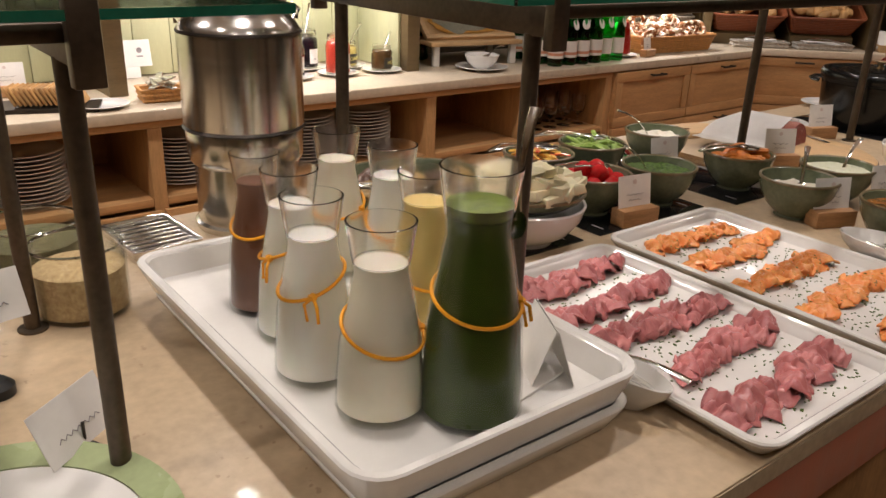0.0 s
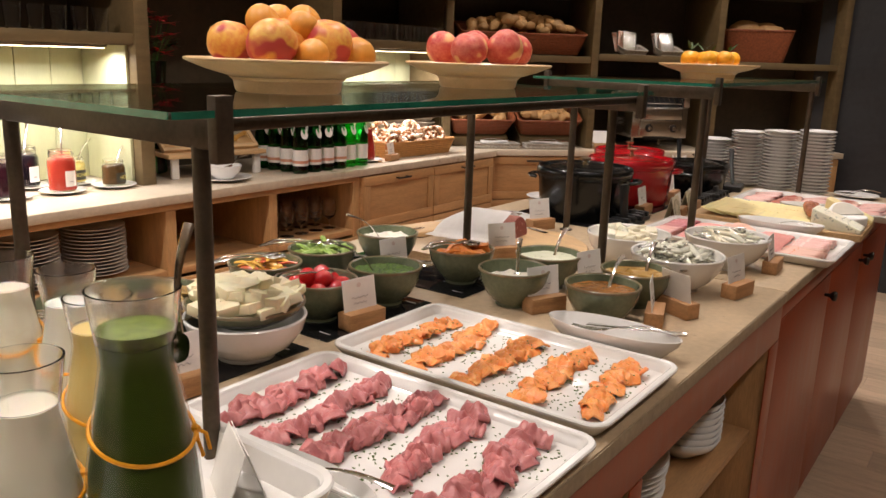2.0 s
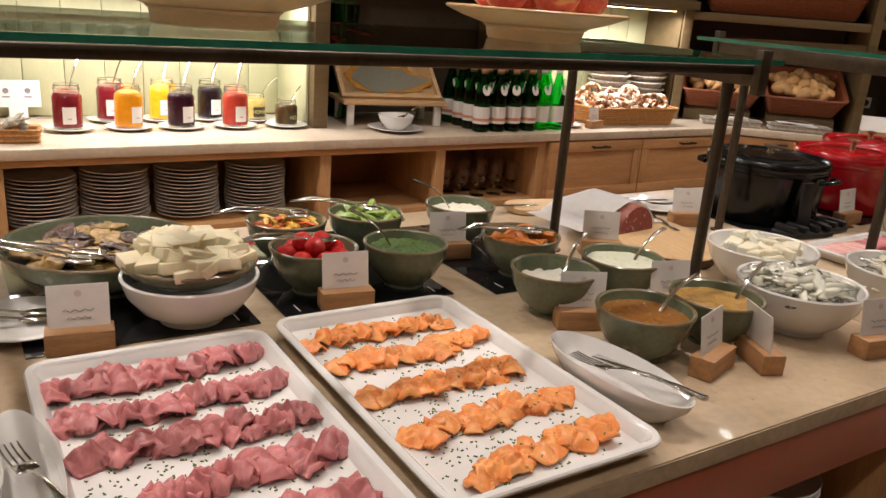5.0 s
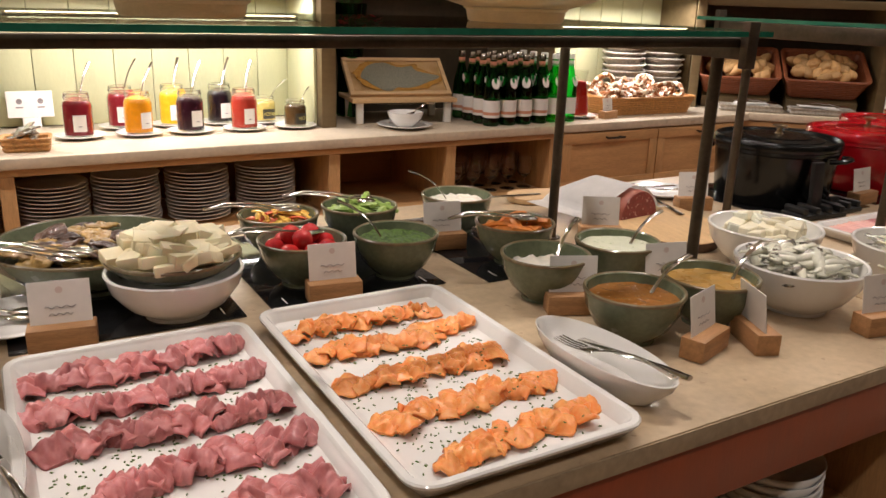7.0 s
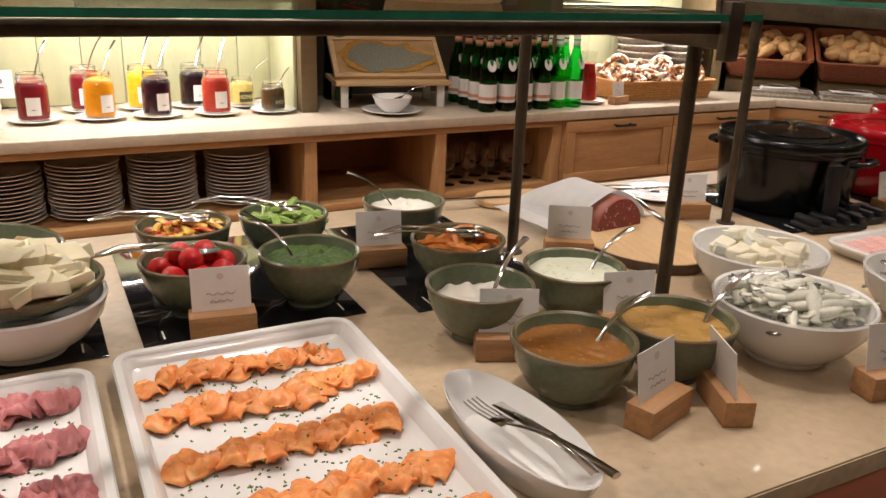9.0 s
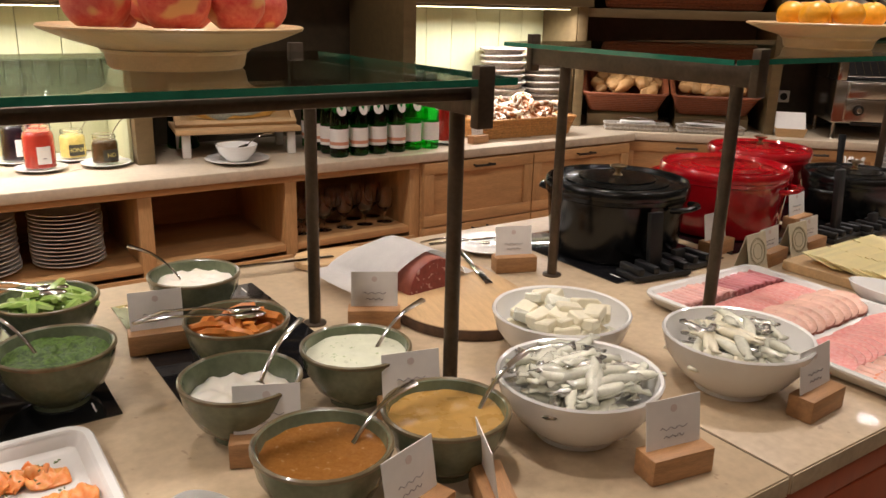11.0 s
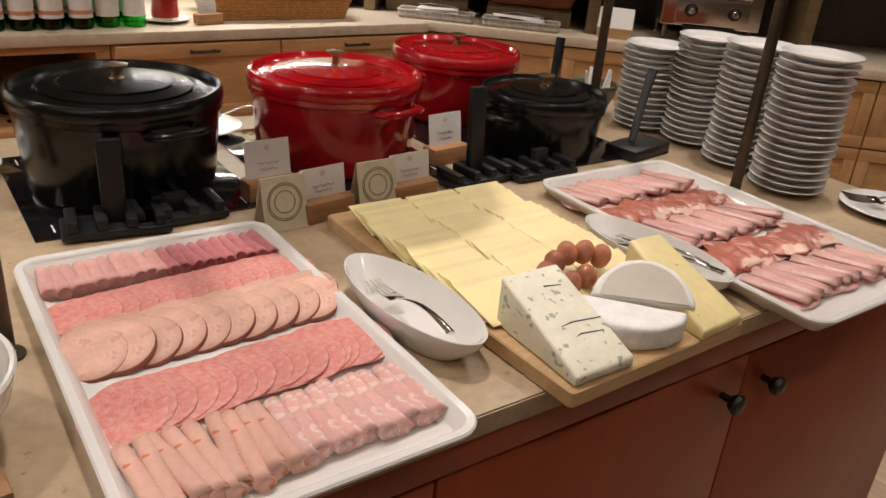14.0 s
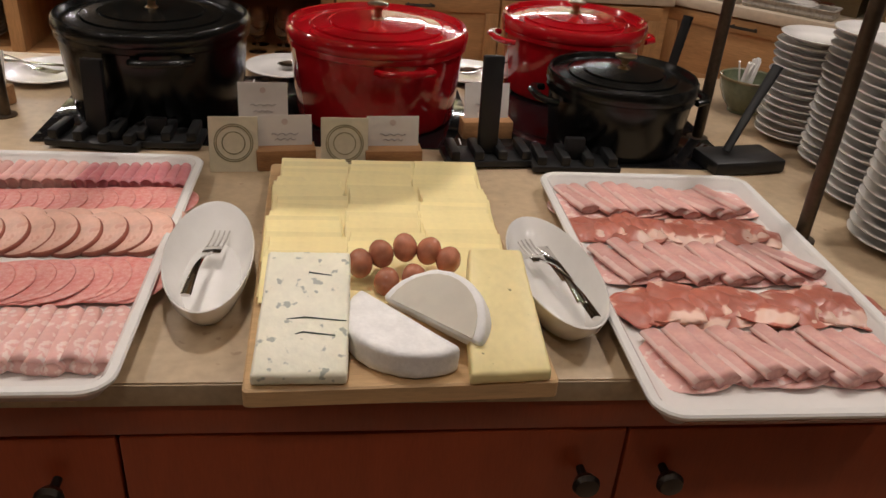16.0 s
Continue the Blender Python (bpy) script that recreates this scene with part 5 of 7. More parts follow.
for y, x0, x1 in ((0.806, 3.345, 3.575), (0.622, 3.352, 3.59), (0.420, 3.358, 3.60)):
    n = 10
    for i in range(n):
        x = x0 + (x1 - x0) * i / (n - 1)
        if i % 3 != 2:
            put("ham_slice", FLATS[i % 3], pose(x + 0.012, y + rnd(-0.006, 0.006), CZ + 0.004, rnd(-4, 4), rnd(-8, 2), rnd(-15, 15)), "flat slice of pink ham with a fat edge", "ham", "ham slices")
        put("ham_roll", HAM_ROLLS[i % 4], pose(x, y + rnd(-0.007, 0.007), CZ + 0.004 + 0.003 * (i % 2), rnd(-5, 5), rnd(-6, 6), 20 + rnd(-8, 8)), "rolled slice of pink ham with a pale fat edge", "ham", "rolled ham slices with fat")
for y, x0, x1 in ((0.716, 3.348, 3.60), (0.520, 3.355, 3.612)):
    x, k = x0, 0
    while x < x1:
        s = rnd(1.05, 1.35)
        put("cured_ham_slice", CURED[k % 5], pose(x, y + rnd(-0.008, 0.008), CZ + 0.001 + 0.002 * (k % 2), rnd(-6, 6), rnd(-6, 6), rnd(-30, 30)), "folded slice of dark cured ham with fat streaks", "cured ham", "cured ham slices", (s, s, 1))
        x += rnd(0.024, 0.032)
        k += 1

# ---- cheese board ----
cb = solid("cheese_board", loft([rrect(0.157 + d, 0.272 + d, 0.006, z, 3) for d, z in ((-0.002, 0), (0, 0.002), (0, 0.02), (-0.002, 0.022))]), BOARD_WOOD, "long beech board with sliced and whole cheeses", "board", pose(3.052, 0.637, TZ, 0, 0, 2.0))
BZ = TZ + 0.0225
SL = bpy.data.meshes.new("cheese_slice")
bm = box(-0.047, 0.047, -0.04, 0.04, 0, 0.0022, 0.0006, seg=1)
bm.to_mesh(SL)
bm.free()
SL.materials.append(CHEESE)
for c, x in enumerate((2.952, 3.05, 3.147)):
    for i in range(24):
        y = 0.832 - i * 0.0126
        put("cheese_slice", SL, pose(x + rnd(-0.003, 0.003) + (0.004 * math.sin(i * 0.7 + c)), y + rnd(-0.002, 0.002), BZ + 0.010 + (0.0028 if i % 12 < 5 else 0.001), 11.5 + rnd(-1.5, 1.5), rnd(-1, 1), rnd(-3, 3)), "thin pale yellow cheese slice overlapping the next", "cheese", "sliced cheese on the board")


def wedge(name, pts_top, z0, z1, mat, label, m, slope=0.0, bevel=0.004, drop=0):
    bm = bmesh.new()
    lo = [bm.verts.new((x, y, z0)) for x, y in pts_top]
    hi = [bm.verts.new((x, y, z1 - slope * k)) for (x, y), k in zip(pts_top, drop or [0] * len(pts_top))]
    k = len(lo)
    bm.faces.new(lo[::-1])
    bm.faces.new(hi)
    for i in range(k):
        j = (i + 1) % k
        bm.faces.new((lo[i], lo[j], hi[j], hi[i]))
    bmesh.ops.bevel(bm, geom=bm.edges[:], offset=bevel, segments=3, affect="EDGES", profile=0.5)
    bmesh.ops.triangulate(bm, faces=[f for f in bm.faces if len(f.verts) > 4])
    bmesh.ops.subdivide_edges(bm, edges=[e for e in bm.edges if e.calc_length() > 0.015], cuts=4, use_grid_fill=True)
    for v in bm.verts:
        v.co += Vector((noise.noise(v.co * 70), noise.noise(v.co * 70 + Vector((3, 0, 0))), noise.noise(v.co * 70 + Vector((0, 9, 0))))) * 0.0012
    return solid(name, bm, mat, label, "cheese", m, angle=50)


bc1 = wedge("blue_cheese", [(-0.047, -0.082), (0.046, -0.078), (0.043, 0.06), (-0.045, 0.058)], 0, 0.066, BLUE_CHEESE, "wedge of white blue-veined cheese on the board", pose(2.962, 0.452, BZ, 0, 0, -2) @ Matrix.Diagonal((1.0, 1.08, 1, 1)), 0.052, drop=[1, 1, 0, 0])
VEIN = material("blue_vein", (0.07, 0.085, 0.07), 0.5, vary=0.3, scale=60)
for yy, w0 in ((-0.022, 0.03), (-0.038, 0.02), (0.03, 0.012)):
    zt = 0.0655 - 0.052 * (0.059 - yy) / 0.14
    part("crack", tube([(-w0 + 0.012, yy, zt), (0.0, yy + 0.002, zt + 0.001), (w0 + 0.012, yy - 0.001, zt)], [0.0005, 0.0011, 0.0006], 5), VEIN, bc1, "dark crack in the paste")
arc = [(0.074 * math.cos(radians(a)), 0.074 * math.sin(radians(a))) for a in range(138, 320, 13)]
br = wedge("brie", arc, 0, 0.032, BRIE, "half wheel of white rind brie on the board", pose(3.074, 0.446, BZ), bevel=0.006)
arc2 = [(0.066 * math.cos(radians(a)), 0.066 * math.sin(radians(a))) for a in range(-38, 132, 13)]
b2m = pose(3.098, 0.444, BZ + 0.003) @ Matrix.Rotation(radians(40), 4, Vector((1, -1, 0)))
b2 = wedge("brie", arc2, 0, 0.030, BRIE, "cut piece of white rind brie leaning on the half wheel", b2m, bevel=0.005)
part("cut_face", loft([[Vector((0.018 + (x - 0.018) * 0.84, 0.018 + (y - 0.018) * 0.84, z)) for x, y in arc2] for z in (0.0285, 0.0312)]), BRIE_IN, b2, "grey cream cut face", smooth=False)
wedge("hard_cheese", [(-0.04, -0.085), (0.044, -0.078), (0.03, 0.06), (-0.03, 0.062)], 0, 0.072, HARD_CHEESE, "wedge of yellow herb cheese on the board", pose(3.166, 0.452, BZ, 0, 0, -1) @ Matrix.Diagonal((1.0, 1.05, 1, 1)), 0.058, drop=[1, 1, 0, 0])
gr = None
for x, y, z in ((3.018, 0.540, 0.036), (3.042, 0.552, 0.042), (3.070, 0.560, 0.046), (3.098, 0.556, 0.044), (3.120, 0.545, 0.038), (3.048, 0.523, 0.022), (3.08, 0.528, 0.024)):
    m = pose(x, y, BZ + z, 15, 0, rnd(0, 360))
    if gr is None:
        gr = solid("grape", blob((0, 0, 0), (0.0145, 0.0145, 0.0175), sub=3, rough=0.03), GRAPE, "red grape between the cheeses", "grape", m, "red grapes")
    else:
        copy_thing(gr, m)


# ---- fruit bowls on the glass ----
def fruit_bowl(x, y, z, r, label):
    b = thing("fruit_bowl", label, "bowl", pose(x, y, z, 0, 0, rnd(0, 360)), "wooden fruit bowls")
    part("foot", lathe([(r * 0.50, 0), (r * 0.52, 0.003), (r * 0.54, 0.018), (r * 0.58, 0.023)], 44), BOWL_WOOD, b)
    part("dish", lathe([(r * 0.56, 0.0231), (r * 0.80, 0.034), (r * 0.99, 0.046), (r, 0.049), (r * 0.985, 0.051), (r * 0.8, 0.042), (r * 0.5, 0.032), (0.002, 0.030)], 56), BOWL_WOOD, b)
    return b


def fruit(name, r, mat, label, cat, grp, m, dent=True):
    bm = blob((0, 0, 0), (r, r, r * 0.93), sub=3, rough=0.06, freq=1.2, seed=random.randint(0, 90))
    for v in bm.verts:
        d = math.hypot(v.co.x, v.co.y) / r
        if v.co.z > 0 and d < 0.5:
            v.co.z -= r * 0.22 * (1 - d / 0.5) ** 2
        if dent and v.co.y > 0 and abs(v.co.x) < r * 0.2:
            v.co *= 1 - 0.05 * (1 - abs(v.co.x) / (r * 0.2))
    return solid(name, bm, mat, label, cat, m, grp, angle=80)


GZ = 1.3652
fruit_bowl(1.05, 0.945, GZ, 0.158, "pale turned wood bowl heaped with peaches and apricots")
for x, y, z, r, mt in ((-0.09, -0.06, 0.08, 0.037, 0), (-0.03, -0.09, 0.066, 0.025, 1), (0.035, -0.06, 0.084, 0.040, 0), (0.10, -0.03, 0.078, 0.035, 0), (0.085, -0.085, 0.068, 0.029, 1), (-0.09, 0.04, 0.08, 0.036, 0), (0.0, 0.05, 0.08, 0.037, 0), (0.09, 0.06, 0.08, 0.036, 0),
                       (-0.03, -0.02, 0.085, 0.034, 0), (-0.055, 0.0, 0.122, 0.027, 1), (-0.01, 0.015, 0.128, 0.027, 1), (0.04, 0.0, 0.13, 0.027, 1), (0.0, -0.035, 0.112, 0.026, 1)):
    fruit("apricot" if mt else "peach", r, APRICOT if mt else PEACH, "orange apricot in the fruit bowl" if mt else "yellow and red peach in the fruit bowl", "apricot" if mt else "peach", "fruit in the first bowl", pose(1.05 + x * 0.9 + 0.0, 0.945 + y * 0.9, GZ + z - 0.008 - max(0, z - 0.1) * 0.45, rnd(-50, 50), rnd(-50, 50), rnd(0, 360)))
fruit_bowl(1.60, 0.955, GZ, 0.155, "pale turned wood bowl of red nectarines")
for x, y, z, r in ((-0.095, -0.04, 0.085, 0.037), (-0.02, -0.075, 0.088, 0.040), (0.055, -0.055, 0.085, 0.037), (0.105, -0.005, 0.085, 0.038), (-0.06, 0.05, 0.085, 0.037), (0.03, 0.05, 0.085, 0.038), (-0.02, 0.0, 0.09, 0.036)):
    fruit("nectarine", r, RED_PEACH, "rosy red nectarine in the wooden bowl", "nectarine", "nectarines in the second bowl", pose(1.60 + x, 0.955 + y, GZ + z - 0.008, rnd(-50, 50), rnd(-50, 50), rnd(0, 360)))
GZ = 1.3792
fruit_bowl(2.93, 0.905, GZ, 0.165, "pale turned wood bowl of yellow mandarins")
for x, y in ((-0.11, -0.03), (-0.06, -0.07), (-0.01, -0.02), (0.04, -0.06), (0.09, -0.03), (0.12, 0.03), (-0.08, 0.04), (0.0, 0.06), (0.06, 0.04)):
    f = fruit("mandarin", 0.030, YELLOW_FRUIT, "orange yellow mandarin in the wooden bowl", "mandarin", "mandarins in the third bowl", pose(2.93 + x, 0.905 + y, GZ + 0.066, rnd(-15, 15), rnd(-15, 15), rnd(0, 360)), False)
    if rnd(0, 1) > 0.4:
        bm = bmesh.new()
        for s in (0, 1):
            c = bm.verts.new((0, 0, 0.027))
            a = rnd(0, 6)
            p = [bm.verts.new((0.014 * k * math.cos(a) + w * math.sin(a), 0.014 * k * math.sin(a) - w * math.cos(a), 0.03 + 0.012 * k)) for k, w in ((1, 0.006), (2.4, 0), (1, -0.006))]
            bm.faces.new((c, *p))
        bmesh.ops.solidify(bm, geom=bm.faces[:], thickness=0.0006)
        part("leaf", bm, LEAF, f, "small green leaf")


# ---- carafe tray ----
tray("under_tray", 0.557, 0.835, 0.178, 0.305, TZ, 0.036, label="white melamine tray under the carafe tray", group="carafe trays", rad=0.04)
ct = tray("carafe_tray", 0.551, 0.842, 0.188, 0.316, TZ + 0.034, 0.046, label="white deep tray holding glass carafes of drinks", group="carafe trays", rad=0.04, floor_z=0.006)
KZ = TZ + 0.041


def carafe(x, y, h, rb, drink, level, label, foam=None, cord=0.42, rim=None, az=0):
    c = thing("carafe", label, "carafe", pose(x + 0.012, y, KZ, 0, 0, az), "glass carafes")
    rn, rt = rb * 0.60, rim or rb * 0.74
    prof = [(rb * 0.96, 0.0), (rb, 0.006), (rb * 0.98, h * 0.15), (rb * 0.9, h * 0.38), (rb * 0.72, h * 0.60), (rn, h * 0.74), (rn * 1.02, h * 0.80), (rt * 0.93, h * 0.92), (rt, h)]
    inner = [(r - 0.0022, z) for r, z in prof[::-1]]
    inner[-1] = (rb * 0.9, 0.008)
    upper = [(r, z) for r, z in prof if z > level + 0.004]

    def radius(z):
        for (r0, z0), (r1, z1) in zip(prof, prof[1:]):
            if z <= z1:
                return r0 + (r1 - r0) * (z - z0) / (z1 - z0)
        return rt
    ring = [(radius(level + 0.002), level + 0.002)] + upper
    part("neck", lathe(ring + [(r - 0.0022, z + (0.0004 if i == 0 else 0)) for i, (r, z) in enumerate(ring[::-1])], 44, cap0=False, cap1=False, closed=True), CLEAR_SOLID, c, "clear glass neck")
    low = [(r, z) for r, z in prof if z < level - 0.004] + [(radius(level + 0.0015), level + 0.0015)]
    part("glass", lathe(low, 44, cap1=False), CLEAR, c, "clear glass")
    zs = [0.0085] + [h * k for k in (0.1, 0.15, 0.25, 0.38, 0.5, 0.6, 0.68, 0.74, 0.80, 0.86, 0.9) if h * k < level - 0.004] + [level]
    part("drink", lathe([(radius(z) - 0.0024, z) for z in zs], 40), drink, c)
    if foam:
        part("foam", lathe([(radius(level) - 0.0026, level + 0.0003), (radius(level + 0.014) - 0.0026, level + 0.013), (0.004, level + 0.015)], 32), foam, c)
    if cord:
        zc, nn = h * cord, 40
        pts = []
        for i in range(nn + 1):
            a = 2 * math.pi * i / nn
            z = zc + 0.016 * math.sin(a + 0.6)
            r = radius(z) + 0.0014
            pts.append((r * math.cos(a), r * math.sin(a), z))
        cd = part("cord", tube(pts, 0.0021, 6), ORANGE_CORD, c, "orange cotton cord")
        a = radians(-60)
        r = radius(zc) + 0.003
        px, py, pz = r * math.cos(a), r * math.sin(a), zc + 0.016 * math.sin(a + 0.6)
        part("knot", blob((px, py, pz), 0.0055, sub=1, rough=0.3), ORANGE_CORD, cd)
        for s in (-1, 1):
            part("cord_end", tube([(px, py, pz), (px + 0.008 * s, py - 0.006, pz - 0.008), (px + 0.007 * s + 0.004, py - 0.008, pz - 0.026)], 0.002, 6), ORANGE_CORD, cd)
    return c


carafe(0.545, 0.622, 0.275, 0.057, GREEN_DRINK, 0.225, "tall glass carafe of dark green smoothie with an orange cord", FOAM, 0.50, az=25)
carafe(0.468, 0.682, 0.215, 0.050, OAT, 0.170, "glass carafe of oat drink with an orange cord", cord=0.45, az=40)
carafe(0.448, 0.790, 0.215, 0.048, MILK, 0.170, "glass carafe of milk with an orange cord", cord=0.55, az=-60)
carafe(0.475, 0.895, 0.215, 0.048, MILK, 0.172, "glass carafe of white milk with an orange cord", cord=0.55, az=-100)
carafe(0.472, 0.985, 0.215, 0.044, COCOA, 0.178, "glass carafe of brown cocoa with an orange cord", cord=0.58, az=-20)
carafe(0.612, 0.80, 0.215, 0.050, YELLOW_DRINK, 0.178, "glass carafe of pale yellow drink with an orange cord", cord=0.42, az=30)
carafe(0.648, 0.93, 0.215, 0.048, MILK, 0.172, "glass carafe of milk beside the yellow drink", cord=0.5, az=10)
carafe(0.628, 1.045, 0.215, 0.048, OAT, 0.172, "glass carafe of oat drink at the rear of the tray", cord=0.5, az=0)
spoon(pose(0.587, 0.60, KZ + 0.215, 0, 0, 20) @ pose(0, 0, 0, 0, -78), 0.13, label="long steel spoon standing in the smoothie", name="long_spoon", big=0.5)
solid("paper_napkin", loft([rrect(0.075, 0.06, 0.002, z, 1) for z in (0, 0.003)]), PAPER, "folded white paper napkin under the carafes", "napkin", pose(0.612, 0.66, KZ, 0, 0, 12))
tc = thing("tent_card", "white folded name card beside the smoothie carafe", "name card", pose(0.684, 0.64, KZ, 0, 0, 62), "folded cards")
for s in (-1, 1):
    bm = box(-0.045, 0.045, -0.0005, 0.0005, 0, 0.075, 0)
    bmesh.ops.transform(bm, matrix=pose(0, s * 0.026, 0, s * 19), verts=bm.verts)
    part("leaf", bm, PAPER, tc, smooth=False)

# ---- milk can ----
mc = thing("milk_can", "polished steel milk can dispenser on a steel base", "milk can", pose(0.662, 1.415, TZ) @ Matrix.Diagonal((1, 1, 0.965, 1)))
part("base", lathe([(0.098, 0), (0.1, 0.004), (0.1, 0.012), (0.094, 0.016), (0.094, 0.125), (0.1, 0.13), (0.104, 0.14), (0.106, 0.19), (0.104, 0.194)], 56), STEEL, mc)
part("body", lathe([(0.102, 0.195), (0.108, 0.20), (0.108, 0.36), (0.107, 0.372), (0.10, 0.385), (0.088, 0.398), (0.084, 0.402), (0.084, 0.44), (0.092, 0.446), (0.094, 0.452), (0.09, 0.455), (0.082, 0.448), (0.08, 0.40), (0.1, 0.37), (0.1, 0.2)], 64), STEEL, mc)
part("seam_ring", lathe([(0.108, 0.192), (0.111, 0.195), (0.108, 0.199)], 56, cap0=False, cap1=False), DARK_METAL, mc)
part("upper_ring", lathe([(0.1082, 0.366), (0.1095, 0.369), (0.1082, 0.372)], 56, cap0=False, cap1=False), DARK_METAL, mc)
for s in (-1, 1):
    part("handle", tube([(s * 0.086, 0, 0.40), (s * 0.105, 0.0, 0.412), (s * 0.118, 0.0, 0.402), (s * 0.112, 0.0, 0.385)], 0.004, 8), CHROME, mc)
part("tap", tube([(-0.03, -0.09, 0.08), (-0.035, -0.125, 0.08), (-0.036, -0.13, 0.06)], [0.011, 0.009, 0.008], 12), CHROME, mc)
dt = thing("drip_tray", "perforated steel drip tray beside the milk can", "drip tray", pose(0.468, 1.405, TZ, 0, 0, 4))
part("pan", loft([rrect(0.062 + d, 0.085 + d, 0.008, z) for d, z in ((-0.006, 0), (0, 0.016), (0, 0.018), (-0.004, 0.018), (-0.006, 0.012))]), STEEL, dt)
for i in range(8):
    part("bar", box(-0.054, 0.054, -0.074 + i * 0.02, -0.066 + i * 0.02, 0.012, 0.0145, 0.0008), STEEL, dt)

# ---- west end of the island ----
MUESLI = material("muesli", (0.42, 0.28, 0.13), 0.8, vary=0.5, scale=120, fine=240, bump=0.6, second=(0.62, 0.46, 0.24))
SEEDS = material("dark_seeds", (0.13, 0.12, 0.05), 0.7, vary=0.5, scale=140, fine=260, bump=0.6)
def glass_jar(x, y, r, h, mat, lab):
    j = thing("glass_jar", lab, "jar", pose(x, y, TZ), "glass jars")
    part("glass", lathe([(r * 0.92, 0), (r, 0.006), (r, h * 0.8), (r * 0.9, h * 0.9), (r * 0.95, h), (r * 0.92, h), (r * 0.87, h * 0.9), (r * 0.96, h * 0.8), (r * 0.96, 0.008), (0.003, 0.006)], 40), CLEAR, j)
    part("contents", lathe([(r * 0.95, 0.0085), (r * 0.95, h * 0.6), (r * 0.5, h * 0.66), (0.003, h * 0.64)], 36), mat, j)
    part("clip_ring", lathe([(r * 0.96, h * 0.88), (r * 0.99, h * 0.9), (r * 0.96, h * 0.92)], 32, cap0=False, cap1=False), CHROME, j)


glass_jar(0.300, 1.19, 0.065, 0.115, MUESLI, "glass clip jar of muesli beside the milk can")
glass_jar(0.275, 1.36, 0.075, 0.10, SEEDS, "glass clip jar of dark seeds and nuts")
glass_jar(0.10, 1.12, 0.06, 0.085, material("pink_cream", (0.66, 0.36, 0.38), 0.4), "glass jar of pink yoghurt")
gp = thing("rimmed_plate", "white plate with a broad green rim", "plate", pose(0.09, 0.69, TZ))
part("well", lathe([(0.08, 0), (0.1, 0.006), (0.135, 0.02), (0.133, 0.022), (0.1, 0.0095), (0.003, 0.008)], 56), WHITE, gp)
part("green_rim", lathe([(0.1355, 0.0195), (0.165, 0.028), (0.166, 0.03), (0.1345, 0.0225)], 56, cap0=False, cap1=False, closed=True), material("pale_green_glaze", (0.36, 0.42, 0.22), 0.25, vary=0.12, scale=20, coat=0.4), gp, "pale green rim")
put("small_plate", SMALL, pose(0.262, 0.565, TZ), "white plate beside the carafe tray", "plate", "small white plates")
for x, y, az, h in ((0.205, 0.815, 38, 0.02), (0.155, 1.01, 10, 0.085)):
    cc = thing("clip_card", "white name card on a black wire clip", "name card", pose(x, y, TZ, 0, 0, az), "clip cards")
    part("foot", lathe([(0.02, 0), (0.02, 0.012), (0.012, 0.02)], 20), BLACK_PLASTIC, cc)
    part("wire", tube([(0, 0, 0.018), (0, 0, h + 0.03)], 0.0018, 6), DARK_METAL, cc)
    bm = box(-0.05, 0.05, -0.0006, 0.0006, 0, 0.06, 0)
    bmesh.ops.transform(bm, matrix=pose(0, -0.003, h + 0.005, -24), verts=bm.verts)
    part("card", bm, PAPER, cc, smooth=False)
    bm = bmesh.new()
    tube([(-0.03 + 0.06 * i / 14, -0.0012, 0.02 + (0.002 if i % 2 else -0.002)) for i in range(15)], 0.0006, 4, bm)
    bmesh.ops.transform(bm, matrix=pose(0, -0.003, h + 0.005, -24), verts=bm.verts)
    part("writing", bm, INK, cc, "thin grey handwriting")

# ---- rear counter: jam jars ----
RZ = TOP - 0.0025
SAUCER_L = plate_mesh("jar_saucer", 0.082, 0.013)
JAMS = {k: material("jam_" + k, c, 0.25, vary=0.15, scale=60, coat=0.3) for k, c in (("cherry", (0.22, 0.012, 0.02)), ("apricot", (0.80, 0.30, 0.01)), ("plum", (0.035, 0.006, 0.014)), ("rose", (0.50, 0.05, 0.03)), ("yellow", (0.85, 0.48, 0.02)), ("black", (0.012, 0.006, 0.01)), ("honey", (0.60, 0.46, 0.14)), ("dark_honey", (0.10, 0.055, 0.02)))}


def word(text, size, m, mat, parent, label, extrude=0.0003):
    cu = bpy.data.curves.new("lettering", "FONT")
    cu.body, cu.size, cu.align_x, cu.align_y, cu.extrude = text, size, "CENTER", "CENTER", extrude
    ob = new("lettering", cu)
    ob.matrix_world = m
    bpy.context.view_layer.update()
    me = bpy.data.meshes.new_from_object(ob)
    bpy.data.objects.remove(ob)
    me.materials.clear()
    me.materials.append(mat)
    o = new("lettering", me)
    o.parent = parent
    o.matrix_local = m
    return tagged(o, label)


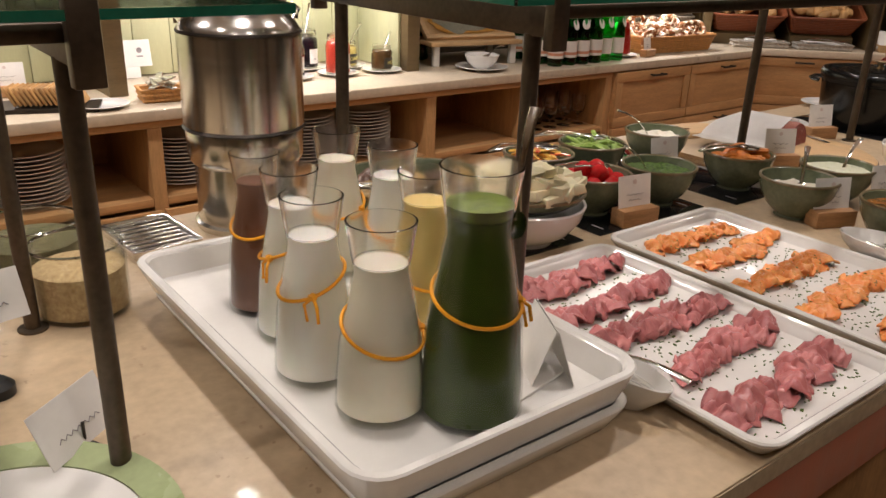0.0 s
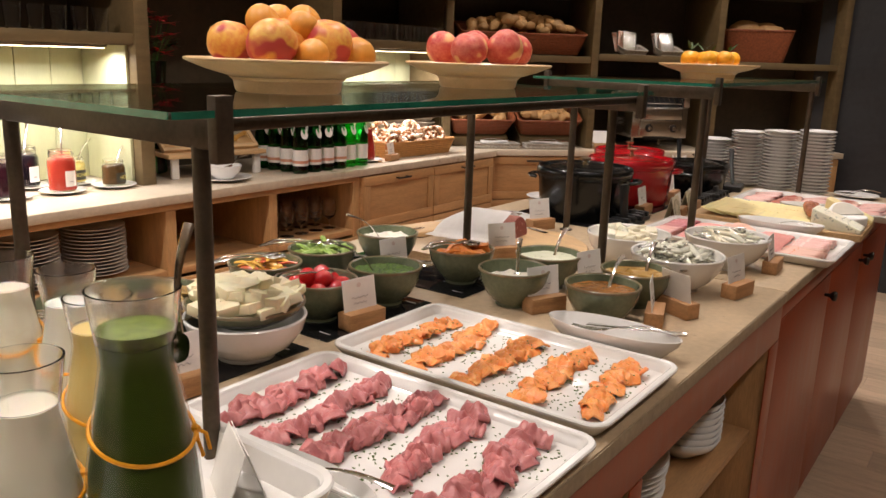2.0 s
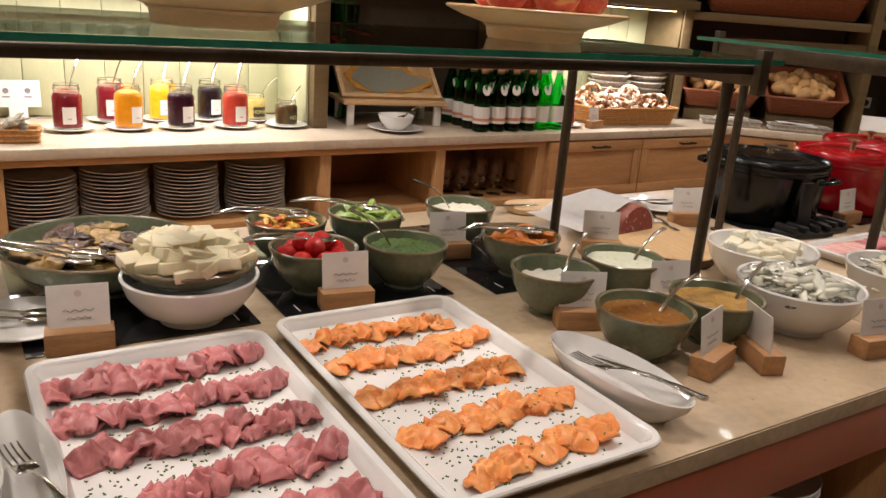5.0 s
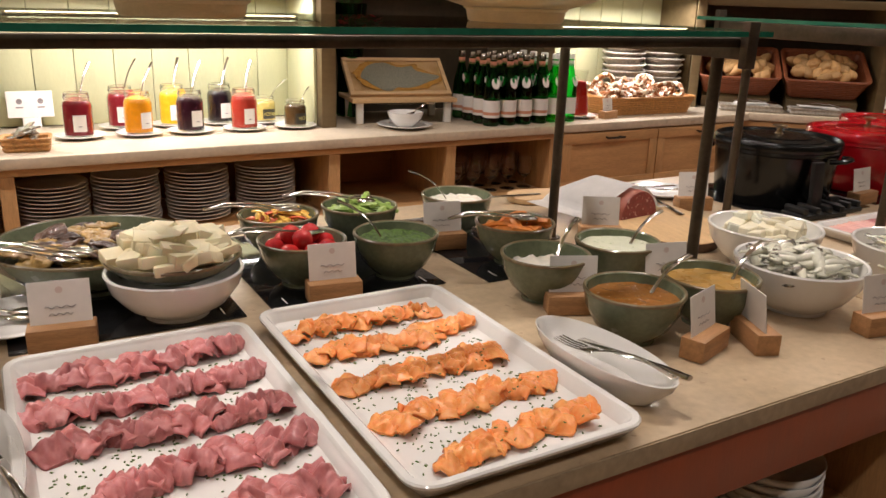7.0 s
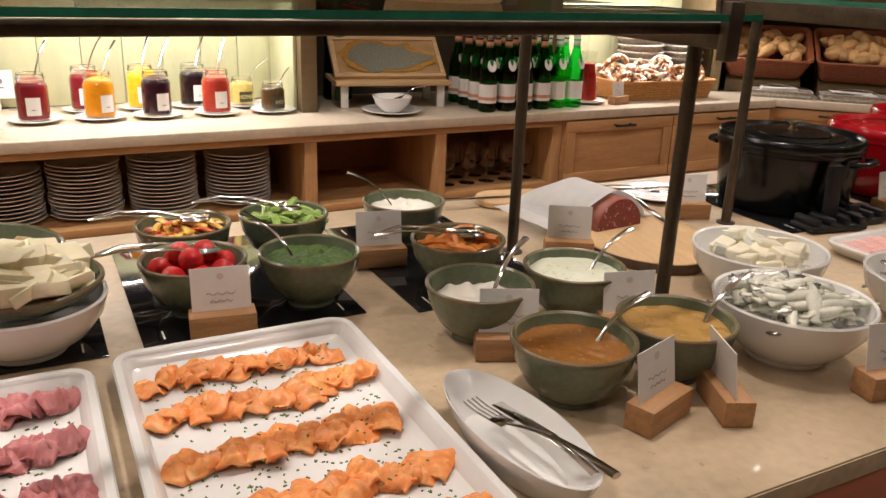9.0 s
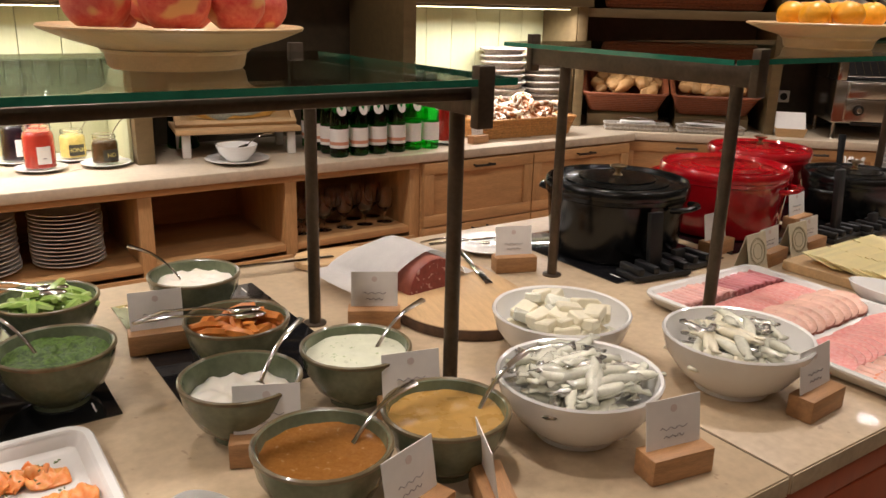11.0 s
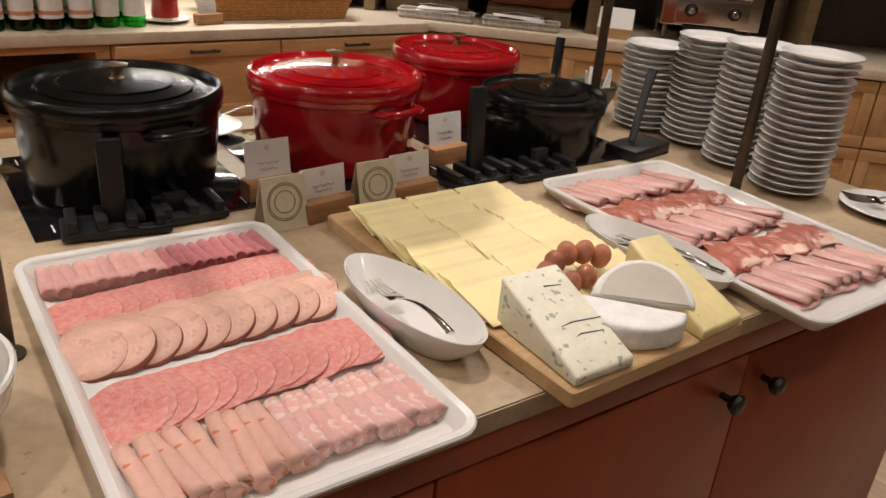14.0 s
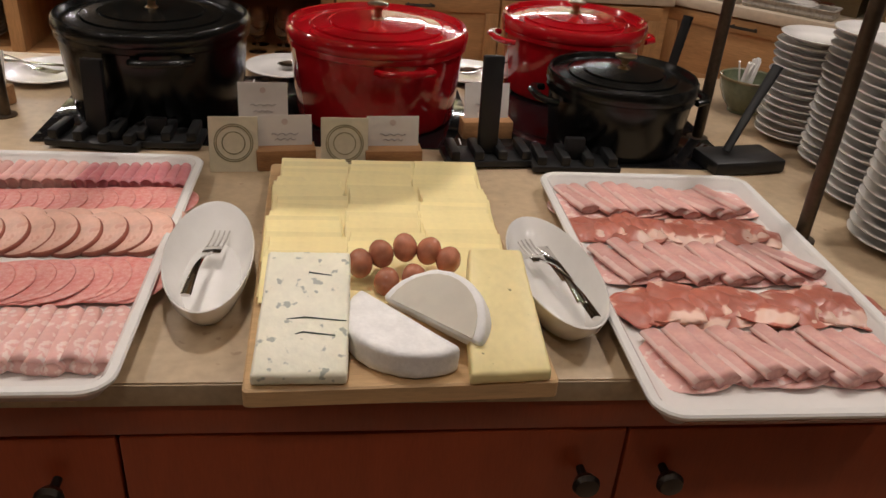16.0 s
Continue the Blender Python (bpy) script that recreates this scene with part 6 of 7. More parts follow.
def jam_jar(x, y, jam, az, label, h=0.149, r=0.0485, spoon_az=40, honey=False):
    put("saucer", SAUCER_L, pose(x, y, RZ), "white saucer under a jam jar", "saucer", "saucers under the jam jars")
    z = RZ + 0.0075
    j = thing("jam_jar", label, "jar", pose(x, y, z, 0, 0, az), "jam jars")
    part("glass", lathe([(r * 0.9, 0), (r, 0.005), (r, h * 0.72), (r * 0.93, h * 0.79), (r * 0.84, h * 0.83)], 36, cap1=False), CLEAR, j)
    part("neck", lathe([(r * 0.84, h * 0.832), (r * 0.84, h * 0.88), (r * 0.9, h * 0.89), (r * 0.9, h * 0.91), (r * 0.84, h * 0.92), (r * 0.84, h * 0.985), (r * 0.8, h), (r * 0.77, h * 0.985), (r * 0.78, h * 0.832)], 36, cap0=False, cap1=False, closed=True), CLEAR_SOLID, j, "clear glass screw neck")
    part("jam", lathe([(r * 0.965, 0.0075), (r * 0.965, h * 0.715), (r * 0.89, h * 0.785), (r * 0.79, h * 0.825), (r * 0.7, h * 0.826), (0.003, h * 0.818)], 32), JAMS[jam], j)
    w = 0.44 if not honey else 0.62
    n = 10
    bm = bmesh.new()
    rows = [[Vector((math.sin(a) * (r + d), -math.cos(a) * (r + d), zz)) for d, zz in ((0.0003, h * 0.14), (0.0003, h * 0.52), (0.0009, h * 0.52), (0.0009, h * 0.14))] for a in ((-w + 2 * w * i / n) for i in range(n + 1))]
    loft(rows, bm)
    lb = part("label", bm, PAPER if not honey else material("dark_label", (0.05, 0.045, 0.03), 0.5), j, "white paper label" if not honey else "dark label with pale letters")
    if honey:
        word("HONIG" if jam == "honey" else "HO", 0.02, pose(0, -r - 0.0014, h * 0.33, 90), material("label_yellow", (0.70, 0.60, 0.18), 0.5), lb, "pale yellow capitals")
    else:
        part("print", box(-0.006, 0.006, -r - 0.0016, -r - 0.0011, h * 0.25, h * 0.27, 0), INK, lb)
    spoon(pose(x, y, z + h * 0.55) @ pose(0, 0, 0, 0, 0, spoon_az) @ pose(0, 0, 0, 0, -60 if not honey else -38), 0.185 if not honey else 0.165, label="steel spoon standing in a jam jar", name="jam_spoon", big=1.0)


for x, jam, y, saz in ((1.088, "cherry", 2.80, 50), (1.285, "apricot", 2.80, 40), (1.465, "plum", 2.795, 50), (1.665, "rose", 2.795, 55), (1.255, "cherry", 2.97, 40), (1.44, "yellow", 2.97, 60), (1.62, "black", 2.97, 50)):
    jam_jar(x, y, jam, rnd(-15, 15) + 12, {"cherry": "glass jar of dark red cherry jam with a spoon", "apricot": "glass jar of orange apricot jam with a spoon", "plum": "glass jar of dark plum jam with a spoon", "rose": "glass jar of bright red jam with a spoon", "yellow": "glass jar of yellow jam with a spoon", "black": "glass jar of black currant jam with a spoon"}[jam], spoon_az=saz)
jam_jar(1.79, 2.94, "honey", 10, "low glass jar of pale honey with a spoon", 0.10, 0.043, 30, True)
jam_jar(1.865, 2.79, "dark_honey", 16, "low glass jar of dark honey with a spoon", 0.10, 0.043, 35, True)

sg = thing("wall_sign", "white printed notice leaning on the green boarding", "sign", pose(0.96, 3.06, RZ, -10))
part("panel", box(-0.076, 0.076, -0.002, 0.002, 0.04, 0.135, 0.0008), PAPER, sg, smooth=False)
part("stand", box(-0.03, 0.03, -0.002, 0.03, 0, 0.0395, 0.001), PAPER, sg)
for s in (-0.035, 0.035):
    part("emblem", lathe([(0.010, 0), (0.010, 0.0006)], 16), INK, sg).matrix_local = pose(s, -0.0022, 0.098, 90)
    part("print", box(s - 0.012, s + 0.012, -0.0028, -0.0022, 0.074, 0.079, 0), INK, sg)
sbk = thing("sachet_basket", "low wicker basket of silver sachets", "basket", pose(0.915, 2.63, RZ, 0, 0, -6))
part("weave", loft([rrect(0.075 + d, 0.055 + d, 0.012, z) for d, z in ((-0.012, 0), (-0.006, 0.008), (-0.009, 0.016), (-0.003, 0.024), (-0.006, 0.032), (0, 0.042), (-0.004, 0.045), (-0.012, 0.04), (-0.02, 0.006))]), TAN_WICKER, sbk)
for i in range(16):
    solid("sachet", box(-0.05, 0.05, -0.010, 0.010, -0.0025, 0.0025, 0.0015), FOIL, "slim silver sachet lying in the basket", "sachet", pose(0.915 + rnd(-0.03, 0.03), 2.63 + rnd(-0.035, 0.035), RZ + 0.04 + 0.002 * i, rnd(-25, 25), rnd(-12, 12), 80 + rnd(-25, 25)), "silver sachets")

# west part of the rear counter
sl8 = solid("slate_board", loft([rrect(0.15, 0.075, 0.006, z, 2) for z in (0, 0.012)]), DARK_METAL, "dark slate board with crispbread", "board", pose(0.58, 2.66, RZ, 0, 0, -20))
for i in range(14):
    solid("crispbread", box(-0.045, 0.045, -0.004, 0.004, -0.03, 0.03, 0.002), CRUST, "thin crispbread leaning on the slate", "crispbread", pose(0.50 + i * 0.013, 2.69 - i * 0.005, RZ + 0.043, -28, 0, 62), "crispbread slices")
for x in (0.28, 0.40):
    glass_cup = thing("glass_cup", "small glass cup of red berry compote", "cup", pose(x, 2.62, RZ), "glass cups")
    part("glass", lathe([(0.028, 0), (0.034, 0.05), (0.032, 0.05), (0.026, 0.004), (0.003, 0.004)], 28), CLEAR, glass_cup)
    part("compote", lathe([(0.0255, 0.0045), (0.0305, 0.038), (0.003, 0.04)], 24), JAMS["cherry"], glass_cup)
for x, y in ((0.12, 2.85), (0.30, 2.88), (0.52, 2.90)):
    card(pose(x, y, RZ, 0, 0, -5), 0.11, 0.075)
put("saucer", SAUCER_L, pose(0.72, 2.60, RZ), "white saucer on the rear counter", "saucer", "saucers under the jam jars")

# ---- honeycomb on its stand ----
hs = thing("honeycomb_stand", "wooden board on white legs with a honeycomb frame", "honey stand", pose(2.345, 2.86, RZ, 0, 0, -10))
board = part("board", box(-0.225, 0.225, -0.13, 0.13, 0.086, 0.104, 0.003), BOARD_WOOD, hs)
for x in (-0.19, 0.19):
    for y in (-0.10, 0.10):
        part("leg", box(x - 0.015, x + 0.015, y - 0.012, y + 0.012, 0, 0.0855, 0.003), WHITE, hs, "white leg")
part("drip_pan", loft([circle(0.14 * k, z, 40, ry=0.08 * k) for k, z in ((0.3, 0.066), (0.85, 0.072), (1, 0.084), (0.97, 0.085), (0.8, 0.076), (0.3, 0.07))]), STEEL, hs)
hf = thing("honeycomb", "wooden frame of golden honeycomb leaning back", "honeycomb", pose(2.345, 2.86, RZ, 0, 0, -10) @ pose(0.0, -0.07, 0.107, -52))
w, h = 0.22, 0.22
for x0, x1, z0, z1 in ((-w, w, 0, 0.02), (-w, w, h - 0.02, h), (-w, -w + 0.018, 0.0202, h - 0.0202), (w - 0.018, w, 0.0202, h - 0.0202)):
    part("frame_bar", box(x0, x1, -0.012, 0.012, z0, z1, 0.002), BOARD_WOOD, hf)
COMB = material("capped_honeycomb", (0.74, 0.52, 0.27), 0.4, vary=0.25, scale=14, fine=120, bump=0.3, second=(0.66, 0.40, 0.15))
bm = bmesh.new()
grid = []
for i in range(25):
    grid.append([bm.verts.new((-w + 0.0185 + (2 * w - 0.037) * i / 24, -0.006 + 0.004 * noise.noise(Vector((i * 0.4, j * 0.4, 2))), 0.0205 + (h - 0.041) * j / 16)) for j in range(17)])
for a, b in zip(grid, grid[1:]):
    for j in range(16):
        bm.faces.new((a[j], b[j], b[j + 1], a[j + 1]))
bmesh.ops.solidify(bm, geom=bm.faces[:], thickness=0.008)
comb = part("comb", bm, COMB, hf, "golden capped wax comb")
bm = bmesh.new()
ring = [Vector((0.15 * math.cos(a) * (1 + 0.6 * noise.noise(Vector((math.cos(a) * 1.5, math.sin(a) * 1.5, 4)))) - 0.02, 0, 0.105 + 0.07 * math.sin(a) * (1 + 0.7 * noise.noise(Vector((math.cos(a) * 1.7, math.sin(a) * 1.7, 8)))))) for a in (2 * math.pi * i / 40 for i in range(40))]
loft([[p + Vector((0, -0.0125, 0)) for p in ring], [p + Vector((0, -0.0113, 0)) for p in ring]], bm)
edge = bmesh.new()
mid = Vector((-0.02, 0, 0.105))
torn = [mid + (p - mid) * (1.22 + 0.22 * noise.noise(p * 60)) for p in ring]
loft([[Vector((max(-w + 0.022, min(w - 0.022, p.x)), -0.0110, max(0.024, min(h - 0.024, p.z)))) for p in torn], [Vector((max(-w + 0.022, min(w - 0.022, p.x)), -0.0100, max(0.024, min(h - 0.024, p.z)))) for p in torn]], edge)
part("torn_comb", edge, material("torn_comb", (0.52, 0.27, 0.05), 0.3, vary=0.4, scale=60, fine=220, bump=0.8, coat=0.4, second=(0.34, 0.15, 0.025)), comb, "amber torn wax edge")
part("open_comb", bm, material("open_comb", (0.30, 0.29, 0.22), 0.3, vary=0.4, scale=160, fine=300, bump=0.7, coat=0.4, second=(0.13, 0.125, 0.095)), comb, "dark scraped open cells")
put("saucer", DINNER, pose(2.275, 2.65, RZ), "white plate under the honey bowl", "saucer", "saucers under the jam jars")
hb = thing("honey_bowl", "small white lion foot bowl with a spoon", "bowl", pose(2.275, 2.65, RZ + 0.007))
part("bowl", lathe([(0.034, 0), (0.04, 0.005), (0.062, 0.028), (0.074, 0.056), (0.070, 0.057), (0.058, 0.03), (0.003, 0.012)], 36), WHITE, hb)
spoon(pose(2.30, 2.65, RZ + 0.055, 0, 0, 10) @ pose(0, 0, 0, 0, -16), 0.13, label="steel spoon resting in the honey bowl", name="honey_spoon", big=0.7)

# ---- water bottles ----
def bottle(m, mat, label, band):
    b = thing("water_bottle", label, "bottle", m, "green water bottles")
    part("glass", lathe([(0.030, 0), (0.0345, 0.004), (0.035, 0.012), (0.035, 0.135), (0.032, 0.165), (0.022, 0.205), (0.0145, 0.235), (0.0135, 0.262), (0.0150, 0.268), (0.0145, 0.285)], 28), mat, b)
    part("label", lathe([(0.0353, 0.035), (0.0353, 0.105)], 28, cap0=False, cap1=False), PAPER, b, "white paper label")
    if band:
        part("label_band", lathe([(0.0356, 0.046), (0.0356, 0.058)], 28, cap0=False, cap1=False), LABEL_BAND, b, "orange band on the label")
    bm = lathe([(0.0185, 0), (0.0185, 0.0007)], 20, squash=1.25)
    bmesh.ops.transform(bm, matrix=pose(0, -0.0285, 0.175, 72), verts=bm.verts)
    part("neck_label", bm, PAPER, b, "white oval neck label")
    part("collar", lathe([(0.0143, 0.238), (0.0138, 0.262)], 20, cap0=False, cap1=False), LABEL_BAND if band else PAPER, b)
    part("cap", lathe([(0.0158, 0.268), (0.0158, 0.286), (0.014, 0.289), (0.002, 0.289)], 20), CHROME if band else PAPER, b, "metal cap")
    return b


bd = bottle(pose(2.645, 2.585, RZ, 0, 0, -6), BOTTLE_DARK, "dark green glass water bottle with a white label", True)
bl = bottle(pose(2.975, 2.60, RZ, 0, 0, 4), BOTTLE_GREEN, "bright green glass water bottle with a white label", False)
for i in range(6):
    for j in range(4):
        if (i, j) in ((0, 0), (4, 0)):
            continue
        copy_thing(bd if i < 4 else bl, pose(2.645 + i * 0.0825 + rnd(-0.002, 0.002) + 0.012 * (j % 2) * 0, 2.585 + j * 0.082 + (0.012 if i >= 4 else 0), RZ, 0, 0, rnd(-25, 25)))
rj = thing("juice_carafe", "glass carafe of red juice on a saucer", "carafe", pose(3.175, 2.665, RZ + 0.0075))
part("glass", lathe([(0.046, 0), (0.048, 0.005), (0.044, 0.06), (0.034, 0.12), (0.028, 0.155), (0.034, 0.205), (0.032, 0.205), (0.026, 0.155), (0.032, 0.12), (0.042, 0.06), (0.045, 0.008), (0.003, 0.006)], 36), CLEAR, rj)
part("juice", lathe([(0.0448, 0.0083), (0.0415, 0.06), (0.0316, 0.12), (0.0257, 0.155), (0.003, 0.158)], 32), RED_JUICE, rj)
put("saucer", SAUCER_L, pose(3.175, 2.665, RZ), "white saucer under the juice carafe", "saucer", "saucers under the jam jars")
card(pose(3.30, 2.60, RZ, 0, 0, 12), 0.07, 0.06)


# ---- baskets ----
def basket(m, hx, hy, h, mat, label, flare=0.03, rows=8, cat="basket", name="bread_basket", grp="bread baskets"):
    b = thing(name, label, cat, m, grp)
    rings = []
    for i in range(rows * 2 + 1):
        t = i / (rows * 2)
        d = flare * (t - 1) + (0.0025 if i % 2 else 0)
        rings.append(rrect(hx + d, hy + d, 0.03, h * t))
    rings.append(rrect(hx + 0.004, hy + 0.004, 0.03, h + 0.004))
    rings.append(rrect(hx - 0.004, hy - 0.004, 0.028, h + 0.007))
    rings.append(rrect(hx - 0.014, hy - 0.014, 0.026, h))
    rings.append(rrect(hx - flare - 0.012, hy - flare - 0.012, 0.02, 0.012))
    part("weave", loft(rings), mat, b)
    pts = rrect(hx, hy, 0.03, h + 0.004, 6)
    bm = tube([*pts, pts[0], pts[1]], 0.007, 8)
    for v in bm.verts:
        v.co += Vector((noise.noise(v.co * 130), noise.noise(v.co * 130 + Vector((7, 0, 0))), noise.noise(v.co * 130 + Vector((0, 7, 0))))) * 0.002
    part("plaited_rim", bm, mat, b)
    return b


ROLLS = []
for s in range(6):
    bm = blob((0, 0, 0), (0.042, 0.030, 0.026), sub=3, rough=0.14, freq=1.6, seed=s)
    for v in bm.verts:
        if v.co.z > 0.012:
            v.co.z -= 0.005 * max(0, 1 - abs(v.co.y) / 0.008)
    me = bpy.data.meshes.new("bread_roll")
    bm.to_mesh(me)
    bm.free()
    me.polygons.foreach_set("use_smooth", [True] * len(me.polygons))
    me.materials.append(CRUST)
    ROLLS.append(me)


def heap(m, hx, hy, z, n, label, grp, dome=0.05, scale=1.0):
    for i in range(n):
        x, y = rnd(-hx, hx), rnd(-hy, hy)
        d = dome * (1 - 0.6 * (x / hx) ** 2) * rnd(0.3, 1)
        s = rnd(0.85, 1.15) * scale
        put("bread_roll", ROLLS[i % 6], m @ pose(x, y, z + d, rnd(-40, 40), rnd(-40, 40), rnd(0, 360)), label, "bread roll", grp, (s, s, s))


# pretzels
pb = basket(pose(3.60, 2.755, RZ, 0, 0, -3), 0.27, 0.14, 0.075, TAN_WICKER, "tan wicker basket heaped with pretzels", 0.02, 7, name="pretzel_basket")
PM = []
for s in range(3):
    pts = []
    for i in range(61):
        t = i / 60
        a = -2.75 + t * 5.5
        r = 1 - 0.62 * max(0, abs(t - 0.5) * 2 - 0.55) / 0.45
        pts.append((0.052 * math.sin(a) * r, -0.045 * math.cos(a) * (1 if abs(a) < 1.6 else 0.9) - (0.035 if abs(t - 0.5) > 0.42 else 0), 0.010 * math.sin(a * 2 + s)))
    bm = tube(pts, [0.005 + 0.008 * (1 - abs(i / 60 - 0.5) * 2) ** 0.6 for i in range(61)], 8)
    me = bpy.data.meshes.new("pretzel")
    bmesh.ops.recalc_face_normals(bm, faces=bm.faces[:])
    bm.to_mesh(me)
    bm.free()
    me.polygons.foreach_set("use_smooth", [True] * len(me.polygons))
    me.materials.append(PRETZEL)
    PM.append(me)
for i in range(54):
    x, y = rnd(-0.225, 0.225), rnd(-0.10, 0.11)
    put("pretzel", PM[i % 3], pose(3.60 + x, 2.755 + y, RZ + 0.055 + rnd(0.0, 0.105) * (1 - (x / 0.33) ** 2) * (0.7 + 2.0 * max(0, y)), rnd(-60, 60), rnd(-40, 40), rnd(0, 360)), "brown pretzel with coarse white salt", "pretzel", "pretzels in the basket")
solid("pretzel_bed", loft([rrect(0.235, 0.115, 0.03, z) for z in (RZ + 0.02, RZ + 0.06)] + [rrect(0.15, 0.06, 0.03, RZ + 0.09)]), PRETZEL, "dense layer of pretzels at the bottom of the basket", "pretzels", pose(3.60, 2.755, 0), kind="stuff")
# stacked wicker bowls
for x, y, n in ((3.72, 2.985, 11), (3.955, 2.96, 10)):
    wb = None
    for i in range(n):
        m = pose(x + rnd(-0.006, 0.006), y + rnd(-0.006, 0.006), RZ + i * 0.031, rnd(-2, 2), rnd(-2, 2), rnd(0, 360))
        if wb is None:
            wb = thing("wicker_bowl", "grey round wicker bread bowl in a stack", "basket", m, "stacked wicker bowls")
            prof = []
            for k in range(9):
                t = k / 8
                prof.append((0.068 + 0.035 * t + (0.002 if k % 2 else 0), 0.05 * t))
            part("weave", lathe(prof + [(0.098, 0.051), (0.066, 0.008)], 36), GREY_WICKER, wb)
            part("rim", tube([(0.105 * math.cos(a), 0.105 * math.sin(a), 0.05) for a in (2 * math.pi * q / 32 for q in range(34))], 0.006, 8), GREY_WICKER, wb)
        else:
            copy_thing(wb, m)

# ---- on the wing ----
def wp(s, n, z, rx=0, ry=0, rz=0):
    return WING @ pose(s, n, z, rx, ry, rz)


for s, lab in ((0.003, "russet wicker basket of golden rolls tipped forward"), (0.425, "russet wicker basket of pale rolls tipped forward")):
    solid("basket_riser", loft([[Vector(p) for p in ((-0.17, 0.0, z0), (0.17, 0.0, z0), (0.17, 0.26, z1), (-0.17, 0.26, z1))] for z0, z1 in ((0, 0), (0.055, 0.185))]), SHELF_WOOD, "dark sloping wooden riser under a bread basket", "riser", wp(s, 0.19, RZ), "basket risers", smooth=False)
    m = wp(s, 0.31, RZ + 0.124, 26.6)
    basket(m, 0.200, 0.155, 0.115, WICKER, lab, 0.035, 9)
    heap(m, 0.145, 0.10, 0.085, 34, "golden brown bread roll in the wicker basket", "rolls in the lower baskets", 0.045)
for s in (0.065, 0.405):
    t = thing("cutlery_tray", "grey wicker tray with papers and steel tongs", "tray", wp(s, 0.085, RZ), "grey wicker trays")
    part("weave", loft([rrect(0.155 + d, 0.055 + d, 0.012, z) for d, z in ((-0.008, 0), (-0.003, 0.01), (-0.006, 0.02), (0, 0.032), (-0.004, 0.034), (-0.012, 0.03), (-0.014, 0.006))]), GREY_WICKER, t)
    for k in range(4):
        solid("paper_sheet", box(-0.08, 0.08, -0.035, 0.035, 0, 0.0012, 0), PAPER, "white paper sheet lying in the wicker tray", "paper", wp(s - 0.02 + rnd(-0.03, 0.03), 0.085, RZ + 0.031 + k * 0.003, rnd(-2, 2), rnd(-5, 5), rnd(-14, 14)), "paper sheets")
    tongs(wp(s + 0.12, 0.085, RZ + 0.046, 0, 0, 176), 0.2, "steel bread tongs lying in the wicker tray")
nb = thing("napkin_box", "small tan box of white paper napkins", "napkin box", wp(0.77, 0.11, RZ, 0, 0, -4))
part("box", loft([rrect(0.07 + d, 0.05 + d, 0.006, z) for d, z in ((-0.01, 0), (0, 0.04), (-0.004, 0.04), (-0.012, 0.01))]), BOARD_WOOD, nb)
bm = box(-0.068, 0.068, -0.003, 0.024, 0.0, 0.10, 0.004)
bmesh.ops.transform(bm, matrix=pose(0, -0.02, 0.028, -38), verts=bm.verts)
part("folded_paper", bm, PAPER, nb, "stack of white paper napkins")
sk = thing("power_socket", "small white device with dark sockets on the back panel", "socket", wp(0.80, 0.555, RZ + 0.11))
part("plate", box(-0.06, 0.06, 0, 0.012, 0, 0.06, 0.004), PAPER, sk)
for s in (-0.03, 0.03):
    part("outlet", lathe([(0.018, 0), (0.018, 0.004), (0.012, 0.005)], 20), BLACK_PLASTIC, sk).matrix_local = pose(s, 0, 0.03, 90)

# toaster
to = thing("conveyor_toaster", "steel conveyor toaster with two round knobs", "toaster", wp(1.118, 0.05, RZ))
part("body", box(-0.185, 0.185, 0.03, 0.40, 0.075, 0.265, 0.006), STEEL, to)
part("front_panel", box(-0.135, 0.135, 0.012, 0.029, 0.085, 0.185, 0.004), STEEL, to)
part("chute_panel", box(-0.135, 0.135, 0.0, 0.029, 0.189, 0.262, 0.006), STEEL, to)
part("hood", box(-0.185, 0.185, 0.16, 0.40, 0.2655, 0.40, 0.006), STEEL, to)
for s in (-1, 1):
    part("side_plate", box(s * 0.165 - 0.021, s * 0.165 + 0.021, 0.02, 0.159, 0.266, 0.385, 0.004), STEEL, to)
part("dark_mouth", box(-0.142, 0.142, 0.13, 0.158, 0.268, 0.38, 0.002), BLACK_PLASTIC, to)
rk = part("wire_rack", tube([(-0.14, 0.04, 0.285), (0.14, 0.04, 0.285)], 0.003, 8), CHROME, to)
for i in range(9):
    part("wire", tube([(-0.13 + i * 0.0325, 0.04, 0.285), (-0.13 + i * 0.0325, 0.125, 0.355)], 0.0018, 6), CHROME, rk)
part("crumb_slot", box(-0.10, 0.10, 0.010, 0.03, 0.068, 0.078, 0.002), DARK_METAL, to)
for s in (-0.08, 0.08):
    k = part("knob", lathe([(0.024, 0), (0.024, 0.004), (0.017, 0.006), (0.015, 0.022), (0.003, 0.023)], 28), DARK_METAL, to, "round dark knob")
    k.matrix_local = pose(s, 0.0115, 0.137, 90)
    c = part("knob_ring", lathe([(0.0255, 0), (0.0255, 0.0045), (0.0243, 0.0045), (0.0243, 0)], 28, cap0=False, cap1=False, closed=True), CHROME, k)
    part("knob_cap", lathe([(0.012, 0.0231), (0.010, 0.025), (0.002, 0.025)], 20), CHROME, k)
for x in (-0.16, 0.16):
    for y in (0.06, 0.36):
        part("foot", lathe([(0.012, 0), (0.009, 0.01), (0.009, 0.0745)], 14, cx=x, cy=y), CHROME, to)

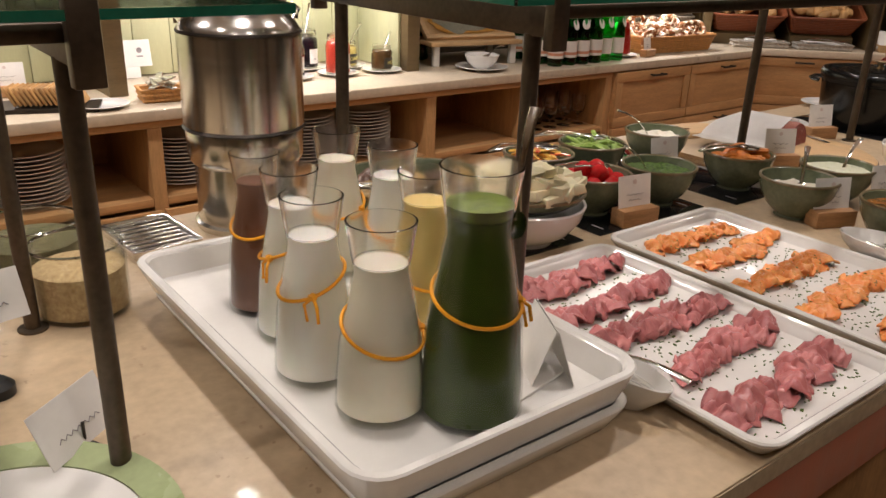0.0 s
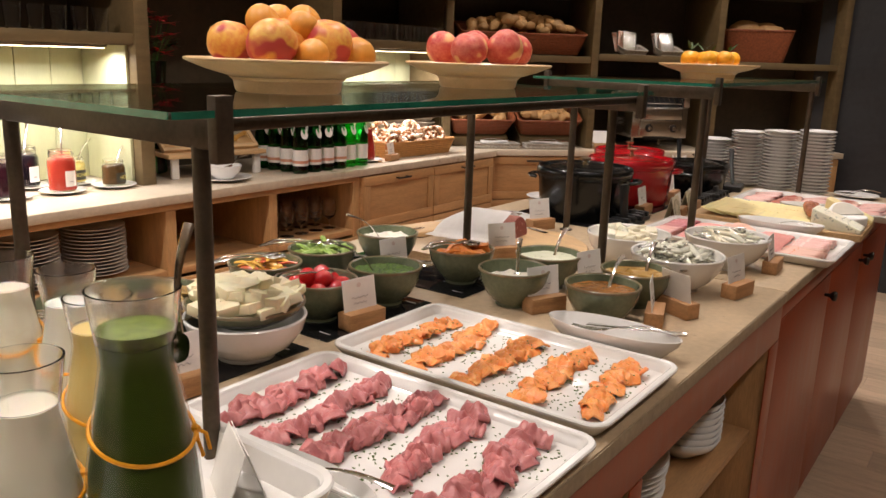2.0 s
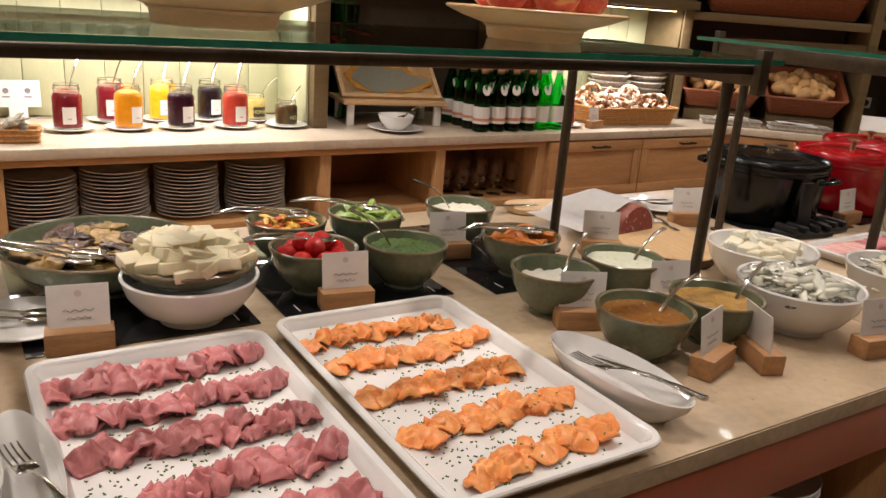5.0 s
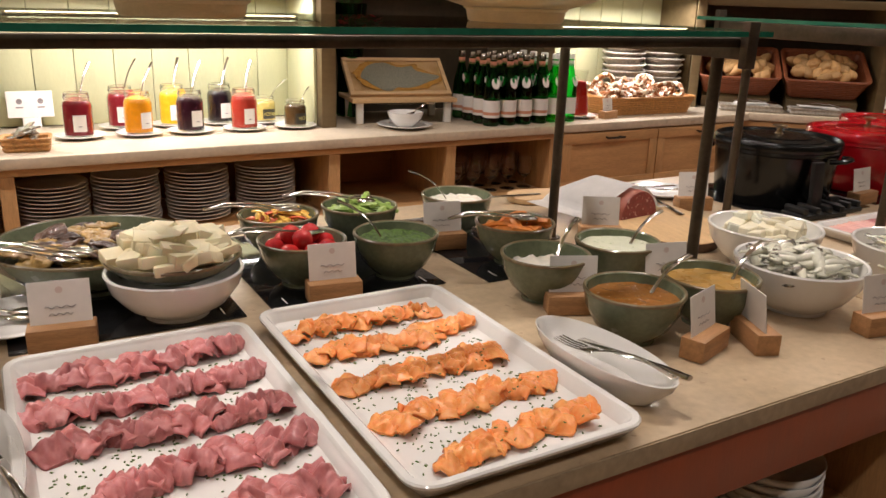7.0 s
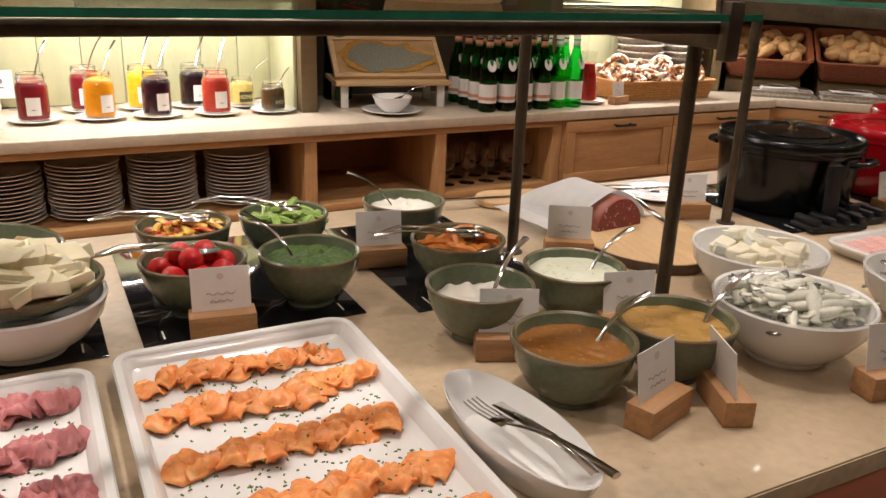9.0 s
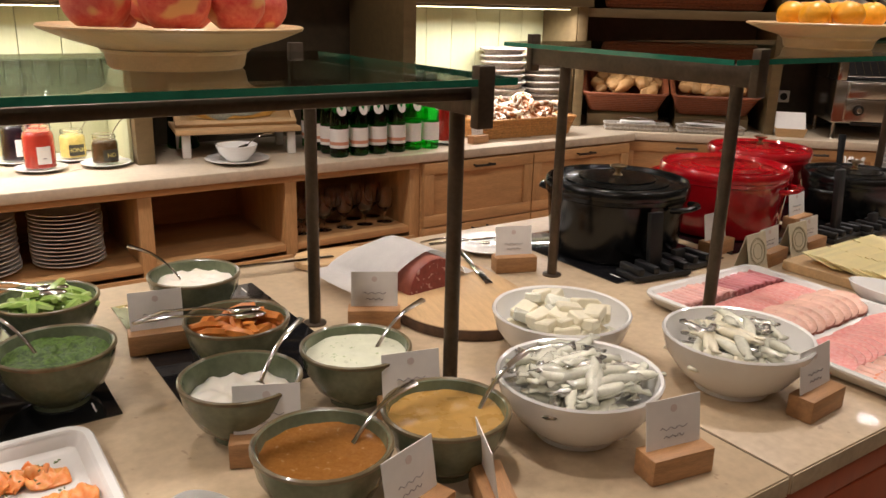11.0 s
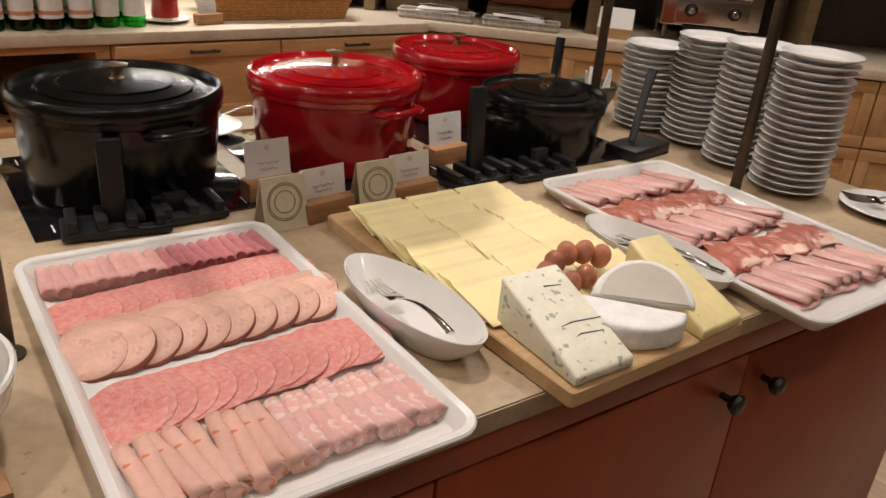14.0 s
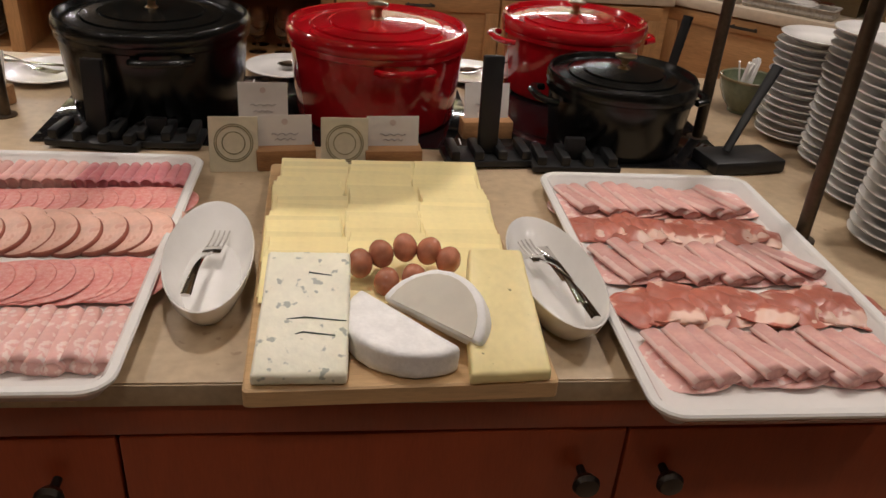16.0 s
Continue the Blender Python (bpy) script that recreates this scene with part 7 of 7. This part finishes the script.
# upper shelves of the wing
m = wp(0.24, 0.30, 1.452, 12)
solid("basket_riser", loft([[Vector(p) for p in ((-0.33, -0.12, z0), (0.33, -0.12, z0), (0.33, 0.12, z1), (-0.33, 0.12, z1))] for z0, z1 in ((0, 0), (0.001, 0.052))]), SHELF_WOOD, "dark sloping wooden riser under a bread basket", "riser", wp(0.24, 0.30, 1.4505), "basket risers", smooth=False)
m = wp(0.24, 0.30, 1.481, 12)
basket(m, 0.385, 0.155, 0.12, WICKER, "wide russet wicker basket heaped with dark rolls", 0.03, 9)
heap(m, 0.32, 0.10, 0.10, 62, "brown seeded bread roll in the wide basket", "rolls in the upper basket", 0.10)
m = wp(1.83, 0.32, 1.452, 0, 0, -20)
basket(m, 0.215, 0.16, 0.19, WICKER, "russet wicker basket of loaves on the shelf", 0.04, 9)
for x, y, z, r in ((-0.06, 0.0, 0.20, 0.11), (0.07, 0.03, 0.20, 0.095), (0.11, -0.05, 0.19, 0.07)):
    solid("bread_loaf", blob((0, 0, 0), (r, r * 0.65, r * 0.55), sub=3, rough=0.12, seed=int(r * 99)), CRUST, "floury brown bread loaf in the basket", "bread loaf", m @ pose(x, y, z, 0, 0, 20), "bread loaves")
ORANGE_WRAP = material("orange_print", (0.62, 0.16, 0.05), 0.35, vary=0.35, scale=30, second=(0.75, 0.66, 0.55))
for s in (0.95, 1.19):
    t = thing("packet_basket", "small wicker basket of printed packets", "basket", wp(s, 0.22, 1.472, 18, 0, 8), "packet baskets")
    part("weave", loft([rrect(0.085 + d, 0.06 + d, 0.012, z) for d, z in ((-0.012, 0), (-0.006, 0.012), (-0.009, 0.024), (0, 0.045), (-0.004, 0.047), (-0.012, 0.04), (-0.02, 0.006))]), GREY_WICKER, t)
    for i in range(6):
        solid("printed_packet", box(-0.045, 0.045, -0.004, 0.004, 0, 0.13, 0.003), ORANGE_WRAP if i % 2 else FOIL, "orange and silver printed paper packet", "packet", wp(s - 0.025 + rnd(-0.02, 0.02), 0.18 + i * 0.018, 1.488, -24 + rnd(-5, 5), rnd(-8, 8), rnd(-10, 10)), "printed packets")


# ---- glasses and flowers on the rear shelving ----
def tumbler(m, h=0.085, r=0.03, stem=False, grp="tumblers"):
    g = thing("drinking_glass", "clear drinking glass on a shelf", "glass", m, grp)
    prof = [(r * 0.8, 0), (r, h), (r - 0.0022, h), (r * 0.8 - 0.003, 0.006), (0.003, 0.006)] if not stem else [(r * 0.9, 0), (r * 0.85, 0.003), (0.005, 0.007), (0.005, h * 0.3), (r * 0.8, h * 0.45), (r, h * 0.7), (r * 0.85, h), (r * 0.85 - 0.0018, h), (r - 0.002, h * 0.7), (r * 0.8 - 0.003, h * 0.47), (0.003, h * 0.36)]
    part("glass", lathe(prof, 22), CLEAR_SOLID, g)
    return g


g1 = tumbler(pose(3.12, 2.80, 1.4975))
for i in range(12):
    for j in range(2):
        if i or j:
            copy_thing(g1, pose(3.12 + i * 0.075, 2.80 + j * 0.09, 1.4975))
for i in range(13):
    copy_thing(g1, pose(0.90 + i * 0.08, 2.80, 1.4725))
for i in range(9):
    copy_thing(g1, pose(-0.05 + i * 0.08, 2.80, 1.4725))
g2 = tumbler(pose(2.50, 2.62, 0.6105), 0.135, 0.036, True, "stemmed glasses")
for i in range(5):
    for j in range(2):
        if i or j:
            copy_thing(g2, pose(2.50 + i * 0.09, 2.62 + j * 0.1, 0.6105))
vs_ = thing("flower_vase", "tall dark glass vase of red flowers", "vase", pose(2.20, 3.03, RZ))
part("vase", lathe([(0.055, 0), (0.06, 0.006), (0.05, 0.2), (0.075, 0.47), (0.072, 0.47), (0.046, 0.2), (0.054, 0.01), (0.003, 0.008)], 32), BOTTLE_DARK, vs_)
for i in range(26):
    a, rr, z = rnd(0, 6.3), rnd(0.02, 0.17), rnd(0.50, 0.68)
    x, y = rr * math.cos(a), rr * math.sin(a) * 0.45
    part("stem", tube([(x * 0.2, y * 0.2, 0.02), (x * 0.3, y * 0.3, 0.46), (x, y, z)], 0.0022, 5), LEAF, vs_)
    bm = bmesh.new()
    for k in range(7):
        b0 = rnd(0, 6.3)
        l, wd = rnd(0.030, 0.048), 0.014
        dz = rnd(-0.3, 0.5)
        c = Vector((x, y, z))
        d = Vector((math.cos(b0), math.sin(b0), dz))
        sd = Vector((-math.sin(b0), math.cos(b0), 0))
        p = [bm.verts.new(c), bm.verts.new(c + d * l * 0.5 + sd * wd), bm.verts.new(c + d * l + Vector((0, 0, -0.004))), bm.verts.new(c + d * l * 0.5 - sd * wd)]
        bm.faces.new(p)
    bmesh.ops.solidify(bm, geom=bm.faces[:], thickness=0.0008)
    part("blossom" if i % 3 else "leaf_cluster", bm, FLOWER if i % 3 else LEAF, vs_)

# ---- plank floor ----
FLOOR = material("bleached_oak_floor", (0.55, 0.40, 0.27), 0.45, vary=0.2, scale=5, fine=45, bump=0.05, stretch=(8, 1, 8), random_vary=0.16)
PW, PL = 0.165, 1.9
pm = {}
fl = bpy.data.objects["floor"]
far = bmesh.new()
count = 0
for i in range(int(11 / PW)):
    x = -3.5 + i * PW
    y = -4 - (i * 0.73) % PL
    while y < 3.2:
        y0, y1 = max(y, -4), min(y + PL, 3.2)
        if y1 - y0 > 0.05:
            near = 1.5 < x < 6.0 and y1 > -2.2 and y0 < 1.6
            if near and count < 290:
                key = round(y1 - y0, 3)
                if key not in pm:
                    bm = box(0.0008, PW - 0.0008, 0.0008, key - 0.0008, -0.0119, 0, 0.0008, seg=1)
                    pm[key] = bpy.data.meshes.new("plank")
                    bm.to_mesh(pm[key])
                    bm.free()
                    pm[key].materials.append(FLOOR)
                ob = new("plank", pm[key])
                ob.parent = fl
                ob.location = (x, y0, 0)
                count += 1
            else:
                box(x + 0.0008, x + PW - 0.0008, y0 + 0.0008, y1 - 0.0008, -0.0119, 0, 0, far)
        y += PL
tagged(part("far_planks", far, FLOOR, fl, smooth=False), kind="stuff")
